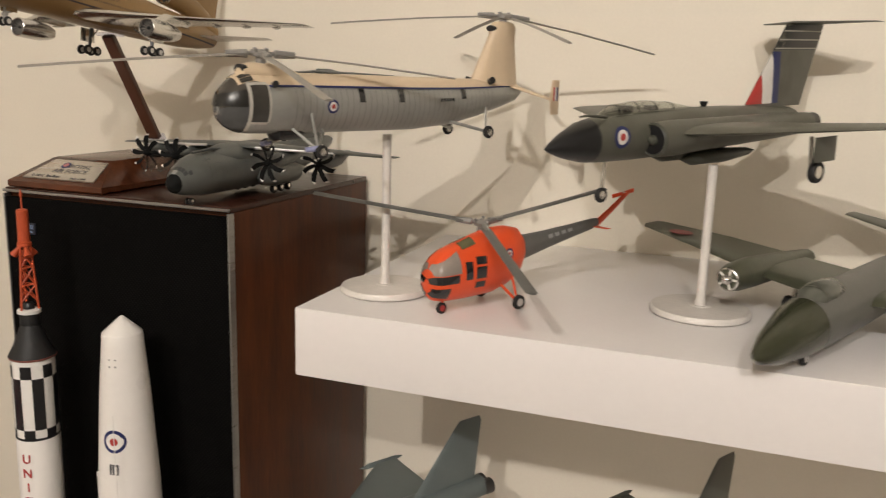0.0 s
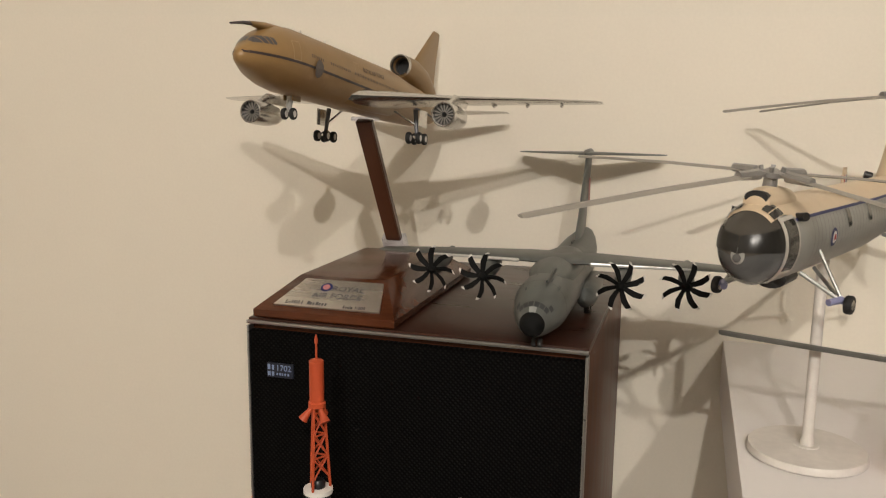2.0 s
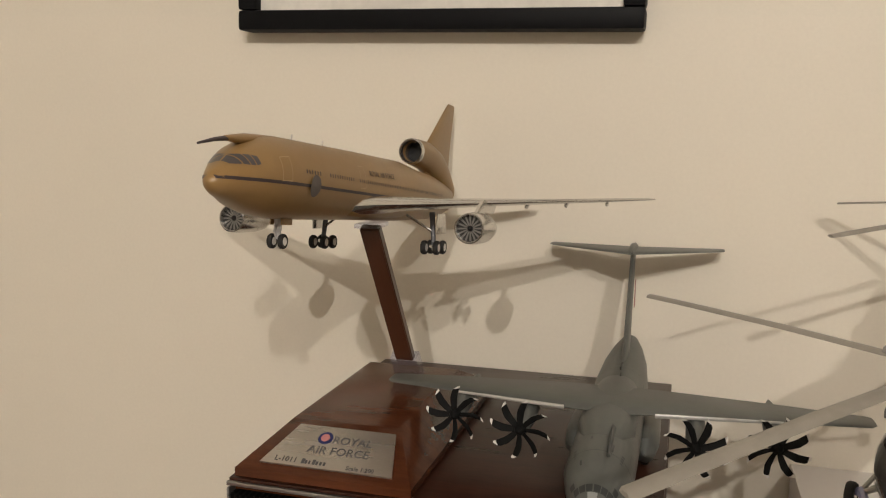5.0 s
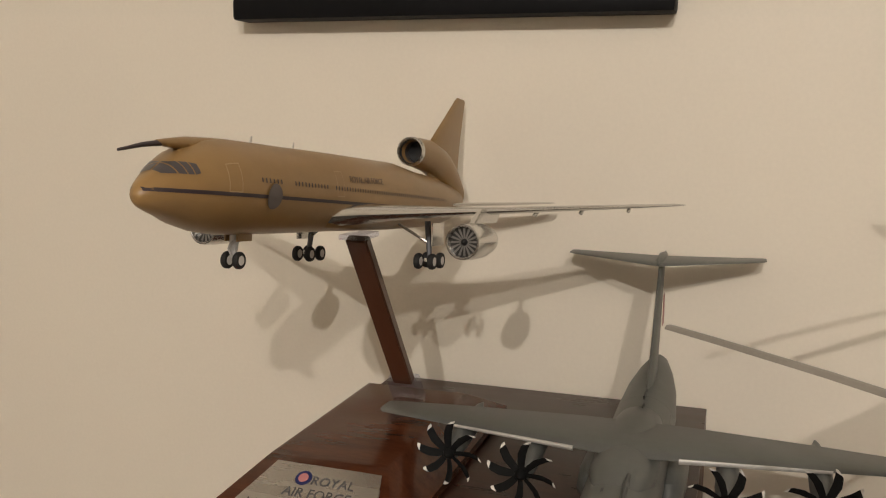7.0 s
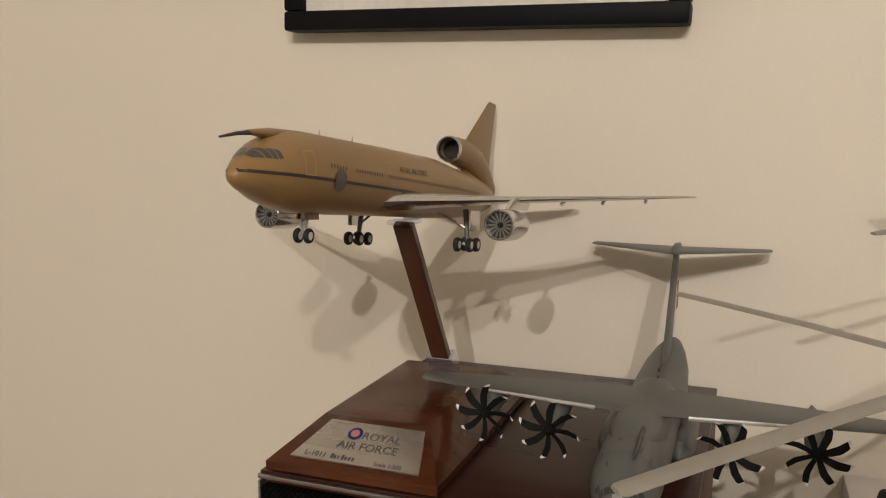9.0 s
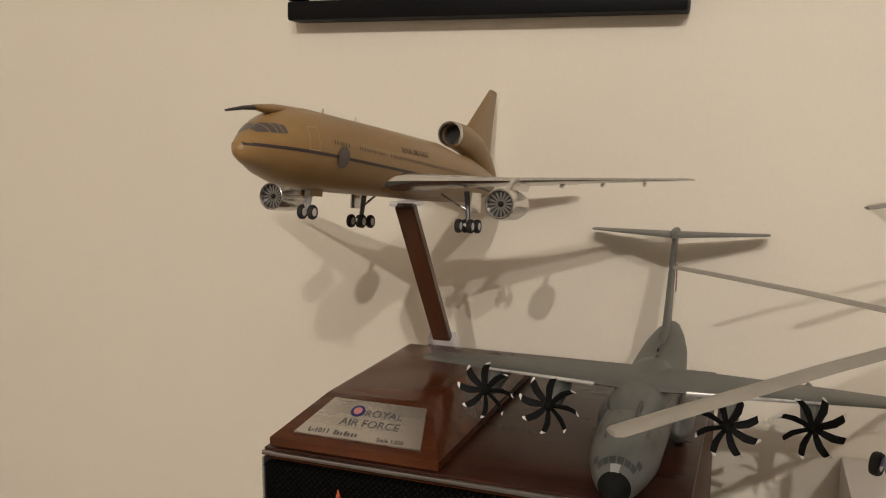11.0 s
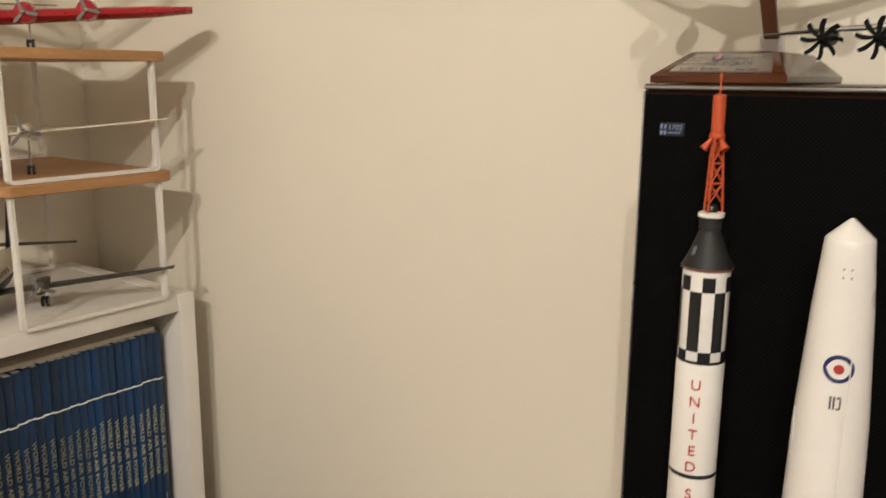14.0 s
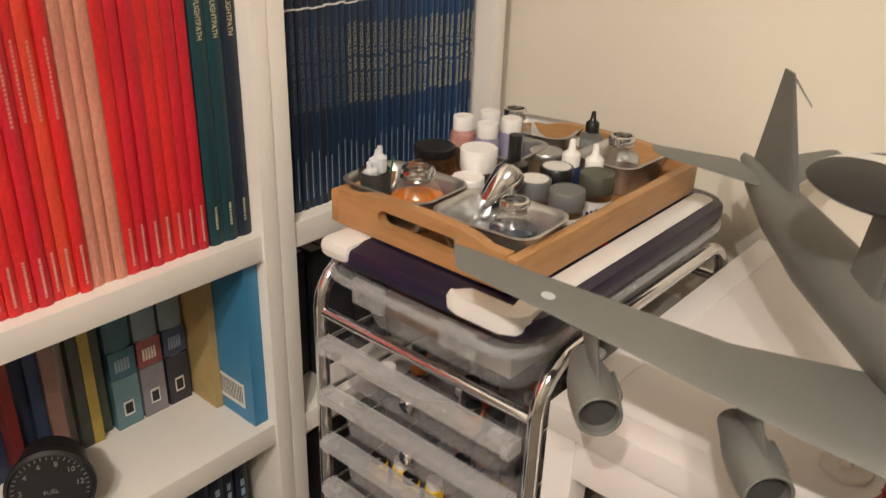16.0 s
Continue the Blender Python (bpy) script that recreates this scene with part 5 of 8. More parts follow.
# ---- small orange helicopter ----
orange = mat("dayglo_orange", (0.78, 0.085, 0.018), 0.42, vary=0.03)
boom_grey = mat("boom_grey", (0.115, 0.112, 0.104), 0.45)
OY = -121.8
so = thing("model_helicopter", pose(-0.0480, 0.4860, 1.4045, 0, 0, OY), "bright orange rescue helicopter model with a grey tail boom", "model helicopter")
H = Hull([(0.0395, 0.0195, 0.0010, 0.0010), (0.0392, 0.0195, 0.0045, 0.0052), (0.0384, 0.0200, 0.0070, 0.0084), (0.0364, 0.0208, 0.0095, 0.0116), (0.0330, 0.0220, 0.0110, 0.0138), (0.0280, 0.0231, 0.0121, 0.0154), (0.0200, 0.0242, 0.0130, 0.0167), (0.0080, 0.0260, 0.0130, 0.0184), (-0.0060, 0.0281, 0.0122, 0.0199), (-0.0180, 0.0296, 0.0104, 0.0184), (-0.0270, 0.0310, 0.0084, 0.0150), (-0.0315, 0.0322, 0.0056, 0.0090)])
fus = part("cabin", H.skin(B(), 30), orange, so, "bright orange cabin")
# tan base colour paints the reflection on the upper windscreen
screen_reflection = mat("screen_reflection", (0.30, 0.255, 0.225), 0.10, coat=0.4)
olive = mat("roof_olive", (0.105, 0.100, 0.045), 0.25)
for s in (1, -1):
    part("windscreen", H.side(B(), 0.0386, 0.0238, (0.0246, 0.0258), (0.0300, 0.0378), s, 0.0003, 12, 8), screen_reflection, so, "upper windscreen with a pale reflection painted in").matrix_basis = pose(0.0003, 0, 0)
    part("windscreen", H.side(B(), 0.0394, 0.0252, (0.0196, 0.0204), (0.0240, 0.0251), s, 0.0003, 12, 6), dark_glass, so, "dark lower windscreen").matrix_basis = pose(0.0004, 0, 0)
    part("chin_window", H.side(B(), 0.0392, 0.0302, (0.0120, 0.0108), (0.0172, 0.0176), s, 0.0003, 10, 5), dark_glass, so, "dark chin window").matrix_basis = pose(0.0004, 0, 0)
    for x0, x1, z0, z1 in ((0.0212, 0.0162, 0.0215, 0.0318), (0.0136, 0.0058, 0.0298, 0.0342), (0.0136, 0.0058, 0.0214, 0.0284), (0.0136, 0.0058, 0.0158, 0.0196)):
        part("window", H.side(B(), x0, x1, z0, z1, s, 0.0003, 5, 5), dark_glass, so, "dark cabin window")
for a0, a1 in ((56, 84), (96, 124)):
    part("roof_panel", H.patch(B(), 0.0205, 0.0105, a0, a1, 0.0003, 5, 5), olive, so, "olive roof panel")
roundel(H, fus, -0.0130, 12, 0.0034)
bmt = Hull([(-0.030, 0.0325, 0.0060, 0.0082), (-0.050, 0.0355, 0.0048, 0.0062), (-0.075, 0.0392, 0.0037, 0.0046), (-0.096, 0.0424, 0.0028, 0.0036), (-0.101, 0.0432, 0.0020, 0.0026)])
part("tail_boom", bmt.skin(B(), 18), boom_grey, so, "dark grey tail boom")
for k in range(4):
    part("serial_bar", bmt.patch(B(), -0.052 - 0.006 * k, -0.056 - 0.006 * k, 14, 38, 0.0003, 2, 2), mat("serial_grey", (0.30, 0.30, 0.29), 0.5), so)
part("tail_fin", foil(B(), [((-0.093, 0, 0.0405), 0.0105, 0.0024), ((-0.113, 0, 0.0520), 0.0080, 0.0018), ((-0.127, 0, 0.0610), 0.0065, 0.0012)], (0, 1, 0)), orange, so, "orange tail fin")
part("tailplane", foil(B(), [((-0.097, -0.012, 0.0405), 0.0050, 0.0008), ((-0.095, 0, 0.0405), 0.0070, 0.0010), ((-0.097, 0.012, 0.0405), 0.0050, 0.0008)]), orange, so)
tr_ = part("tail_rotor", lathe(B(), [(0.0012, 0), (0.0010, 0.003)], 10, aim((-0.1300, -0.0008, 0.0602), (0, -1, 0))), silver, so)
for k in range(2):
    m = Matrix.Translation((-0.1300, -0.0032, 0.0602)) @ Matrix.Rotation(radians(8 + 180 * k), 4, "Y")
    part("tail_rotor_blade", prism(B(), [(0.001, -0.0010), (0.011, -0.0014), (0.011, 0.0014), (0.001, 0.0010)], -0.0003, 0.0003, m @ Matrix.Rotation(radians(90), 4, "X")), orange, tr_)
part("mast", lathe(B(), [(0.0050, 0.0420), (0.0034, 0.0450), (0.0016, 0.0480), (0.0014, 0.0510)], 14), orange, so)
rotor(so, Vector((0, 0, 0.0500)), 180, 0.111, 3, boom_grey, OY, width=0.0062, droop=-0.003, root=0.010, tilt=(-67, 9),)
gl = part("nose_gear", sweep(B(), [(0.0270, 0, 0.0110), (0.0285, 0, 0.0045)], 0.0009, 8), orange, so, "orange nose leg")
wheel("wheel", gl, (0.0285, 0, 0.0034), 0.0034, 0.0022, hub=red_dec)
for s in (1, -1):
    gl = part("main_gear", sweep(B(), [(-0.0100, s * 0.0070, 0.0145), (-0.0165, s * 0.0150, 0.0048)], 0.0009, 8), orange, so, "orange splayed leg")
    part("strut", sweep(B(), [(-0.0200, s * 0.0060, 0.0190), (-0.0168, s * 0.0152, 0.0060)], 0.0007, 8), orange, gl)
    wheel("wheel", gl, (-0.0165, s * 0.0172, 0.0044), 0.0044, 0.0028)

# ---- camouflaged delta-wing jet ----
camo = mat("camouflage", (0.108, 0.106, 0.088), 0.42, vary=0.06, scale=15, fine=60, second=(0.050, 0.050, 0.030))
camo_g = mat("dark_camouflage", (0.072, 0.074, 0.062), 0.42, vary=0.05, scale=16, fine=60, second=(0.050, 0.052, 0.036))
jv = thing("model_jet", pose(-0.0020, 0.4400, 1.5063, 0, 2.5, -122), "camouflaged delta-wing jet fighter model on a white pole", "model aircraft")
H = Hull([(0, -0.002, 0.0003, 0.0003), (-0.003, -0.0018, 0.0022, 0.0022), (-0.012, -0.0010, 0.0062, 0.0062), (-0.024, 0, 0.0098, 0.0102), (-0.036, 0.0006, 0.0114, 0.0122), (-0.06, 0.0012, 0.0124, 0.0135), (-0.10, 0.0012, 0.0150, 0.0135), (-0.150, 0.0015, 0.0150, 0.0125), (-0.200, 0.0020, 0.0130, 0.0100), (-0.222, 0.0022, 0.0118, 0.0085)])
fus = part("fuselage", H.skin(B(), 32), camo, jv, "grey and green camouflaged fuselage")
part("radome", Hull([(0.0004, -0.002, 0.0003, 0.0003), (-0.003, -0.0018, 0.0025, 0.0025), (-0.012, -0.0010, 0.0065, 0.0065), (-0.024, 0, 0.0101, 0.0105), (-0.0305, 0.0003, 0.0110, 0.0116)]).skin(B(), 28), black_plastic, fus, "pointed black radome")
cn = part("canopy", Hull([(-0.038, 0.0122, 0.0020, 0.0010), (-0.050, 0.0135, 0.0060, 0.0050), (-0.072, 0.0140, 0.0064, 0.0060), (-0.096, 0.0138, 0.0056, 0.0046), (-0.122, 0.0132, 0.0020, 0.0012)]).skin(B(), 20), clear("canopy_clear", (0.72, 0.74, 0.70), 0.04, 1.5, 0.08, False), jv, "clear two-seat canopy")
bm = B()
for x in (-0.050, -0.0645, -0.080, -0.0955):
    hh = Hull([(-0.038, 0.0122, 0.0020, 0.0010), (-0.050, 0.0135, 0.0060, 0.0050), (-0.072, 0.0140, 0.0064, 0.0060), (-0.096, 0.0138, 0.0056, 0.0046), (-0.122, 0.0132, 0.0020, 0.0012)])
    hh.patch(bm, x, x - 0.0012, 5, 175, 0.0003, 1, 14)
part("canopy_frame", bm, camo, cn)
bm = B()
box(bm, (-0.0640, -0.003, 0.0110), (-0.0585, 0.003, 0.0176), 0.0006)
box(bm, (-0.0845, -0.003, 0.0110), (-0.0790, 0.003, 0.0170), 0.0006)
part("ejector_seat", bm, black_plastic, cn)
part("probe", sweep(B(), [(-0.036, 0.0080, 0.0130), (-0.015, 0.0150, 0.0150), (-0.006, 0.0175, 0.0150)], [0.0009, 0.0007, 0.0004], 8), camo_g, jv, "thin refuelling probe")
for s in (1, -1):
    nc = part("air_intake", Hull([(-0.0680, -0.0006, 0.0092, 0.0094), (-0.082, -0.0004, 0.0098, 0.0100), (-0.11, 0, 0.0095, 0.0092), (-0.180, 0.0006, 0.0088, 0.0080), (-0.224, 0.0010, 0.0070, 0.0064)]).skin(B(), 24), camo, jv, "camouflaged intake trunk")
    nc.matrix_basis = pose(0, s * 0.0145, 0)
    part("intake_lip", lathe(B(), [(0.0074, -0.004), (0.0077, 0.0004), (0.0082, 0.0010), (0.0091, 0.0002), (0.0094, -0.001)], 24, aim((-0.0678, 0, -0.0006), (1, 0, 0)), caps=False), camo_g, nc)
    part("intake_throat", lathe(B(), [(0.0077, 0), (0.0077, 0.0003)], 20, aim((-0.0676, 0, -0.0006), (1, 0, 0))), black_plastic, nc, "black intake opening")
    part("bullet", lathe(B(), [(0.0030, 0), (0.0020, 0.0022), (0, 0.0030)], 14, aim((-0.0673, 0, -0.0006), (1, 0, 0))), camo_g, nc)
    part("jet_pipe", lathe(B(), [(0.0056, 0), (0.0060, -0.012), (0.0052, -0.012), (0.0050, -0.004)], 20, aim((-0.220, 0, 0.0010), (1, 0, 0)), caps=False), mat("burnt_metal", (0.10, 0.095, 0.09), 0.4, metal=0.7), nc)
    part("wing", foil(B(), [((-0.078, s * 0.018, 0.0020), 0.1160, 0.0090), ((-0.107, s * 0.060, 0.0042), 0.0910, 0.0060), ((-0.138, s * 0.112, 0.0076), 0.0560, 0.0026), ((-0.146, s * 0.1150, 0.0078), 0.045, 0.0010)]), camo, jv, "broad delta wing")
    part("tailplane", foil(B(), [((-0.218, 0.0, 0.0640), 0.046, 0.0030), ((-0.250, s * 0.038, 0.0645), 0.0170, 0.0010)]), camo_g, jv, "delta tailplane on top of the fin")
    g = part("main_gear", sweep(B(), [(-0.134, s * 0.068, 0.0010), (-0.134, s * 0.069, -0.0160)], 0.0012, 8), silver, jv, "silver leg")
    part("gear_door", box(B(), (-0.146, s * 0.0755 - 0.0003, -0.0120), (-0.124, s * 0.0755 + 0.0003, 0.0015), 0.0002), camo_g, g)
    wheel("wheel", g, (-0.134, s * 0.0720, -0.0178), 0.0062, 0.0036)
    part("drop_tank", Hull([(-0.098, -0.0140, 0.0004, 0.0004), (-0.108, -0.0142, 0.0048, 0.0038), (-0.138, -0.0142, 0.0058, 0.0044), (-0.164, -0.0140, 0.0030, 0.0024), (-0.172, -0.0138, 0.0004, 0.0004)]).skin(B(), 18), camo_g, jv, "belly tank").matrix_basis = pose(0, s * 0.0105, 0)
fin = part("fin", foil(B(), [((-0.1735, 0, 0.0110), 0.066, 0.0048), ((-0.2039, 0, 0.0480), 0.051, 0.0034), ((-0.2170, 0, 0.0640), 0.045, 0.0026)], (0, 1, 0)), camo, jv, "broad swept fin")
def fin_paint(x0, x1, z0, z1, side, lift, n=8):
    """A painted area lying on the fin between two stations and two heights, cut off at the leading edge."""
    bm, g = B(), []
    for i in range(n + 1):
        row = []
        for k in range(n + 1):
            z = z0 + (z1 - z0) * k / n
            f = (z - 0.011) / 0.053
            le, chord, thick = -0.1735 - 0.0435 * f, 0.066 - 0.021 * f, 0.0048 - 0.0022 * f
            x = max(min(x0 + (x1 - x0) * i / n, le), le - chord)
            u = (le - x) / chord
            curve = [p for p in SECTION if p[1] > 0] if side > 0 else [(0, 0)] + [(1, 0.05), (0.8, 0.3), (0.5, 0.55), (0.2, 0.6), (0.05, 0.35)][::-1]
            curve = [(0, 0)] + [p for p in curve if p[0] > 0]
            h = 0.0
            for a, b in zip(curve, curve[1:]):
                if a[0] <= u <= b[0]:
                    h = a[1] + (b[1] - a[1]) * (u - a[0]) / (b[0] - a[0])
            row.append(bm.verts.new((x, side * (h * thick / 2 + lift), z)))
        g.append(row)
    for i in range(n):
        for k in range(n):
            q = (g[i][k], g[i + 1][k], g[i + 1][k + 1], g[i][k + 1])
            bm.faces.new(q if side > 0 else q[::-1])
    bmesh.ops.remove_doubles(bm, verts=bm.verts[:], dist=0.00001)
    return bm


for s in (1, -1):
    for x0, x1, top, material in ((-0.1735, -0.1905, 0.0317, red_dec), (-0.1905, -0.2015, 0.0450, white_dec), (-0.2015, -0.2090, 0.0460, blue_dec)):
        part("fin_flash", fin_paint(x0, x1, 0.0135, top, s, 0.00025, 10), material, fin)
    part("fin_top", fin_paint(-0.2000, -0.2640, 0.0470, 0.0630, s, 0.0002), black_plastic, fin, "black fin top")
    for zz in (0.0475, 0.0530, 0.0585):
        part("fin_band", fin_paint(-0.2000, -0.2640, zz, zz + 0.0009, s, 0.00045), mat("band_pale", (0.34, 0.33, 0.29), 0.5), fin, "thin pale band")
roundel(H, fus, -0.0455, 6, 0.0060)
roundel(H, fus, -0.0455, 174, 0.0060)
gl = part("nose_gear", sweep(B(), [(-0.046, 0, -0.0120), (-0.044, 0, -0.0270)], 0.0010, 8), silver, jv, "silver nose leg")
wheel("wheel", gl, (-0.0435, 0, -0.0300), 0.0042, 0.0024)
part("aerial", sweep(B(), [(-0.132, 0, 0.0130), (-0.132, 0, 0.0172)], [0.0012, 0.0026], 8), black_plastic, fus)

# ---- dark green twin-jet bomber standing on the shelf ----
cb = thing("model_bomber", pose(0.1130, 0.4240, 1.4235, 0, 2.0, -116) @ Matrix.Scale(1.10, 4), "dark green twin-jet bomber model standing on the shelf", "model aircraft")
green = mat("bomber_green", (0.068, 0.072, 0.045), 0.38, vary=0.05, scale=16, second=(0.052, 0.054, 0.036))
grey_dk = mat("bomber_grey", (0.105, 0.105, 0.095), 0.38, vary=0.06, scale=20)
H = Hull([(0.0135, -0.0045, 0.0004, 0.0004), (0.0105, -0.0043, 0.0032, 0.0032), (-0.002, -0.0034, 0.0074, 0.0076), (-0.022, -0.0012, 0.0112, 0.0118), (-0.042, 0, 0.0130, 0.0135), (-0.08, 0, 0.0134, 0.0136), (-0.14, 0.0005, 0.0130, 0.0130), (-0.19, 0.003, 0.0098, 0.0096), (-0.230, 0.0065, 0.0055, 0.0058), (-0.250, 0.0085, 0.0020, 0.0024)])
fus = part("fuselage", H.skin(B(), 32), grey_dk, cb, "grey-green fuselage")
part("nose_cone", Hull([(0.0140, -0.0045, 0.0004, 0.0004), (0.0105, -0.0043, 0.0035, 0.0035), (-0.002, -0.0034, 0.0077, 0.0079), (-0.022, -0.0012, 0.0115, 0.0121), (-0.031, -0.0005, 0.0124, 0.0130)]).skin(B(), 28), mat("bomber_nose", (0.040, 0.042, 0.024), 0.22, vary=0.05, scale=16), fus, "glossy dark green nose")
cn = part("canopy", Hull([(-0.030, 0.0090, 0.0030, 0.0010), (-0.037, 0.0108, 0.0072, 0.0052), (-0.048, 0.0113, 0.0078, 0.0064), (-0.060, 0.0114, 0.0066, 0.0052), (-0.070, 0.0110, 0.0020, 0.0020)]).skin(B(), 20), mat("bomber_canopy", (0.110, 0.112, 0.095), 0.16), cb, "smoky grey bubble canopy")
bm = B()
hh = Hull([(-0.030, 0.0090, 0.0030, 0.0010), (-0.037, 0.0108, 0.0072, 0.0052), (-0.048, 0.0113, 0.0078, 0.0064), (-0.060, 0.0114, 0.0066, 0.0052), (-0.070, 0.0110, 0.0020, 0.0020)])
for x in (-0.0385, -0.0580):
    hh.patch(bm, x, x - 0.0010, 0, 180, 0.0003, 1, 16)
part("canopy_frame", bm, green, cn)
for s in (1, -1):
    w = part("wing", foil(B(), [((-0.075, s * 0.010, 0.0020), 0.0640, 0.0078), ((-0.082, s * 0.040, 0.0040), 0.0600, 0.0068), ((-0.104, s * 0.095, 0.0085), 0.0420, 0.0040), ((-0.124, s * 0.142, 0.0110), 0.0230, 0.0018), ((-0.130, s * 0.1455, 0.0112), 0.0150, 0.0008)]), green, cb, "broad dark green wing")
    part("wing_mark", lathe(B(), [(0.0070, 0), (0.0070, 0.0002)], 24, Matrix.Translation((-0.1225, s * 0.1150, 0.0116)) @ Matrix.Rotation(radians(3 * s), 4, "X") @ Matrix.Rotation(radians(-3), 4, "Y")), mat("wing_red", (0.26, 0.04, 0.04), 0.5), w, "dull red wing disc")
    e = part("engine", Hull([(-0.062, 0.0052, 0.0063, 0.0063), (-0.068, 0.0054, 0.0076, 0.0076), (-0.085, 0.0050, 0.0084, 0.0082), (-0.130, 0.0022, 0.0076, 0.0068), (-0.158, 0.0012, 0.0052, 0.0048)]).skin(B(), 26), green, cb, "dark green engine nacelle")
    e.matrix_basis = pose(0, s * 0.0520, 0)
    part("intake_ring", lathe(B(), [(0.0050, 0.0), (0.0053, 0.0008), (0.0060, 0.0004), (0.0064, -0.0008)], 24, aim((-0.0618, 0, 0.0052), (1, 0, 0)), caps=False), silver, e, "bare metal intake ring")
    part("starter", lathe(B(), [(0.0030, 0), (0.0026, 0.002), (0.001, 0.0036), (0, 0.0038)], 14, aim((-0.0615, 0, 0.0052), (1, 0, 0))), silver, e, "silver starter bullet")
    for k in range(5):
        m = Matrix.Translation((-0.0616, 0, 0.0052)) @ Matrix.Rotation(radians(72 * k), 4, "X")
        part("vane", prism(B(), [(-0.0005, 0.0025), (0.0005, 0.0025), (0.0005, 0.0055), (-0.0005, 0.0055)], 0, 0.0006, m @ Matrix.Rotation(radians(90), 4, "Y") @ Matrix.Rotation(radians(0), 4, "Z")), white_dec, e)
    part("tailplane", foil(B(), [((-0.212, s * 0.003, 0.0085), 0.034, 0.0030), ((-0.222, s * 0.056, 0.0180), 0.016, 0.0014)]), green, cb, "dark green tailplane")
    gl = part("main_gear", sweep(B(), [(-0.100, s * 0.032, -0.0010), (-0.100, s * 0.034, -0.0110)], 0.0011, 8), silver, cb, "silver leg")
    wheel("wheel", gl, (-0.100, s * 0.0360, -0.0125), 0.0048, 0.0036)
    wheel("nose_wheel", cb, (-0.0300, s * 0.0026, -0.0148), 0.0030, 0.0024)
part("nose_leg", sweep(B(), [(-0.032, 0, -0.0100), (-0.030, 0, -0.0148)], 0.0010, 8), silver, cb)
part("fin", foil(B(), [((-0.196, 0, 0.0120), 0.046, 0.0034), ((-0.222, 0, 0.0560), 0.022, 0.0014)], (0, 1, 0)), green, cb, "dark green fin")

# ---- red, white and black rocket ----
orange_red = mat("tower_orange", (0.50, 0.075, 0.022), 0.5)
gloss_white = mat("gloss_white", (0.80, 0.77, 0.74), 0.3, vary=0.02)
gloss_black = mat("gloss_black", (0.010, 0.010, 0.012), 0.35)
RZ = 1.0965
rk = thing("model_rocket", pose(-0.3495, 0.4375, RZ, 0, 0, 0), "white and black checkered model rocket with an orange escape tower", "model rocket")
RR = 0.0142
part("body", lathe(B(), [(RR * 0.98, 0.004), (RR, 0.0045), (RR, 0.1908), (RR * 0.98, 0.1915)], 48), gloss_white, rk, "glossy white rocket body")
part("joint_ring", lathe(B(), [(RR * 1.005, 0.1182), (RR * 1.02, 0.1186), (RR * 1.02, 0.1204), (RR * 1.005, 0.1208)], 48, caps=False), gloss_black, rk, "black joint ring")
part("upper_body", lathe(B(), [(RR * 0.97, 0.1915), (RR * 0.975, 0.1919), (RR * 0.975, 0.2475), (RR * 0.96, 0.2482)], 48), gloss_white, rk, "white upper section")


def ring_patch(bm, r, a0, a1, z0, z1, n=4, r1=None):
    g = [[bm.verts.new((q * math.cos(radians(a0 + (a1 - a0) * i / n)), q * math.sin(radians(a0 + (a1 - a0) * i / n)), z)) for i in range(n + 1)] for q, z in ((r, z0), (r1 or r, z1))]
    for i in range(n):
        bm.faces.new((g[0][i], g[0][i + 1], g[1][i + 1], g[1][i]))
    return bm


for k in range(6):
    a = 60 * k - 110
    for z0, z1, off in ((0.1933, 0.1993, 30), (0.1993, 0.2358, 0.0), (0.2358, 0.2448, 30)):
        part("black_square", ring_patch(B(), RR * 0.975 + 0.0003, a + off, a + off + 30, z0, z1), gloss_black, rk)
part("black_band", lathe(B(), [(RR * 0.975 + 0.0002, 0.1915), (RR * 0.975 + 0.0004, 0.1918), (RR * 0.975 + 0.0004, 0.1931), (RR * 0.975 + 0.0002, 0.1933)], 48, caps=False), gloss_black, rk)
cap = part("capsule", lathe(B(), [(RR * 1.0, 0.2488), (RR * 1.06, 0.2494), (RR * 1.05, 0.2504), (RR * 0.80, 0.2570), (RR * 0.48, 0.2690), (RR * 0.40, 0.2708), (RR * 0.45, 0.2712), (RR * 0.45, 0.2785), (RR * 0.30, 0.2790)], 40), mat("capsule_black", (0.008, 0.008, 0.009), 0.6), rk, "matt black capsule")
part("rim", lathe(B(), [(RR * 1.0, 0.2480), (RR * 1.06, 0.2485), (RR * 1.08, 0.2494), (RR * 1.02, 0.2500)], 40, caps=False), mat("capsule_rim", (0.30, 0.10, 0.08), 0.4, metal=0.3), cap, "dull red and silver rim")
part("marking", ring_patch(B(), RR * 0.80 + 0.0004, -128, -112, 0.2570, 0.2620, 3, RR * 0.667 + 0.0004), mat("marking_grey", (0.14, 0.14, 0.14), 0.5), cap, "small grey marking")
part("collar", lathe(B(), [(RR * 0.46, 0.2786), (RR * 0.53, 0.2790), (RR * 0.53, 0.2812), (RR * 0.42, 0.2818)], 28), gloss_white, rk, "white collar")
part("antenna_can", lathe(B(), [(RR * 0.26, 0.2815), (RR * 0.26, 0.2845), (RR * 0.18, 0.2860)], 20), gloss_black, rk)
tw = part("escape_tower", lathe(B(), [(0.0034, 0.3245), (0.0044, 0.3250), (0.0044, 0.3272), (0.0034, 0.3280)], 20), orange_red, rk, "orange lattice escape tower")
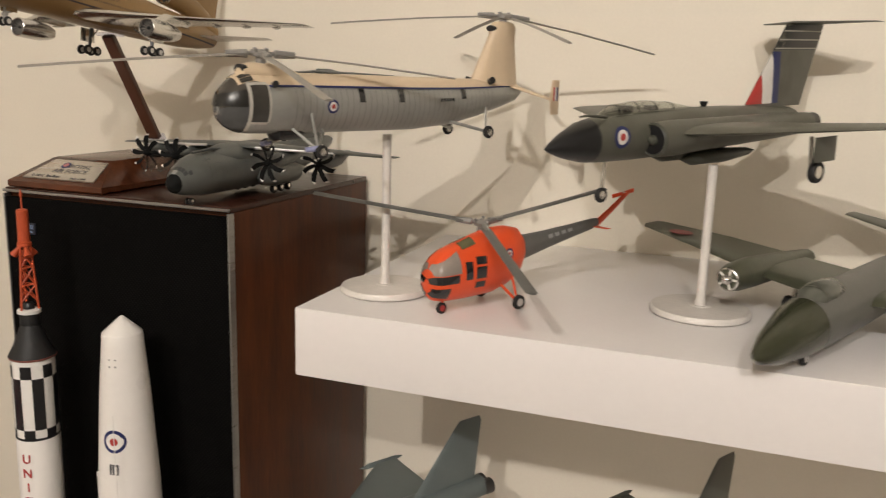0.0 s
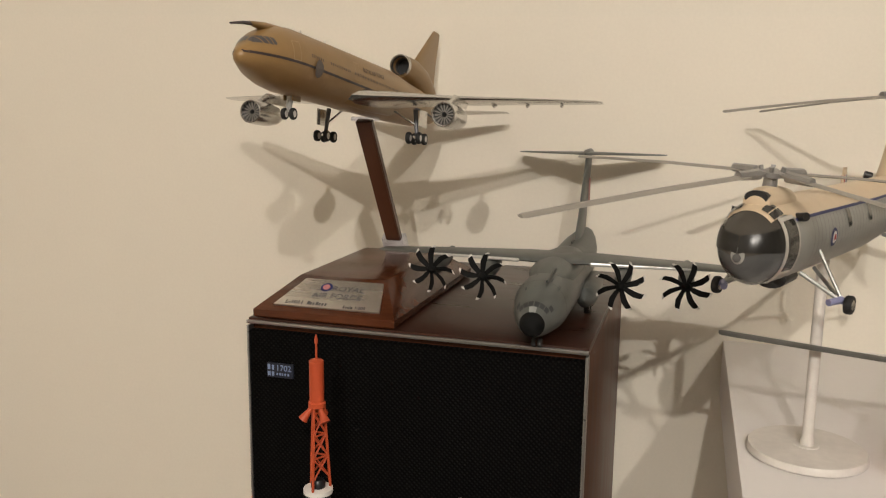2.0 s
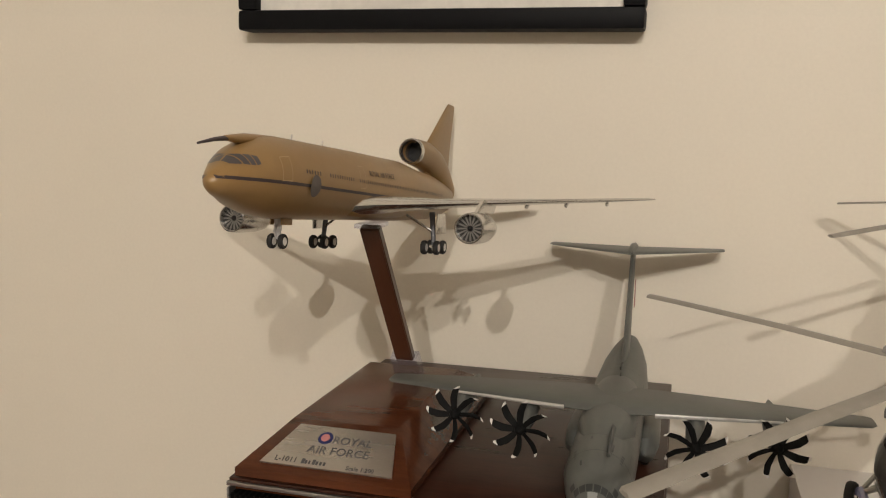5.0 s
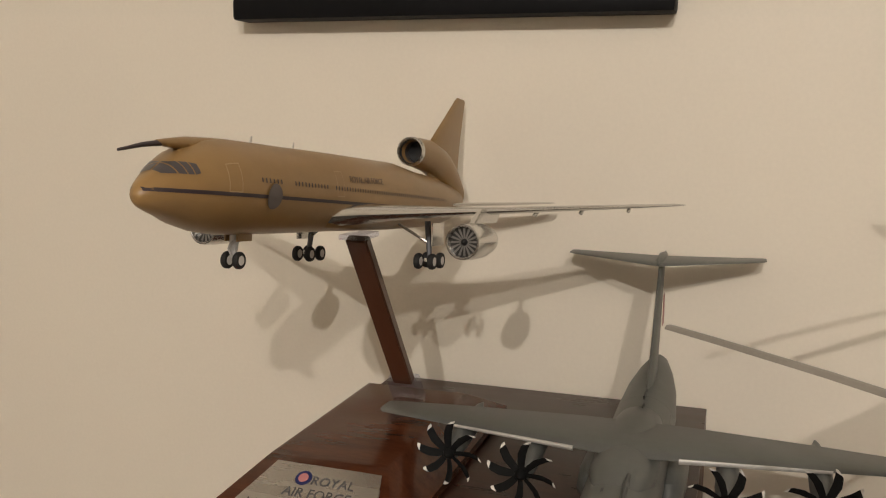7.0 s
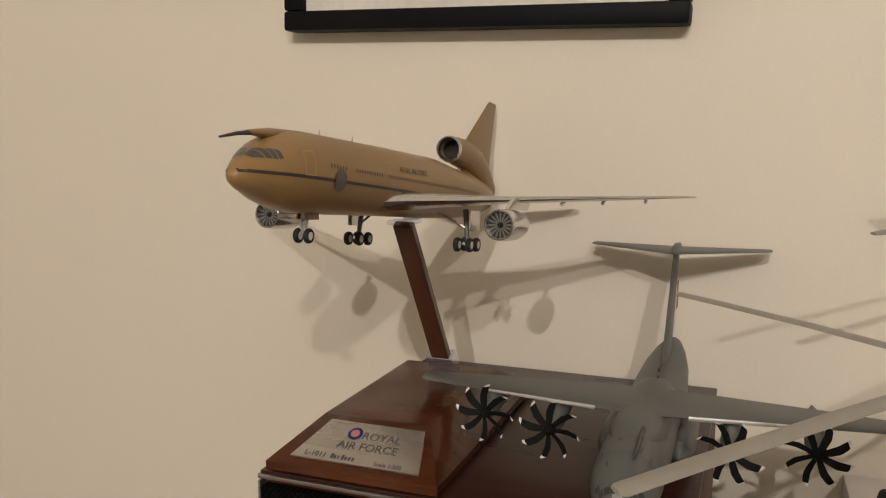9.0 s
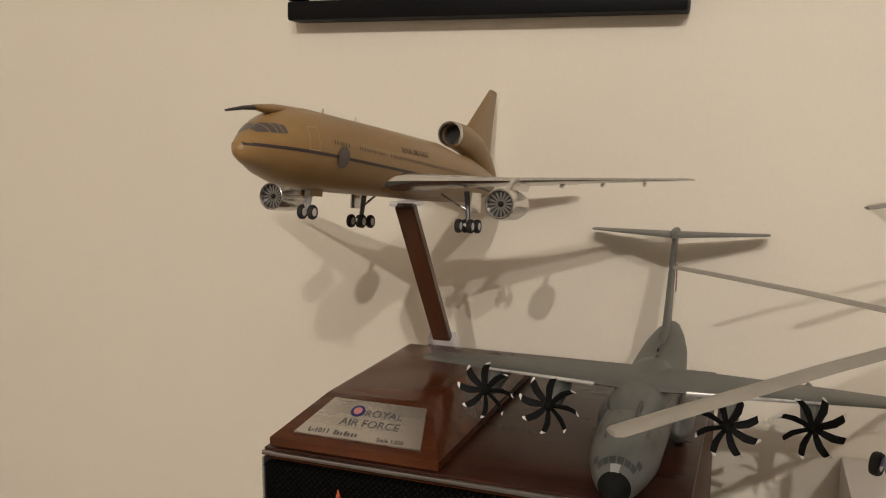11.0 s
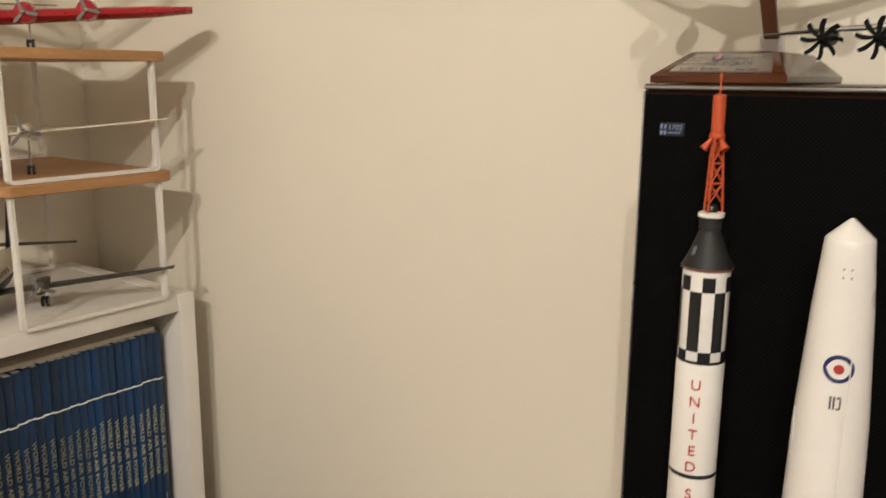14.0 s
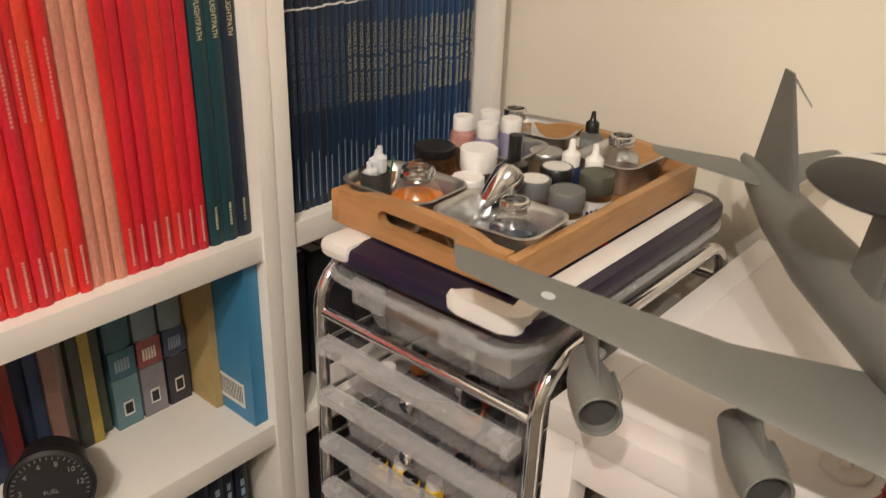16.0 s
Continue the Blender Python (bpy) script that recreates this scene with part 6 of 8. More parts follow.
P0 = [Vector((0.0062 * math.cos(radians(a)), 0.0062 * math.sin(radians(a)), 0.2815)) for a in (30, 150, 270)]
P1 = [Vector((0.0036 * math.cos(radians(a)), 0.0036 * math.sin(radians(a)), 0.3250)) for a in (30, 150, 270)]
for k in range(3):
    part("longeron", sweep(B(), [P0[k], P1[k]], 0.00075, 6), orange_red, tw)
    j = (k + 1) % 3
    for f in range(3):
        a0, b0 = P0[k].lerp(P1[k], 0.12 + f * 0.27), P0[j].lerp(P1[j], 0.12 + f * 0.27)
        a1, b1 = P0[k].lerp(P1[k], 0.12 + (f + 1) * 0.27), P0[j].lerp(P1[j], 0.12 + (f + 1) * 0.27)
        part("cross_brace", sweep(B(), [a0, b1], 0.0005, 5), orange_red, tw)
        part("cross_brace", sweep(B(), [b0, a1], 0.0005, 5), orange_red, tw)
        part("cross_brace", sweep(B(), [a1, b1], 0.0005, 5), orange_red, tw)
    a = radians(30 + 120 * k + 60)
    dd = Vector((math.cos(a), math.sin(a), 0))
    part("nozzle", lathe(B(), [(0.0026, 0), (0.0014, 0.0050), (0.0012, 0.0080)], 12, aim(dd * 0.0072 + Vector((0, 0, 0.3185)), -dd * 0.60 + Vector((0, 0, 0.80)))), orange_red, tw, "small flared nozzle")
part("rocket_motor", lathe(B(), [(0.0034, 0.3275), (0.0037, 0.3278), (0.0037, 0.3488), (0.0030, 0.3494), (0.0010, 0.3498)], 20), orange_red, tw, "orange motor tube")
part("spike", lathe(B(), [(0.0006, 0.3494), (0.0005, 0.3575), (0.0009, 0.3579), (0.0009, 0.3600), (0.0002, 0.3625)], 10), orange_red, tw, "thin spike")
for k in range(4):
    m = Matrix.Rotation(radians(90 * k + 35), 4, "Z")
    turn = Matrix.Rotation(radians(90), 4, "X")
    edge = [(RR * 0.9, 0.0), (0.0276, 0.0), (0.0276, 0.0125), (RR * 1.0, 0.0330)]
    fin = part("fin", prism(B(), edge, -0.0010, 0.0010, m @ turn), gloss_white, rk, "square-tipped fin, black on one face")
    part("black_face", prism(B(), edge, *((-0.0014, -0.0009) if k % 2 == 0 else (0.0009, 0.0014)), m @ turn), gloss_black, fin)
    if k % 2 == 0:
        part("black_square", ring_patch(B(), RR + 0.0004, 90 * k + 35, 90 * k + 125, 0.005, 0.0250, 10), gloss_black, rk)
    else:
        part("black_square", ring_patch(B(), RR + 0.0004, 90 * k + 38, 90 * k + 80, 0.0200, 0.0390, 5), gloss_black, rk)
    part("fin_pod", box(B(), (-0.0016, -0.0016, 0.0), (0.0016, 0.0016, 0.0100), 0.0003), gloss_white, rk).matrix_basis = m @ pose(0.0291, 0, 0)
txt_red = mat("letter_red", (0.48, 0.05, 0.045), 0.5)
for word, top, step in (("UNITED", 0.1757, 0.0105), ("STATES", 0.1052, 0.0102)):
    for k, ch in enumerate(word):
        lettering("letter", ch, 0.0092, pose(0, 0, 0, 0, 0, 12) @ pose(0, -RR - 0.0004, top - step * k, 90), txt_red, rk, 0.0003, "CENTER")
bm = B()
for k in range(3):
    box(bm, (-0.004 + 0.0028 * k, -RR - 0.0004, 0.0405), (-0.0022 + 0.0028 * k, -RR + 0.0004, 0.0450))
part("print_bars", bm, grey_print, rk)

# ---- white tapering missile ----
ms = thing("model_missile", pose(-0.2745, 0.4400, RZ, 0, 0, 12), "white tapering model missile with a roundel", "model rocket")
MP = [(0.0218, 0.0), (0.0220, 0.001), (0.0220, 0.020), (0.0214, 0.100), (0.0198, 0.170), (0.0160, 0.235), (0.0132, 0.2685), (0.0127, 0.2745), (0.0122, 0.2752), (0.0011, 0.2855), (0, 0.2857)]
part("body", lathe(B(), MP, 56), gloss_white, ms, "glossy white tapering missile body")


def taper(z):
    for (r0, z0), (r1, z1) in zip(MP, MP[1:]):
        if z0 <= z <= z1:
            return r0 + (r1 - r0) * (z - z0) / (z1 - z0)
    return 0.01


def taper_disc(r, xc, zc, off, n=26, sq=1.0):
    bm = B()
    c = bm.verts.new((xc, -math.sqrt(taper(zc) ** 2 - xc ** 2) - off, zc))
    vs = []
    for k in range(n):
        x, z = xc + r * math.cos(2 * math.pi * k / n), zc + r * sq * math.sin(2 * math.pi * k / n)
        vs.append(bm.verts.new((x, -math.sqrt(taper(z) ** 2 - x ** 2) - off, z)))
    for k in range(n):
        bm.faces.new((c, vs[k], vs[(k + 1) % n]))
    return bm


for q, material, o in ((0.0078, blue_dec, 0.0003), (0.0056, gloss_white, 0.0005), (0.0027, red_dec, 0.0007)):
    part("roundel", taper_disc(q, 0.0005, 0.2060, o), material, ms)
bm = B()
for x0, x1, z0, z1 in ((-0.0026, -0.0016, 0.1835, 0.1905), (-0.0008, 0.0002, 0.1835, 0.1905), (0.0010, 0.0030, 0.1835, 0.1843), (0.0010, 0.0030, 0.1897, 0.1905), (0.0024, 0.0032, 0.1843, 0.1897)):
    box(bm, (x0, -0.0195, z0), (x1, -0.0178, z1))
part("number_bars", bm, grey_print, ms)
for a in (-78, 95):
    part("cable_duct", Hull([(-0.228, 0, 0.0003, 0.0003), (-0.222, 0, 0.0014, 0.0012), (-0.04, 0, 0.0016, 0.0014), (-0.02, 0, 0.0004, 0.0003)]).skin(B(), 10), gloss_white, ms).matrix_basis = Matrix.Rotation(radians(a), 4, "Z") @ Matrix.Translation((0.0191, 0, 0)) @ Matrix.Rotation(radians(90), 4, "Y") @ Matrix.Rotation(radians(2.2), 4, "Y")
part("side_pod", Hull([(-0.178, 0, 0.0004, 0.0004), (-0.172, 0, 0.0026, 0.0030), (-0.160, 0, 0.0028, 0.0034), (-0.150, 0, 0.0005, 0.0006)]).skin(B(), 12), gloss_white, ms).matrix_basis = Matrix.Rotation(radians(200), 4, "Z") @ Matrix.Translation((0.0201, 0, 0)) @ Matrix.Rotation(radians(90), 4, "Y")
bm = B()
for x, z in ((-0.002, 0.2600), (0.002, 0.2600), (-0.002, 0.2555), (0.002, 0.2555)):
    lathe(bm, [(0.0006, 0), (0.0006, 0.0004)], 8, aim((x, -taper(z) + 0.0001, z), (0, -1, 0)))
part("port", bm, mat("port_grey", (0.3, 0.29, 0.28), 0.5), ms)

# ---- grey radar aircraft on the white table ----
awacs = mat("radar_plane_grey", (0.155, 0.158, 0.150), 0.48, vary=0.05, scale=18)
awacs_d = mat("dome_black", (0.016, 0.017, 0.016), 0.5)
S = 0.0156
F = Vector((0.6556, -0.7551, 0)).normalized()
ORIG = Vector((-0.6692, 0.5210, 0)) + F * 42.0 * S
ec = thing("model_radar_aircraft", pose(ORIG.x, ORIG.y, 0.884, 0, 0, math.degrees(math.atan2(F.y, F.x))), "grey four-engined radar aircraft model with a striped black dome", "model aircraft")
H = Hull([(S * x, S * z, S * a, S * b) for x, z, a, b in ((0, -0.4, 0.03, 0.03), (-0.4, -0.4, 0.6, 0.6), (-1.5, -0.2, 1.15, 1.2), (-3.5, 0, 1.65, 1.75), (-6, 0.05, 1.85, 2.05), (-12, 0.05, 1.92, 2.1), (-30, 0.05, 1.92, 2.1), (-36, 0.45, 1.68, 1.7), (-41, 0.95, 1.05, 1.15), (-44.5, 1.3, 0.3, 0.4))])
fus = part("fuselage", H.skin(B(), 32), awacs, ec, "grey airliner fuselage")
for a0, a1 in ((35, 58), (62, 88), (92, 118), (122, 145)):
    part("cockpit_window", H.patch(B(), -2.2 * S, -3.1 * S, a0, a1, 0.0003, 3, 3), dark_glass, fus)
part("fin", foil(B(), [((-34.2 * S, 0, 1.4 * S), 8.6 * S, 0.9 * S), ((-37.3 * S, 0, 6.4 * S), 4.0 * S, 0.40 * S), ((-38.9 * S, 0, 8.9 * S), 1.7 * S, 0.20 * S)], (0, 1, 0)), awacs, ec, "tall grey fin")
part("aerial", sweep(B(), [(-39.2 * S, 0, 8.8 * S), (-35.6 * S, 0, 7.7 * S)], [0.0012, 0.0005], 6), awacs, ec, "thin wire probe from the fin tip")
for s in (1, -1):
    part("tailplane", foil(B(), [((-38.0 * S, s * 0.9 * S, 1.5 * S), 5.6 * S, 0.5 * S), ((-42.6 * S, s * 6.6 * S, 1.9 * S), 2.6 * S, 0.2 * S), ((-43.2 * S, s * 6.9 * S, 1.95 * S), 1.7 * S, 0.12 * S)]), awacs, ec, "grey tailplane")
    w = part("wing", foil(B(), [((-9.8 * S, s * 1.2 * S, -1.2 * S), 10.4 * S, 1.1 * S), ((-14.5 * S, s * 8.0 * S, -0.3 * S), 6.7 * S, 0.62 * S), ((-19.6 * S, s * 15.0 * S, 0.85 * S), 4.7 * S, 0.40 * S), ((-24.2 * S, s * 21.4 * S, 1.85 * S), 3.0 * S, 0.2 * S), ((-24.6 * S, s * 21.6 * S, 1.88 * S), 2.4 * S, 0.12 * S)]), awacs, ec, "long grey swept wing")
    part("wing_mark", lathe(B(), [(0.0058, 0), (0.0058, 0.0024)], 20, Matrix.Translation((-22.6 * S, s * 17.0 * S, 1.22 * S)) @ Matrix.Rotation(radians(8 * s), 4, "X")), mat("pale_dot", (0.55, 0.57, 0.62), 0.4), w, "small pale disc")
    part("wing_tip_probe", sweep(B(), [(-25.4 * S, s * 21.55 * S, 1.88 * S), (-28.6 * S, s * 21.6 * S, 1.88 * S)], [0.0012, 0.0004], 6), awacs, w)
    for yy, xx, zz in ((8.5, -13.2, -2.7), (15.0, -17.2, -1.9)):
        r = 0.0182
        m = aim((xx * S, s * yy * S, zz * S), (1, 0, 0))
        e = part("engine", lathe(B(), [(r * 0.74, -0.5 * r), (r * 0.80, 0), (r * 0.86, 0.04 * r), (r * 0.93, 0), (r, -0.7 * r), (r * 1.02, -1.6 * r), (r * 0.92, -2.6 * r), (r * 0.74, -3.4 * r), (r * 0.55, -4.4 * r), (r * 0.30, -4.5 * r)], 32, m, caps=False), awacs, ec, "grey engine nacelle")
        part("intake", lathe(B(), [(r * 0.78, 0), (r * 0.78, 0.0003)], 28, aim((xx * S - 0.45 * r, s * yy * S, zz * S), (1, 0, 0))), mat("intake_dark", (0.05, 0.05, 0.05), 0.5), e, "dark engine intake")
        part("pylon", foil(B(), [((xx * S - 0.5 * r, s * yy * S, zz * S + 0.85 * r), 4.4 * r, 0.006), ((xx * S - 2.2 * r, s * yy * S, (-0.15 + (yy - 8.5) * 0.16) * S), 3.6 * r, 0.006)], (0, 1, 0)), awacs, e)
        part("side_fairing", Hull([(xx * S - 0.9 * r, zz * S, 0.0004, 0.002), (xx * S - 1.2 * r, zz * S + 0.1 * r, 0.0030, 0.0060), (xx * S - 2.6 * r, zz * S + 0.1 * r, 0.0030, 0.0060), (xx * S - 3.0 * r, zz * S, 0.0004, 0.002)]).skin(B(), 10), awacs, e).matrix_basis = pose(0, s * yy * S + r * 0.98, 0)
    part("dome_strut", foil(B(), [((-21.9 * S, s * 0.95 * S, 1.7 * S), 3.2 * S, 0.42 * S), ((-22.6 * S, s * 0.55 * S, 6.6 * S), 2.2 * S, 0.32 * S)], (0, 1, 0)), awacs, ec, "grey dome strut")
DC, DR, DT = Vector((-23.9 * S, 0, 7.1 * S)), 0.0712, 0.0155
dome = part("radar_dome", lathe(B(), [(DR * q, DT * h) for q, h in ((0.02, -1), (0.35, -0.95), (0.65, -0.72), (0.88, -0.36), (0.97, -0.12), (1.0, 0), (0.97, 0.12), (0.88, 0.36), (0.65, 0.72), (0.35, 0.95), (0.02, 1))], 56, Matrix.Translation(DC)), awacs_d, ec, "black lens-shaped radar dome")
bm = B()
prev = None
for k in range(41):
    u = -0.985 + 1.97 * k / 40
    row = []
    for v in (-0.155, -0.05, 0.05, 0.155):
        q = min(0.999, math.hypot(u, v))
        h = np.interp(q, [0, 0.35, 0.65, 0.88, 0.97, 1.0], [1.0, 0.95, 0.72, 0.36, 0.12, 0.0])
        row.append(bm.verts.new(DC + Vector((v * DR * 1.0, u * DR, h * DT + 0.0004))))
    if prev:
        for j in range(3):
            bm.faces.new((prev[j], prev[j + 1], row[j + 1], row[j]))
    prev = row
stripe = part("white_stripe", bm, white_dec, dome, "white stripe across the dome")
stripe.matrix_basis = Matrix.Translation(DC) @ Matrix.Rotation(radians(-61), 4, "Z") @ Matrix.Translation(-DC)
pole_stand(ORIG.x - F.x * 22.0 * S, ORIG.y - F.y * 22.0 * S, TZ + 0.0003, 0.8530, 0.022, 0.004)

# ---- grey jet and dark jet on the lower shelf ----
blue_grey = mat("jet_blue_grey", (0.135, 0.160, 0.160), 0.42, vary=0.04)


def shelf_jet(loc, yaw, paint, label, pitch=0.0):
    j = thing("model_jet", pose(*loc, 0, pitch, yaw), label, "model aircraft")
    h = Hull([(0, 0, 0.0003, 0.0003), (-0.015, 0, 0.0045, 0.0045), (-0.045, 0.001, 0.0085, 0.0095), (-0.09, 0.001, 0.0125, 0.0110), (-0.15, 0.001, 0.0125, 0.0105), (-0.200, 0.001, 0.0100, 0.0090), (-0.214, 0.001, 0.0088, 0.0080)])
    f = part("fuselage", h.skin(B(), 26), paint, j)
    part("fin", foil(B(), [((-0.145, 0, 0.0080), 0.062, 0.0044), ((-0.186, 0, 0.0560), 0.026, 0.0018), ((-0.190, 0, 0.0600), 0.020, 0.0010)], (0, 1, 0)), paint, j, "tall swept fin")
    for s in (1, -1):
        part("wing", foil(B(), [((-0.080, s * 0.010, 0.0060), 0.095, 0.0060), ((-0.165, s * 0.072, 0.0040), 0.020, 0.0016)]), paint, j)
        part("wing_tip_pod", Hull([(-0.150, 0.004, 0.0004, 0.0004), (-0.158, 0.004, 0.0022, 0.0022), (-0.185, 0.004, 0.0020, 0.0020), (-0.192, 0.004, 0.0004, 0.0004)]).skin(B(), 10), paint, j).matrix_basis = pose(0, s * 0.0725, 0)
        part("jet_pipe", lathe(B(), [(0.0058, 0), (0.0062, -0.008), (0.0052, -0.008), (0.0050, 0)], 18, aim((-0.212, s * 0.0045, 0.001), (1, 0, 0)), caps=False), mat("burnt_metal", (0.10, 0.095, 0.09), 0.4, metal=0.7), j)
        wheel("wheel", j, (-0.12, s * 0.018, -0.020), 0.005, 0.0034)
    part("canopy", Hull([(-0.028, 0.006, 0.001, 0.001), (-0.045, 0.009, 0.0052, 0.0055), (-0.075, 0.009, 0.003, 0.003)]).skin(B(), 16), dark_glass, j)
    return j


shelf_jet((-0.1830, 0.4150, 1.2265), -120, blue_grey, "blue-grey jet fighter model on the lower shelf", 0)
shelf_jet((0.0020, 0.4470, 1.2180), -120, camo_g, "dark jet model on the lower shelf", 0)
pole_stand(-0.133, 0.5016, 1.0965, 1.2180)
pole_stand(0.052, 0.5336, 1.0965, 1.2095)

# ---- dishes, jars and bottles on the tray ----
BEFORE = set(scene.objects)
FLOOR = GZ0 + 0.0062
steel = mat("stainless_steel", (0.50, 0.50, 0.50), 0.36, metal=0.9, vary=0.06, scale=50)


def dish(x, y, turn, w=0.052, d=0.037, h=0.05):
    t = thing("steel_dish", pose(x, y, FLOOR + 0.0002, 0, 0, turn), "small rectangular stainless steel dish on the tray", "dish", "steel dishes on the tray")
    bm = B()
    rows = [(0.010, 0.0, 0), (0.004, 0.002, 0), (-0.001, h * 0.5, 0), (-0.004, h - 0.003, 0), (-0.008, h - 0.001, 0), (-0.0085, h, 0), (-0.0065, h + 0.0008, 0), (-0.0035, h - 0.0005, 0), (0.0005, h - 0.006, 0), (0.003, h * 0.5, 0), (0.008, h * 0.32, 0), (0.012, h * 0.30, 0)]
    rings(bm, [[(px, py, z) for px, py in rounded(-w + q, -d + q, w - q, d - q, 0.018 - q * 0.5, 6)] for q, z, _ in rows])
    part("bowl", bm, steel, t, "polished steel bowl")
    return h * 0.30


LIFT = dish(-0.928, 0.257, 3)
dish(-0.806, 0.262, 4)
dish(-0.812, 0.533, 88, 0.048, 0.034)
dish(-0.942, 0.545, 12, 0.046, 0.034)
dish(-0.935, 0.442, 6, 0.046, 0.036)
UP = FLOOR + LIFT + 0.001


def glass_jar(x, y, z, h, r, tint, what):
    """An upturned round glass jar with a faceted foot, some colour left inside."""
    t = thing("glass_pot", pose(x, y, z), what, "glass jar", "upturned glass jars")
    part("bowl", lathe(B(), [(r, 0.0), (r * 1.02, 0.003), (r * 0.98, h * 0.30), (r * 0.80, h * 0.52), (r * 0.58, h * 0.66), (r * 0.50, h * 0.72), (r * 0.54, h * 0.78), (r * 0.58, h * 0.94), (r * 0.55, h), (r * 0.46, h), (r * 0.44, h * 0.9), (r * 0.1, h * 0.88)], 32), glass, t)
    part("foot_ring", lathe(B(), [(r * 0.585, h * 0.80), (r * 0.60, h * 0.82), (r * 0.60, h * 0.93), (r * 0.57, h * 0.985), (r * 0.45, h * 1.004), (r * 0.44, h * 0.97)], 12, caps=False), chrome, t, "faceted bright foot")
    part("metal_band", lathe(B(), [(r * 0.52, h * 0.73), (r * 0.60, h * 0.76), (r * 0.60, h * 0.80), (r * 0.53, h * 0.81)], 28, caps=False), chrome, t, "bright ring")
    if tint:
        part("residue", lathe(B(), [(r * 0.94, 0.0012), (r * 0.95, h * 0.20), (r * 0.93, h * 0.32), (r * 0.70, h * 0.36), (0.001, h * 0.36)], 28), tint, t, "coloured liquid residue")
    return t


amber = mat("amber_liquid", (0.80, 0.24, 0.012), 0.2, vary=0.15)
blue_liq = mat("blue_liquid", (0.03, 0.05, 0.09), 0.12, coat=0.5, vary=0.15)
grey_liq = mat("grey_film", (0.35, 0.35, 0.35), 0.3, vary=0.15)
glass_jar(-0.908, 0.255, UP, 0.062, 0.031, amber, "upturned glass jar with amber liquid in a steel dish")
glass_jar(-0.793, 0.266, UP, 0.056, 0.0255, blue_liq, "upturned glass jar with dark blue liquid in a steel dish")
glass_jar(-0.812, 0.523, UP + 0.006, 0.058, 0.026, None, "clear upturned glass jar in a steel dish")
glass_jar(-0.957, 0.512, UP, 0.068, 0.025, grey_liq, "clear upturned glass jar in a steel dish")

# pot of pipettes
pp = thing("pipette_pot", pose(-0.964, 0.249, UP), "smoky plastic pot holding white pipettes", "pot")
part("pot", lathe(B(), [(0.0150, 0), (0.0165, 0.001), (0.0185, 0.040), (0.0178, 0.040), (0.0160, 0.003), (0.001, 0.002)], 24), clear("smoky_plastic", (0.30, 0.29, 0.28), 0.1, 1.45, 0.12), pp, "smoky clear pot")
pip = mat("pipette_white", (0.66, 0.68, 0.72), 0.35)
for k, (dx, dy, hh) in enumerate(((-0.008, 0.000, 0.062), (0.000, 0.007, 0.066), (0.006, -0.006, 0.050))):
    b = part("pipette", lathe(B(), [(0.0026, 0.004), (0.0030, hh * 0.5), (0.0078, hh * 0.54), (0.0082, hh * 0.86), (0.0036, hh * 0.93), (0.0030, hh * 1.1)], 12, Matrix.Translation((dx, dy, 0)) @ pose(0, 0, 0, 4 * (k - 1), 6 * (1 - k), 0)), pip, pp, "ribbed white pipette")
part("brush_handle", sweep(B(), [(0.010, 0.004, 0.004), (0.017, 0.012, 0.062)], 0.0011, 6), mat("green_wood", (0.02, 0.12, 0.06), 0.4), pp, "thin green handle")


def bottle(x, y, z, r, h, cap_h, cap_r, body, cap, what, neck=0.8, label=None, name="paint_bottle", tip=False):
    t = thing(name, pose(x, y, z), what, "bottle" if "bottle" in name else "jar", "paints on the tray")
    bh = h - cap_h
    part("body", lathe(B(), [(r * 0.93, 0), (r, 0.0012), (r, bh * 0.82), (r * 0.93, bh * 0.93), (r * neck, bh), (r * neck, bh + 0.001)], 26), body, t)
    if tip:
        part("cap", lathe(B(), [(cap_r, bh), (cap_r, bh + cap_h * 0.42), (cap_r * 0.92, bh + cap_h * 0.46), (cap_r * 0.42, bh + cap_h * 0.60), (cap_r * 0.30, bh + cap_h * 0.97), (cap_r * 0.18, h)], 22), cap, t, "pointed cap")
    else:
        n = 30
        bm = B()
        rows = []
        for rr, zz in ((cap_r * 0.99, bh), (cap_r, bh + 0.0006), (cap_r, h - 0.0014), (cap_r * 0.95, h), (cap_r * 0.82, h), (cap_r * 0.80, h - 0.0006)):
            rows.append([(rr * (1 - 0.022 * (k % 2)) * math.cos(2 * math.pi * k / n), rr * (1 - 0.022 * (k % 2)) * math.sin(2 * math.pi * k / n), zz) for k in range(n)])
        rings(bm, rows)
        part("cap", bm, cap, t, "ribbed screw cap")
    if label:
        bm = B()
        m = 18
        g = [[bm.verts.new(((r + 0.0003) * math.cos(radians(-150 + 180 * k / m)), (r + 0.0003) * math.sin(radians(-150 + 180 * k / m)), zz)) for k in range(m + 1)] for zz in (bh * 0.10, bh * 0.74)]
        for k in range(m):
            bm.faces.new((g[0][k], g[0][k + 1], g[1][k + 1], g[1][k]))
        lb = part("label", bm, label, t, "printed paper label")
        bm = B()
        for k in range(5):
            a = radians(-80 + 14 * k)
            box(bm, (-0.0004, -0.0015, bh * 0.2), (0.0003, 0.0015, bh * (0.34 + 0.08 * (k % 3))))
            for v in bm.verts[-8:]:
                v.co = Matrix.Rotation(a, 3, "Z") @ Vector((v.co.x + r + 0.0006, v.co.y, v.co.z))
        part("print_bars", bm, blue_dec, lb)
    return t


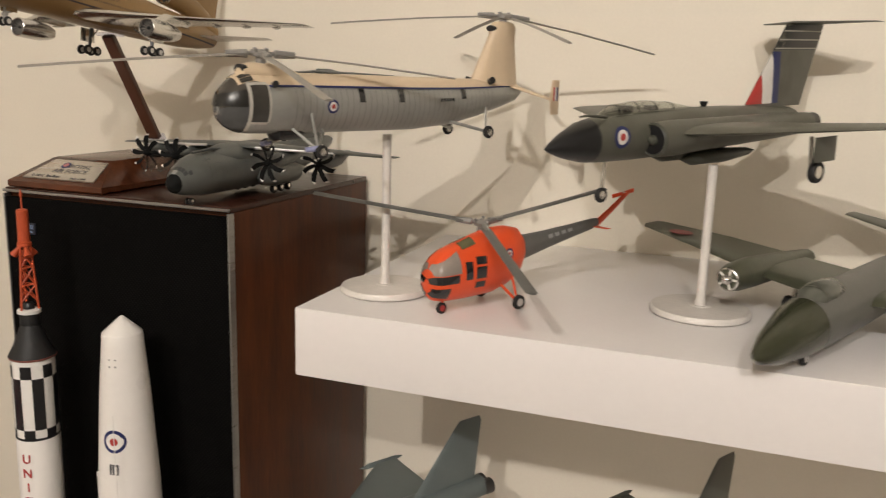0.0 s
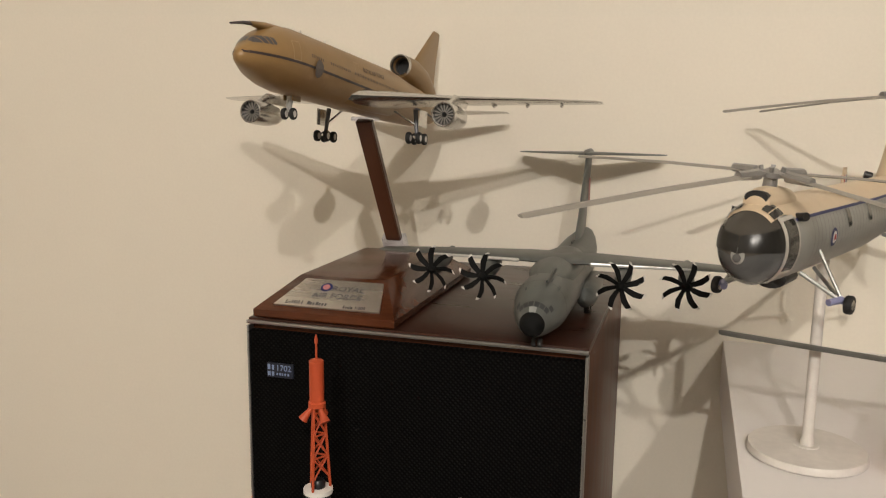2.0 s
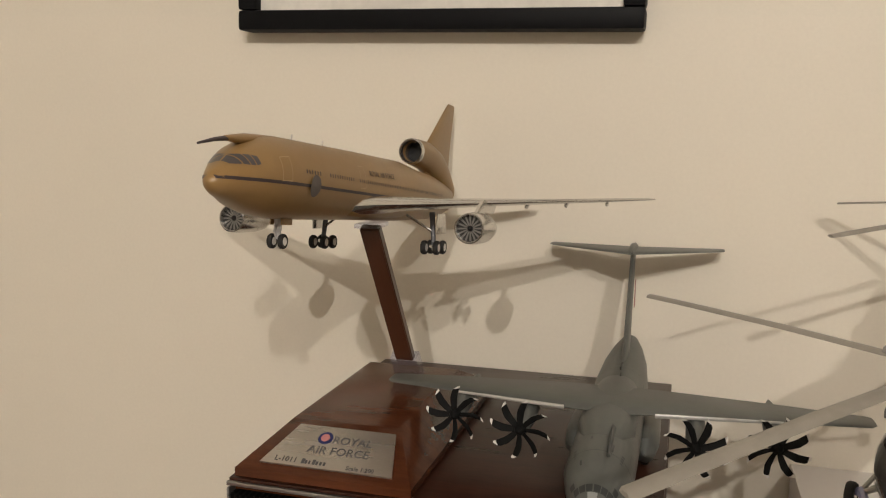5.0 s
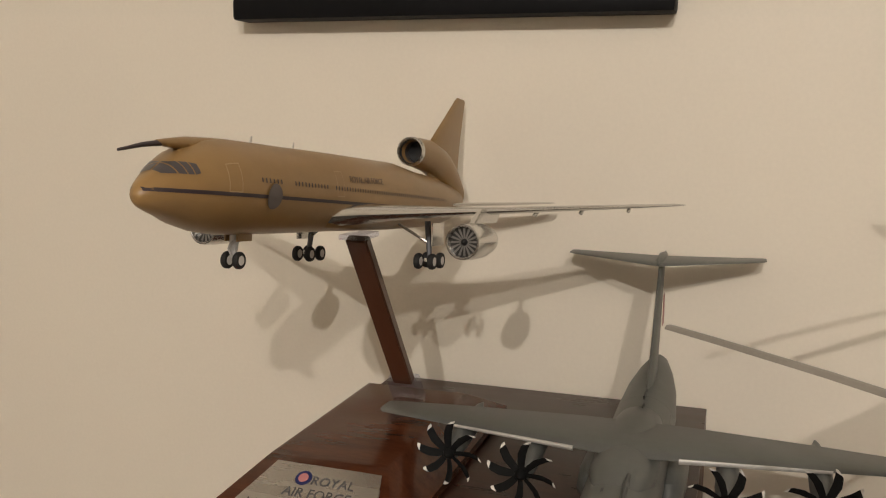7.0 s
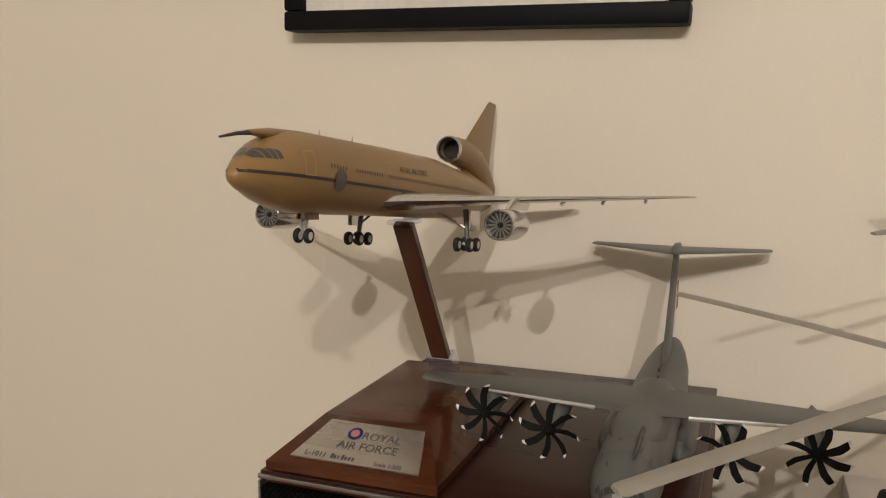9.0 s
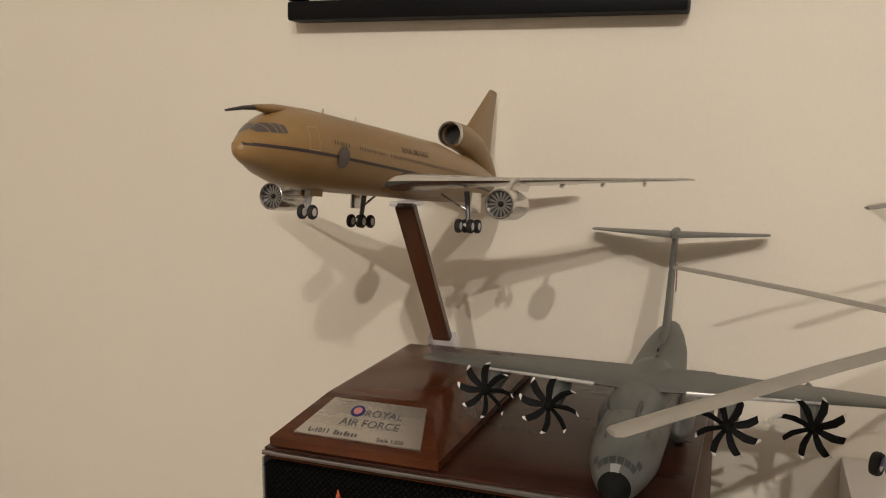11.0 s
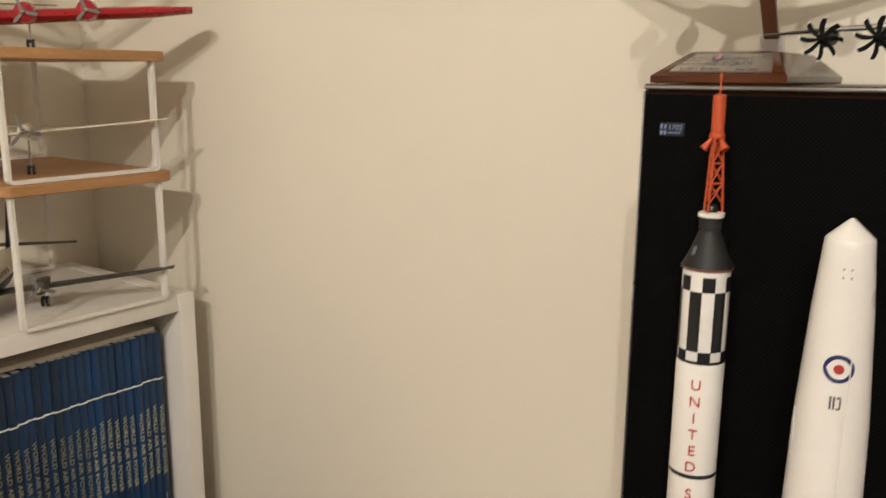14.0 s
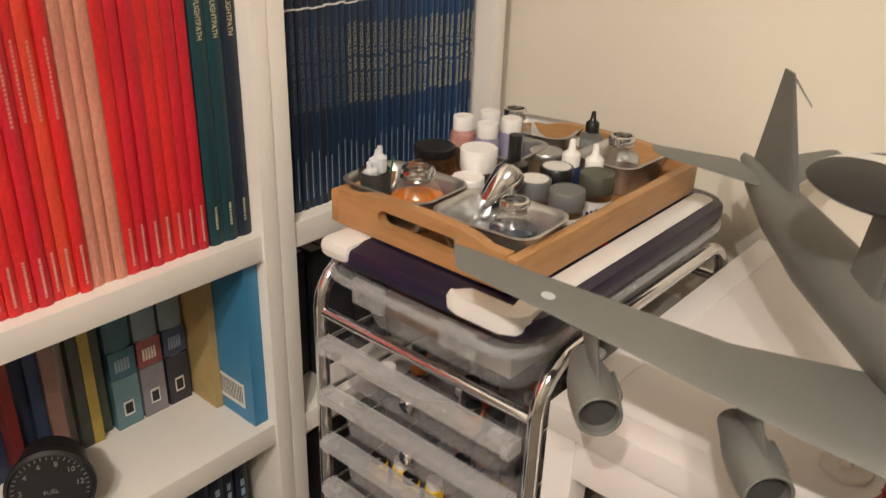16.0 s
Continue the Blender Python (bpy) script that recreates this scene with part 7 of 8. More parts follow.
milky = clear("milky_plastic", (0.86, 0.85, 0.84), 0.25, 1.45, 0.35)
pink_fill, violet_fill = mat("pink_thinner", (0.46, 0.22, 0.20), 0.4), mat("violet_thinner", (0.27, 0.25, 0.36), 0.4)
cap_white = mat("cap_white", (0.80, 0.78, 0.76), 0.4, vary=0.02)
for x, y, fill, what in ((-0.972, 0.420, pink_fill, "white-capped bottle of pink thinner"), (-0.962, 0.462, milky, "white-capped translucent plastic bottle"),
                         (-0.934, 0.417, violet_fill, "white-capped bottle of violet thinner"), (-0.927, 0.458, violet_fill, "white-capped bottle of violet thinner")):
    bottle(x, y, UP, 0.0158, 0.074, 0.022, 0.0128, fill, cap_white, what)
clear_jar = clear("jar_glass", (0.80, 0.78, 0.74), 0.06, 1.5, 0.10, False)
bottle(-0.959, 0.347, FLOOR, 0.0235, 0.067, 0.014, 0.0245, clear_jar, black_plastic, "glass jar with a black screw lid", 0.95, name="storage_jar")
solid("red_lid", lathe(B(), [(0.015, 0), (0.0155, 0.001), (0.0155, 0.012), (0.014, 0.013)], 24), red_dec, "small red plastic lid on the tray", "lid", m=pose(-0.925, 0.318, FLOOR + 0.0002))
bottle(-0.906, 0.362, FLOOR, 0.0220, 0.076, 0.032, 0.0215, clear_jar, cap_white, "glass jar with a tall white printed cap", 0.95, name="paint_jar")
bottle(-0.893, 0.325, FLOOR, 0.0180, 0.048, 0.016, 0.0185, clear_jar, cap_white, "low jar with a white cap", 0.95, name="paint_jar")
bottle(-0.868, 0.377, FLOOR, 0.0165, 0.103, 0.038, 0.0075, mat("black_bottle", (0.014, 0.014, 0.016), 0.3), black_plastic, "black bottle with a long black dropper cap", 0.45, label=mat("dark_label", (0.05, 0.07, 0.08), 0.5))
bottle(-0.880, 0.466, FLOOR, 0.0205, 0.050, 0.010, 0.0210, mat("tin_gold", (0.30, 0.23, 0.14), 0.35, metal=0.6), steel, "small metal tin with a flat lid", 0.97, name="paint_tin")
bottle(-0.836, 0.448, FLOOR, 0.0130, 0.087, 0.040, 0.0105, mat("ink_blue", (0.012, 0.03, 0.10), 0.3), cap_white, "small blue dropper bottle with a white nozzle", 0.7, tip=True)
bottle(-0.808, 0.452, FLOOR, 0.0130, 0.087, 0.040, 0.0105, milky, cap_white, "small clear dropper bottle with a white nozzle", 0.7, tip=True)
bottle(-0.866, 0.549, FLOOR, 0.0140, 0.096, 0.034, 0.0085, clear("grey_bottle", (0.55, 0.58, 0.60), 0.08, 1.5, 0.15), black_plastic, "clear bottle with a black dropper cap", 0.6, tip=True)
lab = mat("label_white", (0.68, 0.66, 0.64), 0.5)
cap_grey, cap_olive = mat("cap_grey", (0.135, 0.135, 0.135), 0.5), mat("cap_olive", (0.060, 0.062, 0.045), 0.5)
for x, y, h, cap, top in ((-0.828, 0.357, 0.058, cap_grey, True), (-0.830, 0.407, 0.060, black_plastic, True), (-0.784, 0.352, 0.060, cap_grey, False), (-0.784, 0.415, 0.064, cap_olive, False)):
    j = bottle(x, y, FLOOR, 0.0185, h, h * 0.42, 0.0192, clear_jar, cap, "square-shouldered acrylic paint jar with a coloured cap" if not top else "acrylic paint jar with a paper disc on its cap", 0.97, lab, name="paint_jar")
    if top:
        part("paper_disc", lathe(B(), [(0.0158, h - 0.0004), (0.0158, h + 0.0002)], 24), lab, j, "white paper disc")
# chrome airbrush cup leaning in the front dish
ac = thing("airbrush_cup", pose(-0.846, 0.285, UP + 0.003, -24, 28, 20), "polished metal airbrush part leaning in a steel dish", "airbrush")
part("cup", lathe(B(), [(0.004, 0), (0.0075, 0.004), (0.0130, 0.020), (0.0145, 0.040), (0.0150, 0.052), (0.0120, 0.060), (0.0050, 0.063)], 26, Matrix.Diagonal((1.15, 1.15, 1.3, 1))), chrome, ac)
part("nozzle", sweep(B(), [(0.010, 0, 0.012), (0.030, 0, 0.004)], [0.0032, 0.0018], 10), chrome, ac)


def on_tray(ob):
    """Spreads a thing over the tray's floor and brings it to its true height."""
    x, y, z = ob.location
    ob.location = (-0.885 + (x + 0.8615) * 1.06, 0.388 + (y - 0.392) * 0.957, FLOOR + (z - FLOOR) * 0.80)
    ob.scale = (1.03, 1.03, 0.80)


for ob in [o for o in scene.objects if o not in BEFORE and o.parent is None]:
    on_tray(ob)

# ---- two-tier rack on the bookcase ----
RX0, RX1, RY0, RY1 = -1.405, -1.118, 0.406, 0.614
rack = thing("storage_rack", pose(0, 0, 0), "stacked rack of white metal loops and wooden boards", "rack")
enamel = mat("white_enamel", (0.78, 0.74, 0.69), 0.35, vary=0.02)
for z0, z1 in ((CTOP + 0.0003, 1.3180), (1.3320, 1.4695)):
    for x in (RX1 - 0.004, RX0 + 0.004):
        bm = B()
        r, hw, hd = 0.0045, 0.0045, 0.0022
        pts = [(RY0 + 0.008, z1)]
        pts += [(RY0 + 0.008 + r - r * math.cos(a), z0 + hd + r - r * math.sin(a)) for a in [radians(q) for q in range(0, 91, 18)]]
        pts += [(RY1 - 0.008 - r + r * math.sin(a), z0 + hd + r - r * math.cos(a)) for a in [radians(q) for q in range(0, 91, 18)]]
        pts += [(RY1 - 0.008, z1)]
        rows = []
        for i, (yy, zz) in enumerate(pts):
            a, b = pts[max(0, i - 1)], pts[min(len(pts) - 1, i + 1)]
            d = Vector((0, b[0] - a[0], b[1] - a[1])).normalized()
            n = Vector((1, 0, 0)).cross(d)
            c = Vector((x, yy, zz))
            rows.append([c + Vector((hw, 0, 0)) + n * hd, c - Vector((hw, 0, 0)) + n * hd, c - Vector((hw, 0, 0)) - n * hd, c + Vector((hw, 0, 0)) - n * hd])
        rings(bm, rows)
        part("metal_loop", bm, enamel, rack, "bent white metal strip")
for z0, z1 in ((1.3185, 1.3315), (1.4700, 1.4825)):
    bm = B()
    rings(bm, [[(x, yy, z) for x, yy in rounded(RX0 + q, RY0 - 0.002 + q, RX1 + 0.006 - q, RY1 + 0.010 - q, 0.012)] for q, z in ((0.001, z0), (0, z0 + 0.001), (0, z1 - 0.001), (0.001, z1))])
    part("board", bm, oak, rack, "light oak board")


# ---- propeller aircraft on and beside the rack ----
def prop_plane(name, label, loc, yaw, L, span, top, belly, wing_mat, wz=0.0, engines=(0.3,), prop_r=0.12, low=True, gear=0.16, pitch=0.0, dihedral=0.06, fin_h=0.21, chord=0.19, wx=0.36, nose_black=True, biplane=False, band=None, tail_z=0.04, fat=1.0, thick=1.0, pod=1.0):
    a = thing(name, pose(*loc, 0, pitch, yaw), label, "model aircraft", "propeller aircraft on the bookcase")
    R = L * 0.058 * fat
    h = Hull([(0, -R * 0.35, R * 0.05, R * 0.05), (-L * 0.006, -R * 0.33, R * 0.32, R * 0.32), (-L * 0.03, -R * 0.22, R * 0.62, R * 0.64), (-L * 0.075, -R * 0.05, R * 0.9, R * 0.95), (-L * 0.13, 0, R, R * 1.05), (-L * 0.58, 0, R, R * 1.05), (-L * 0.78, R * 0.25, R * 0.68, R * 0.72), (-L * 0.93, R * 0.55, R * 0.32, R * 0.36), (-L, R * 0.75, R * 0.06, R * 0.08)])
    f = part("fuselage", h.skin(B(), 26), top, a)
    if belly:
        part("belly", h.patch(B(), -L * 0.004, -L * 0.96, 182, 358, 0.0003, 30, 14), belly, f, "darker painted belly")
    if band:
        for s in (0, 180):
            g = 1 if s == 0 else -1
            part("band", h.patch(B(), -L * 0.03, -L * 0.9, s - g * 18, s + g * 8, 0.0005, 24, 3), band, f, "coloured stripe")
    if nose_black:
        part("nose_cap", Hull([(0.0006, -R * 0.35, R * 0.06, R * 0.06), (-L * 0.005, -R * 0.33, R * 0.32, R * 0.32), (-L * 0.010, -R * 0.31, R * 0.40, R * 0.41)]).skin(B(), 18), black_plastic, f, "black nose cap")
    for a0, a1 in ((28, 46), (50, 68), (71, 88), (92, 109), (112, 130), (134, 152)):
        part("windscreen_pane", h.patch(B(), -L * 0.048, -L * 0.066, a0, a1, 0.0004, 2, 3), dark_glass, f)
    bm = B()
    for k in range(9):
        x = -L * (0.15 + 0.045 * k)
        for s in (0, 180):
            g = 1 if s == 0 else -1
            h.patch(bm, x, x - L * 0.016, s + g * 12, s + g * 28, 0.0004, 1, 2)
    part("cabin_windows", bm, dark_glass, f)
    zw = -R * 0.75 if low else R * 0.95
    for s in (1, -1):
        for lift in ((0, L * 0.16) if biplane else (0,)):
            w = part("wing", foil(B(), [((-L * wx, s * R * 0.5, zw + lift), L * chord, L * 0.022 * thick), ((-L * (wx + 0.03), s * span * 0.42, zw + lift + span * dihedral * 0.8), L * chord * 0.66, L * 0.016 * thick), ((-L * (wx + 0.045), s * span * 0.5, zw + lift + span * dihedral), L * chord * 0.48, L * 0.010 * thick)]), wing_mat, a, "tapering wing")
        if biplane:
            for yy in (0.16, 0.40):
                for dx in (0.03, 0.12):
                    part("strut", sweep(B(), [(-L * (wx + dx), s * span * yy, zw), (-L * (wx + dx), s * span * yy, zw + L * 0.16)], 0.0006, 6), silver, a)
        part("tailplane", foil(B(), [((-L * 0.86, s * R * 0.2, R * 0.6 + L * tail_z), L * 0.10, L * 0.010), ((-L * 0.89, s * span * 0.19, R * 0.6 + L * tail_z), L * 0.055, L * 0.004)]), wing_mat, a, "tailplane")
        for e in engines:
            if e == 0:
                continue
            ex, ey, ez = -L * (wx - 0.06), s * span * e * 0.5, zw + span * dihedral * e + L * 0.012
            n = part("engine", Hull([(ex, ez, R * 0.22 * pod, R * 0.22 * pod), (ex - L * 0.012, ez, R * 0.42 * pod, R * 0.44 * pod), (ex - L * 0.08, ez, R * 0.46 * pod, R * 0.5 * pod), (ex - L * 0.22, ez, R * 0.12, R * 0.14)]).skin(B(), 16), wing_mat, a, "engine nacelle")
            n.matrix_basis = pose(0, ey, 0)
            pr = part("propeller", lathe(B(), [(R * 0.2, 0), (R * 0.16, R * 0.25), (0, R * 0.45)], 12, aim((ex, 0, ez), (1, 0, 0))), silver, a)
            pr.matrix_basis = pose(0, ey, 0)
            for k in range(3):
                m = Matrix.Translation((ex + R * 0.1, 0, ez)) @ Matrix.Rotation(radians(120 * k + 20 * s), 4, "X") @ Matrix.Rotation(radians(-90), 4, "Y")
                part("propeller_blade", prism(B(), [(0.001, -R * 0.09), (L * prop_r * 0.8, -R * 0.13), (L * prop_r, 0), (L * prop_r * 0.8, R * 0.13), (0.001, R * 0.09)], -0.0003, 0.0003, m), mat("prop_grey", (0.16, 0.15, 0.14), 0.4), pr)
        if gear:
            ey = s * span * 0.5 * (engines[0] if engines[0] else 0.18)
            lg = part("main_gear", sweep(B(), [(-L * (wx + 0.05), ey, zw * 0.8), (-L * (wx + 0.05), ey, -L * gear + R * 0.4)], 0.0012, 8), silver, a)
            for dy in (-0.0028, 0.0028):
                wheel("wheel", lg, (-L * (wx + 0.05), ey + dy, -L * gear + R * 0.34), R * 0.34, 0.003)
    if gear:
        lg = part("nose_gear", sweep(B(), [(-L * 0.09, 0, -R * 0.8), (-L * 0.09, 0, -L * gear + R * 0.3)], 0.001, 8), silver, a)
        wheel("wheel", lg, (-L * 0.09, 0, -L * gear + R * 0.28), R * 0.28, 0.003)
    if 0 in engines:
        pr = part("propeller", lathe(B(), [(R * 0.3, 0), (R * 0.2, R * 0.4), (0, R * 0.6)], 14, aim((0, 0, -R * 0.35), (1, 0, 0))), silver, a)
        for k in range(2):
            m = Matrix.Translation((0.002, 0, -R * 0.35)) @ Matrix.Rotation(radians(180 * k + 30), 4, "X") @ Matrix.Rotation(radians(-90), 4, "Y")
            part("propeller_blade", prism(B(), [(0.001, -R * 0.09), (L * prop_r, -R * 0.12), (L * prop_r, R * 0.12), (0.001, R * 0.09)], -0.0003, 0.0003, m), silver, pr)
    part("fin", foil(B(), [((-L * 0.80, 0, R * 0.8), L * 0.19, L * 0.012), ((-L * 0.89, 0, L * fin_h), L * 0.09, L * 0.005)], (0, 1, 0)), band or belly or top, a, "upright fin")
    return a


off_white = mat("off_white_paint", (0.70, 0.64, 0.52), 0.4, vary=0.03)
navy_paint = mat("navy_paint", (0.012, 0.018, 0.05), 0.4)
red_paint = mat("gloss_red", (0.36, 0.012, 0.018), 0.28, vary=0.04, coat=0.3)
wing_grey = mat("wing_grey", (0.16, 0.15, 0.135), 0.4)
prop_plane("model_airliner", "white and navy twin-propeller airliner model standing on the bookcase", (-1.167, 0.366, CTOP + 0.037), -40, 0.27, 0.454, off_white, navy_paint, mat("wing_dark", (0.060, 0.056, 0.050), 0.4), engines=(0.30,), prop_r=0.080, gear=0.132, wx=0.34, chord=0.14, dihedral=0.050, tail_z=0.03, fat=1.32, fin_h=0.30)
prop_plane("model_airliner", "white high-wing twin-propeller model with orange and blue stripes on the rack", (-1.175, 0.391, 1.3320 + 0.030), -38, 0.25, 0.440, off_white, mat("model_blue", (0.02, 0.06, 0.14), 0.4), off_white, engines=(0.26,), prop_r=0.090, low=False, gear=0.118, wx=0.235, chord=0.13, dihedral=0.046, fat=1.22, band=mat("model_orange", (0.60, 0.26, 0.03), 0.4), nose_black=False)
prop_plane("model_airliner", "glossy red four-engined propeller model on the top board", (-1.190, 0.360, 1.4827 + 0.042), -38, 0.28, 0.58, red_paint, None, red_paint, engines=(0.36, 0.59), prop_r=0.060, gear=0.150, wx=0.21, chord=0.34, dihedral=0.033, thick=3.8, pod=1.6, nose_black=False)
pole_stand(-1.31, 0.505, 1.4827, 1.5980, 0.026, 0.0025)
prop_plane("model_biplane", "silver-grey biplane model on a pole above the rack", (-1.208, 0.425, 1.603), -38, 0.24, 0.452, wing_grey, None, wing_grey, engines=(0,), prop_r=0.13, gear=0, wx=0.15, chord=0.12, dihedral=0.01, biplane=True, nose_black=False)
pole_stand(-1.354, 0.304, CTOP + 0.0003, 1.2720, 0.026, 0.0025)
prop_plane("model_airliner", "dark red twin-propeller model on a white pole", (-1.280, 0.208, 1.2810), -60, 0.17, 0.20, red_paint, None, mat("prop_wing_dark", (0.05, 0.045, 0.04), 0.4), engines=(0.44,), prop_r=0.11, gear=0.17, wx=0.34, nose_black=False, fin_h=0.30)
prop_plane("model_aircraft", "red and white single-propeller model standing on the bookcase", (-1.284, 0.135, CTOP + 0.0252), -50, 0.16, 0.16, white_dec, red_paint, red_paint, engines=(0.4,), prop_r=0.10, gear=0.155, wx=0.30, nose_black=False, fin_h=0.10)

# ---- paperbacks on the lower shelf ----
sky = mat("cover_sky_blue", (0.035, 0.19, 0.36), 0.35, vary=0.06, scale=18)
LZ = 0.5015
bk = book(0.1655, 0.0215, -1.300, -1.137, LZ, 0.252, sky, "tall sky-blue paperback at the end of the shelf", "paperbacks on the lower shelf", round_spine=False, bands=[(0.02, 0.075, 0.2, 0.9, black_plastic), (0.50, 0.80, 0.25, 0.8, mat("cover_violet", (0.25, 0.12, 0.25), 0.4))])
bm = B()
box(bm, (-0.078, -0.0006, 0.020), (-0.022, -0.0001, 0.058))
part("barcode_panel", bm, white_dec, bk, "white barcode panel")
bm = B()
for k in range(14):
    box(bm, (-0.074 + 0.0036 * k, -0.0009, 0.026), (-0.0725 + 0.0036 * k, -0.0005, 0.054))
part("barcode_bars", bm, black_plastic, bk)
book(0.1540, 0.0105, -1.350, -1.208, LZ, 0.226, mat("cover_buff", (0.42, 0.30, 0.13), 0.5), "buff and yellow paperback", "paperbacks on the lower shelf", round_spine=False, bands=[(0.0, 1.0, 0.6, 1.0, mat("cover_yellow", (0.55, 0.36, 0.04), 0.5))])
for y, w, cov, mid, what in ((0.1155, 0.033, "navy", (0.05, 0.07, 0.13), "thick dark blue and grey novel with a square emblem"), (0.0770, 0.034, "rose", (0.28, 0.07, 0.07), "thick grey and red novel with a square emblem"), (0.0370, 0.036, "teal", (0.03, 0.12, 0.16), "thick grey and teal novel with a square emblem")):
    low = {"navy": (0.035, 0.035, 0.045), "rose": (0.24, 0.22, 0.24), "teal": (0.12, 0.22, 0.25)}[cov]
    c = mat("novel_%s" % cov, (0.20, 0.24, 0.27) if cov != "teal" else (0.05, 0.12, 0.15), 0.4, vary=0.1)
    bands = [(0.0, 0.36, -0.005, 1.005, mat("novel_low_%s" % cov, low, 0.4)), (0.37, 0.56, -0.005, 1.005, mat("novel_mid_%s" % cov, mid, 0.4))]
    b = book(y, w, -1.390, -1.265, LZ, 0.212, c, what, "paperbacks on the lower shelf", bands=bands)
    for a0, a1, zz0, zz1, mt in ((0.30, 0.70, 0.018, 0.040, white_dec), (0.35, 0.65, 0.021, 0.037, black_plastic)):
        bm = B()
        e = 0.0008 if mt == white_dec else 0.0012
        box(bm, (0, w * a0, zz0), (e + 0.0018, w * a1, zz1))
        part("emblem", bm, mt, b)
    for k in range(5):
        part("title_bar", box(B(), (0, w * (0.2 + 0.12 * k), 0.088), (0.0024, w * (0.28 + 0.12 * k), 0.106)), cream_print if cov == "rose" else pale_blue_print, b)
r7 = random.Random(7)
y = 0.034
tones = [((0.06, 0.07, 0.05), 0.235), ((0.38, 0.27, 0.05), 0.225), ((0.045, 0.05, 0.04), 0.24), ((0.32, 0.30, 0.28), 0.23), ((0.30, 0.16, 0.13), 0.22), ((0.03, 0.05, 0.12), 0.235), ((0.02, 0.03, 0.07), 0.24), ((0.22, 0.03, 0.03), 0.2), ((0.03, 0.04, 0.09), 0.25), ((0.02, 0.025, 0.05), 0.24)]
for k, (c, h) in enumerate(tones + tones[2:] + tones[3:]):
    w = r7.uniform(0.013, 0.024)
    y -= w + 0.0006
    if y < -0.55:
        break
    bands = [(*q, mat("worn_cream", (0.40, 0.36, 0.30), 0.6) if k % 2 else pale_blue_print) for q in blocks(0.30 + 0.04 * (k % 4), 0.80, 7 + 3 * (k % 3), 0.32, 0.62, k + 200)]
    if k % 3:
        bands.append((0.06, 0.20 + 0.03 * (k % 5), 0.05, 0.95, mat("cover_block_%d" % (k % 4), ((0.30, 0.14, 0.11), (0.22, 0.21, 0.18), (0.05, 0.06, 0.10), (0.30, 0.03, 0.03))[k % 4], 0.5, vary=0.2)))
    book(y, w, -1.400, -1.265 + r7.uniform(-0.01, 0.02), LZ, h + r7.uniform(-0.012, 0.012), mat("paperback_%d" % (k % 10), c, 0.45, vary=0.12), "assorted paperback with worn printed spine", "paperbacks on the lower shelf", round_spine=False, bands=bands)

# aircraft fuel dial standing in front of the paperbacks
# white figures and ticks coloured grey, with the dial's shade included
dial_print_shaded = mat("dial_print_shaded", (0.22, 0.22, 0.21), 0.5)
gz = thing("fuel_gauge", pose(-1.165, -0.095, LZ + 0.0005), "black round aircraft fuel gauge standing on the shelf", "gauge")
G = Matrix.Translation((0, 0, 0.052)) @ Matrix.Rotation(radians(-28), 4, "Z") @ Matrix.Rotation(radians(82), 4, "Y")
part("case", lathe(B(), [(0.036, -0.050), (0.038, -0.046), (0.038, -0.010), (0.046, -0.006), (0.048, 0.0), (0.048, 0.006), (0.044, 0.010), (0.042, 0.0065)], 40, G), mat("gauge_black", (0.012, 0.012, 0.013), 0.45), gz, "black gauge case with a thick bezel")
dial = part("dial", lathe(B(), [(0.0425, 0.0060), (0.0425, 0.0066)], 36, G), mat("dial_black", (0.010, 0.010, 0.011), 0.85), gz, "black dial with white figures greyed for shade")
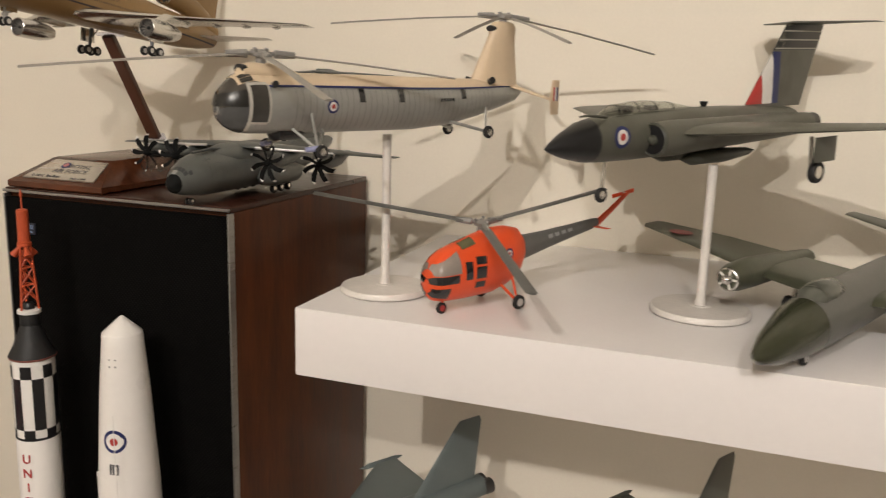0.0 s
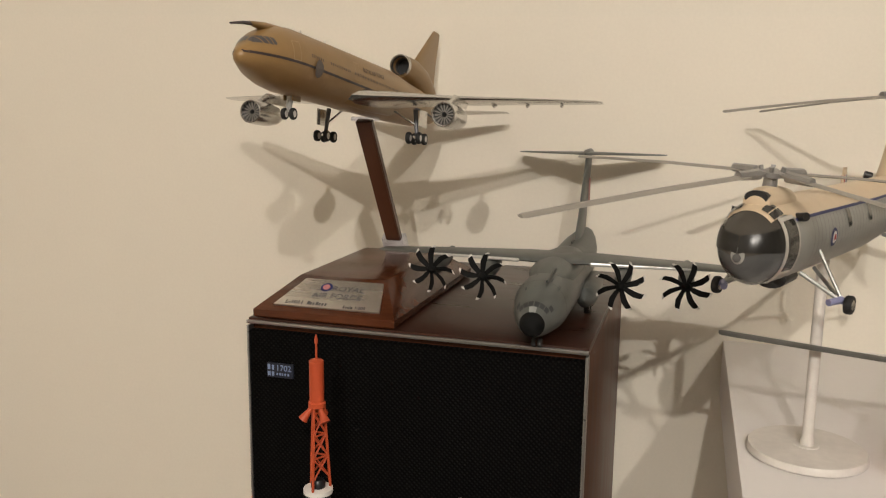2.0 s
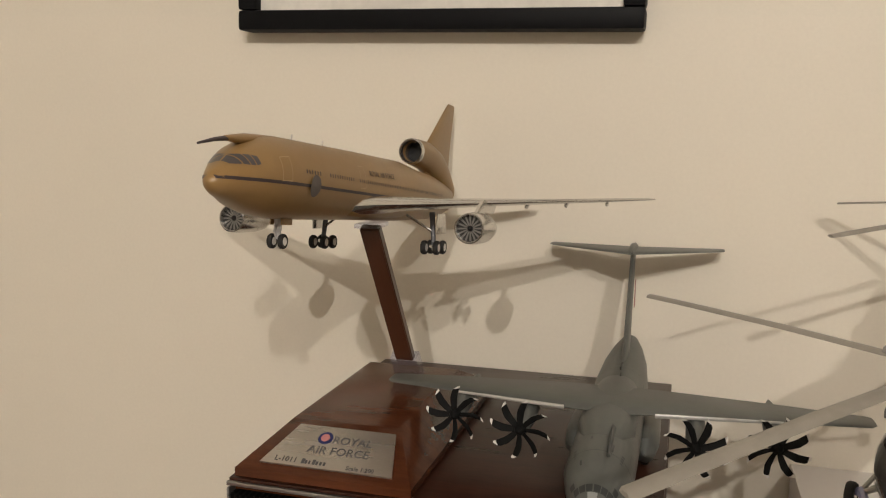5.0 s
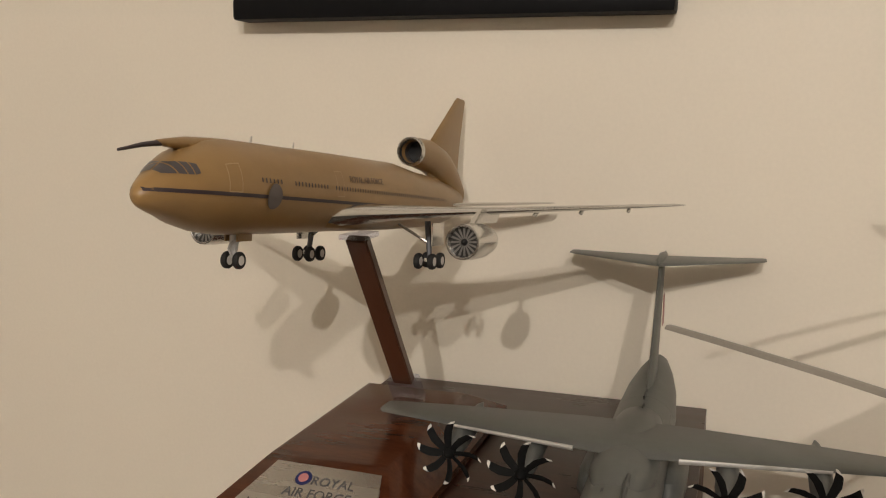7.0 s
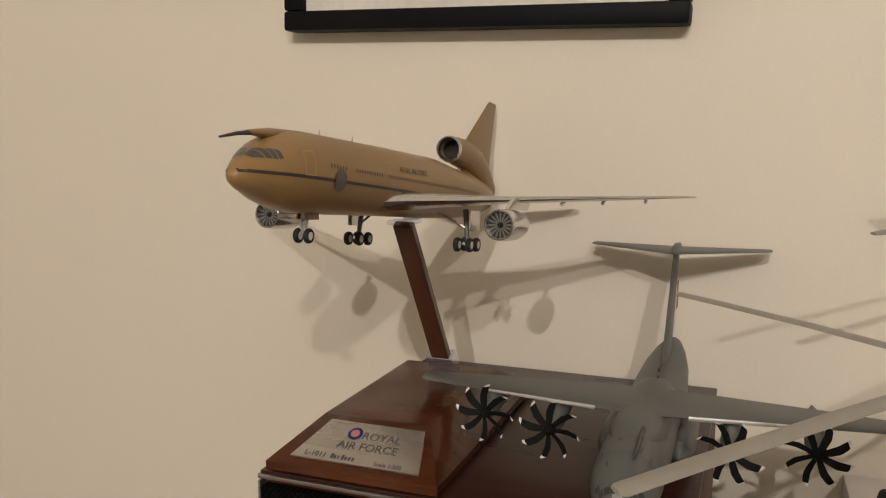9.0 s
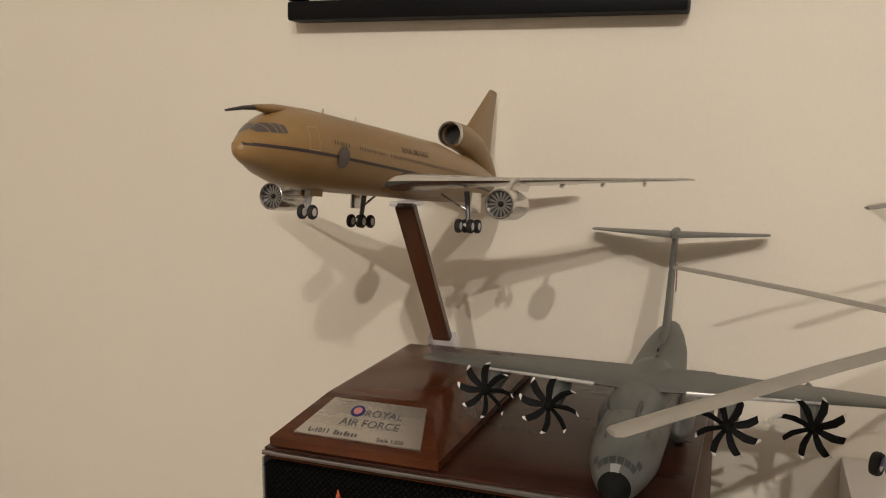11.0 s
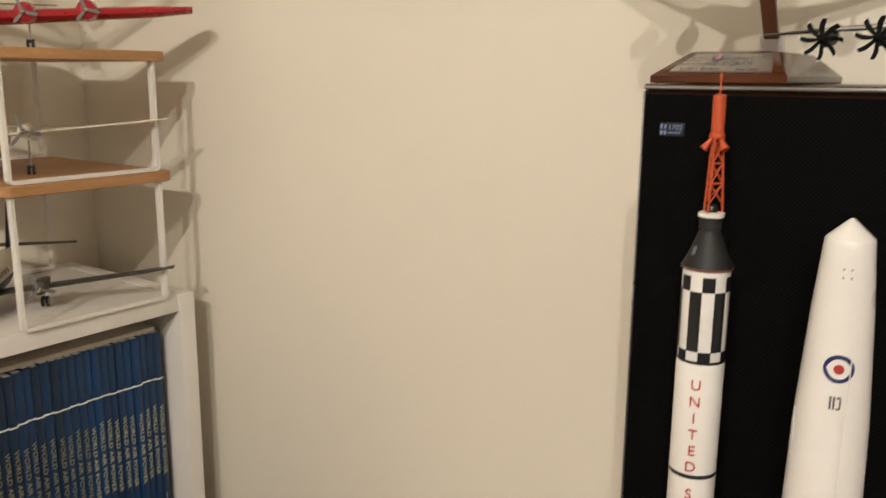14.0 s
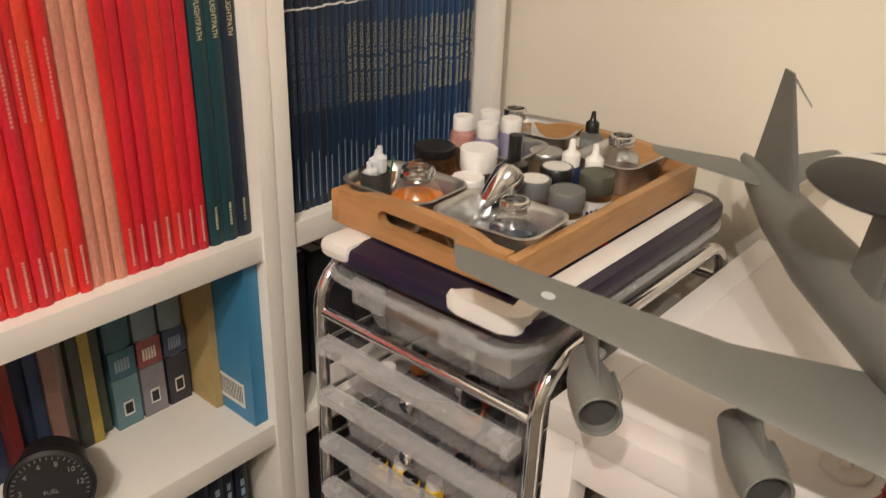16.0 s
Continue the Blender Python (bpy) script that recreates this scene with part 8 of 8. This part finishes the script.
for txt, a, rr, sz in (("4", 140, 0.031, 0.009), ("6", 105, 0.031, 0.009), ("8", 72, 0.031, 0.009), ("10", 40, 0.031, 0.009), ("12", 5, 0.031, 0.009), ("2", 178, 0.031, 0.009), ("FUEL", -90, 0.004, 0.0075)):
    lettering("figure", txt, sz, G @ Matrix.Rotation(radians(90), 4, "Z") @ Matrix.Translation((rr * math.cos(radians(a)), rr * math.sin(radians(a)) - sz * 0.35, 0.0068)), dial_print_shaded, dial, 0.0001, "CENTER")
bm = B()
for k in range(25):
    a = radians(-20 + 9 * k)
    box(bm, (0.0370, -0.0004, 0.0064), (0.0405, 0.0004, 0.0070))
    for v in bm.verts[-8:]:
        v.co = Matrix.Rotation(a + radians(90), 3, "Z") @ v.co
bm.transform(G)
part("ticks", bm, dial_print_shaded, dial)

# dark volumes on the bottom shelves
y = -0.30
k = 0
while y < 0.172:
    w = r7.uniform(0.018, 0.03)
    if y + w > 0.175:
        break
    book(y, w, -1.36, -1.165 + r7.uniform(-0.006, 0.006), 0.10, 0.345 + r7.uniform(-0.008, 0.006), blues[1 if k % 3 else 3], "dark blue volume on the bottom shelf", "dark volumes on the bottom shelf", bands=[(*q, pale_blue_print) for q in blocks(0.45, 0.9, 9, 0.3, 0.62, k + 300)])
    y += w + 0.0006
    k += 1
for z, h in ((0.490, 0.22), (0.10, 0.28)):
    y = 0.232
    while y < 0.58:
        w = r7.uniform(0.02, 0.034)
        book(y, w, -1.36, -1.19 + r7.uniform(-0.01, 0.01), z, h + r7.uniform(-0.02, 0.012), mat("dark_book_%d" % r7.randrange(3), ((0.02, 0.02, 0.024), (0.05, 0.02, 0.02), (0.03, 0.03, 0.035))[r7.randrange(3)], 0.5), "dark bound book in the narrow bookcase", "dark books in the narrow bookcase", round_spine=False)
        y += w + 0.0008

# small red model on the white table
prop_plane("model_aircraft", "small red aircraft model on the white table", (-0.318, 0.198, TZ + 0.024), -20, 0.12, 0.13, red_paint, None, red_paint, engines=(0,), prop_r=0.12, gear=0.19, wx=0.28, nose_black=False)
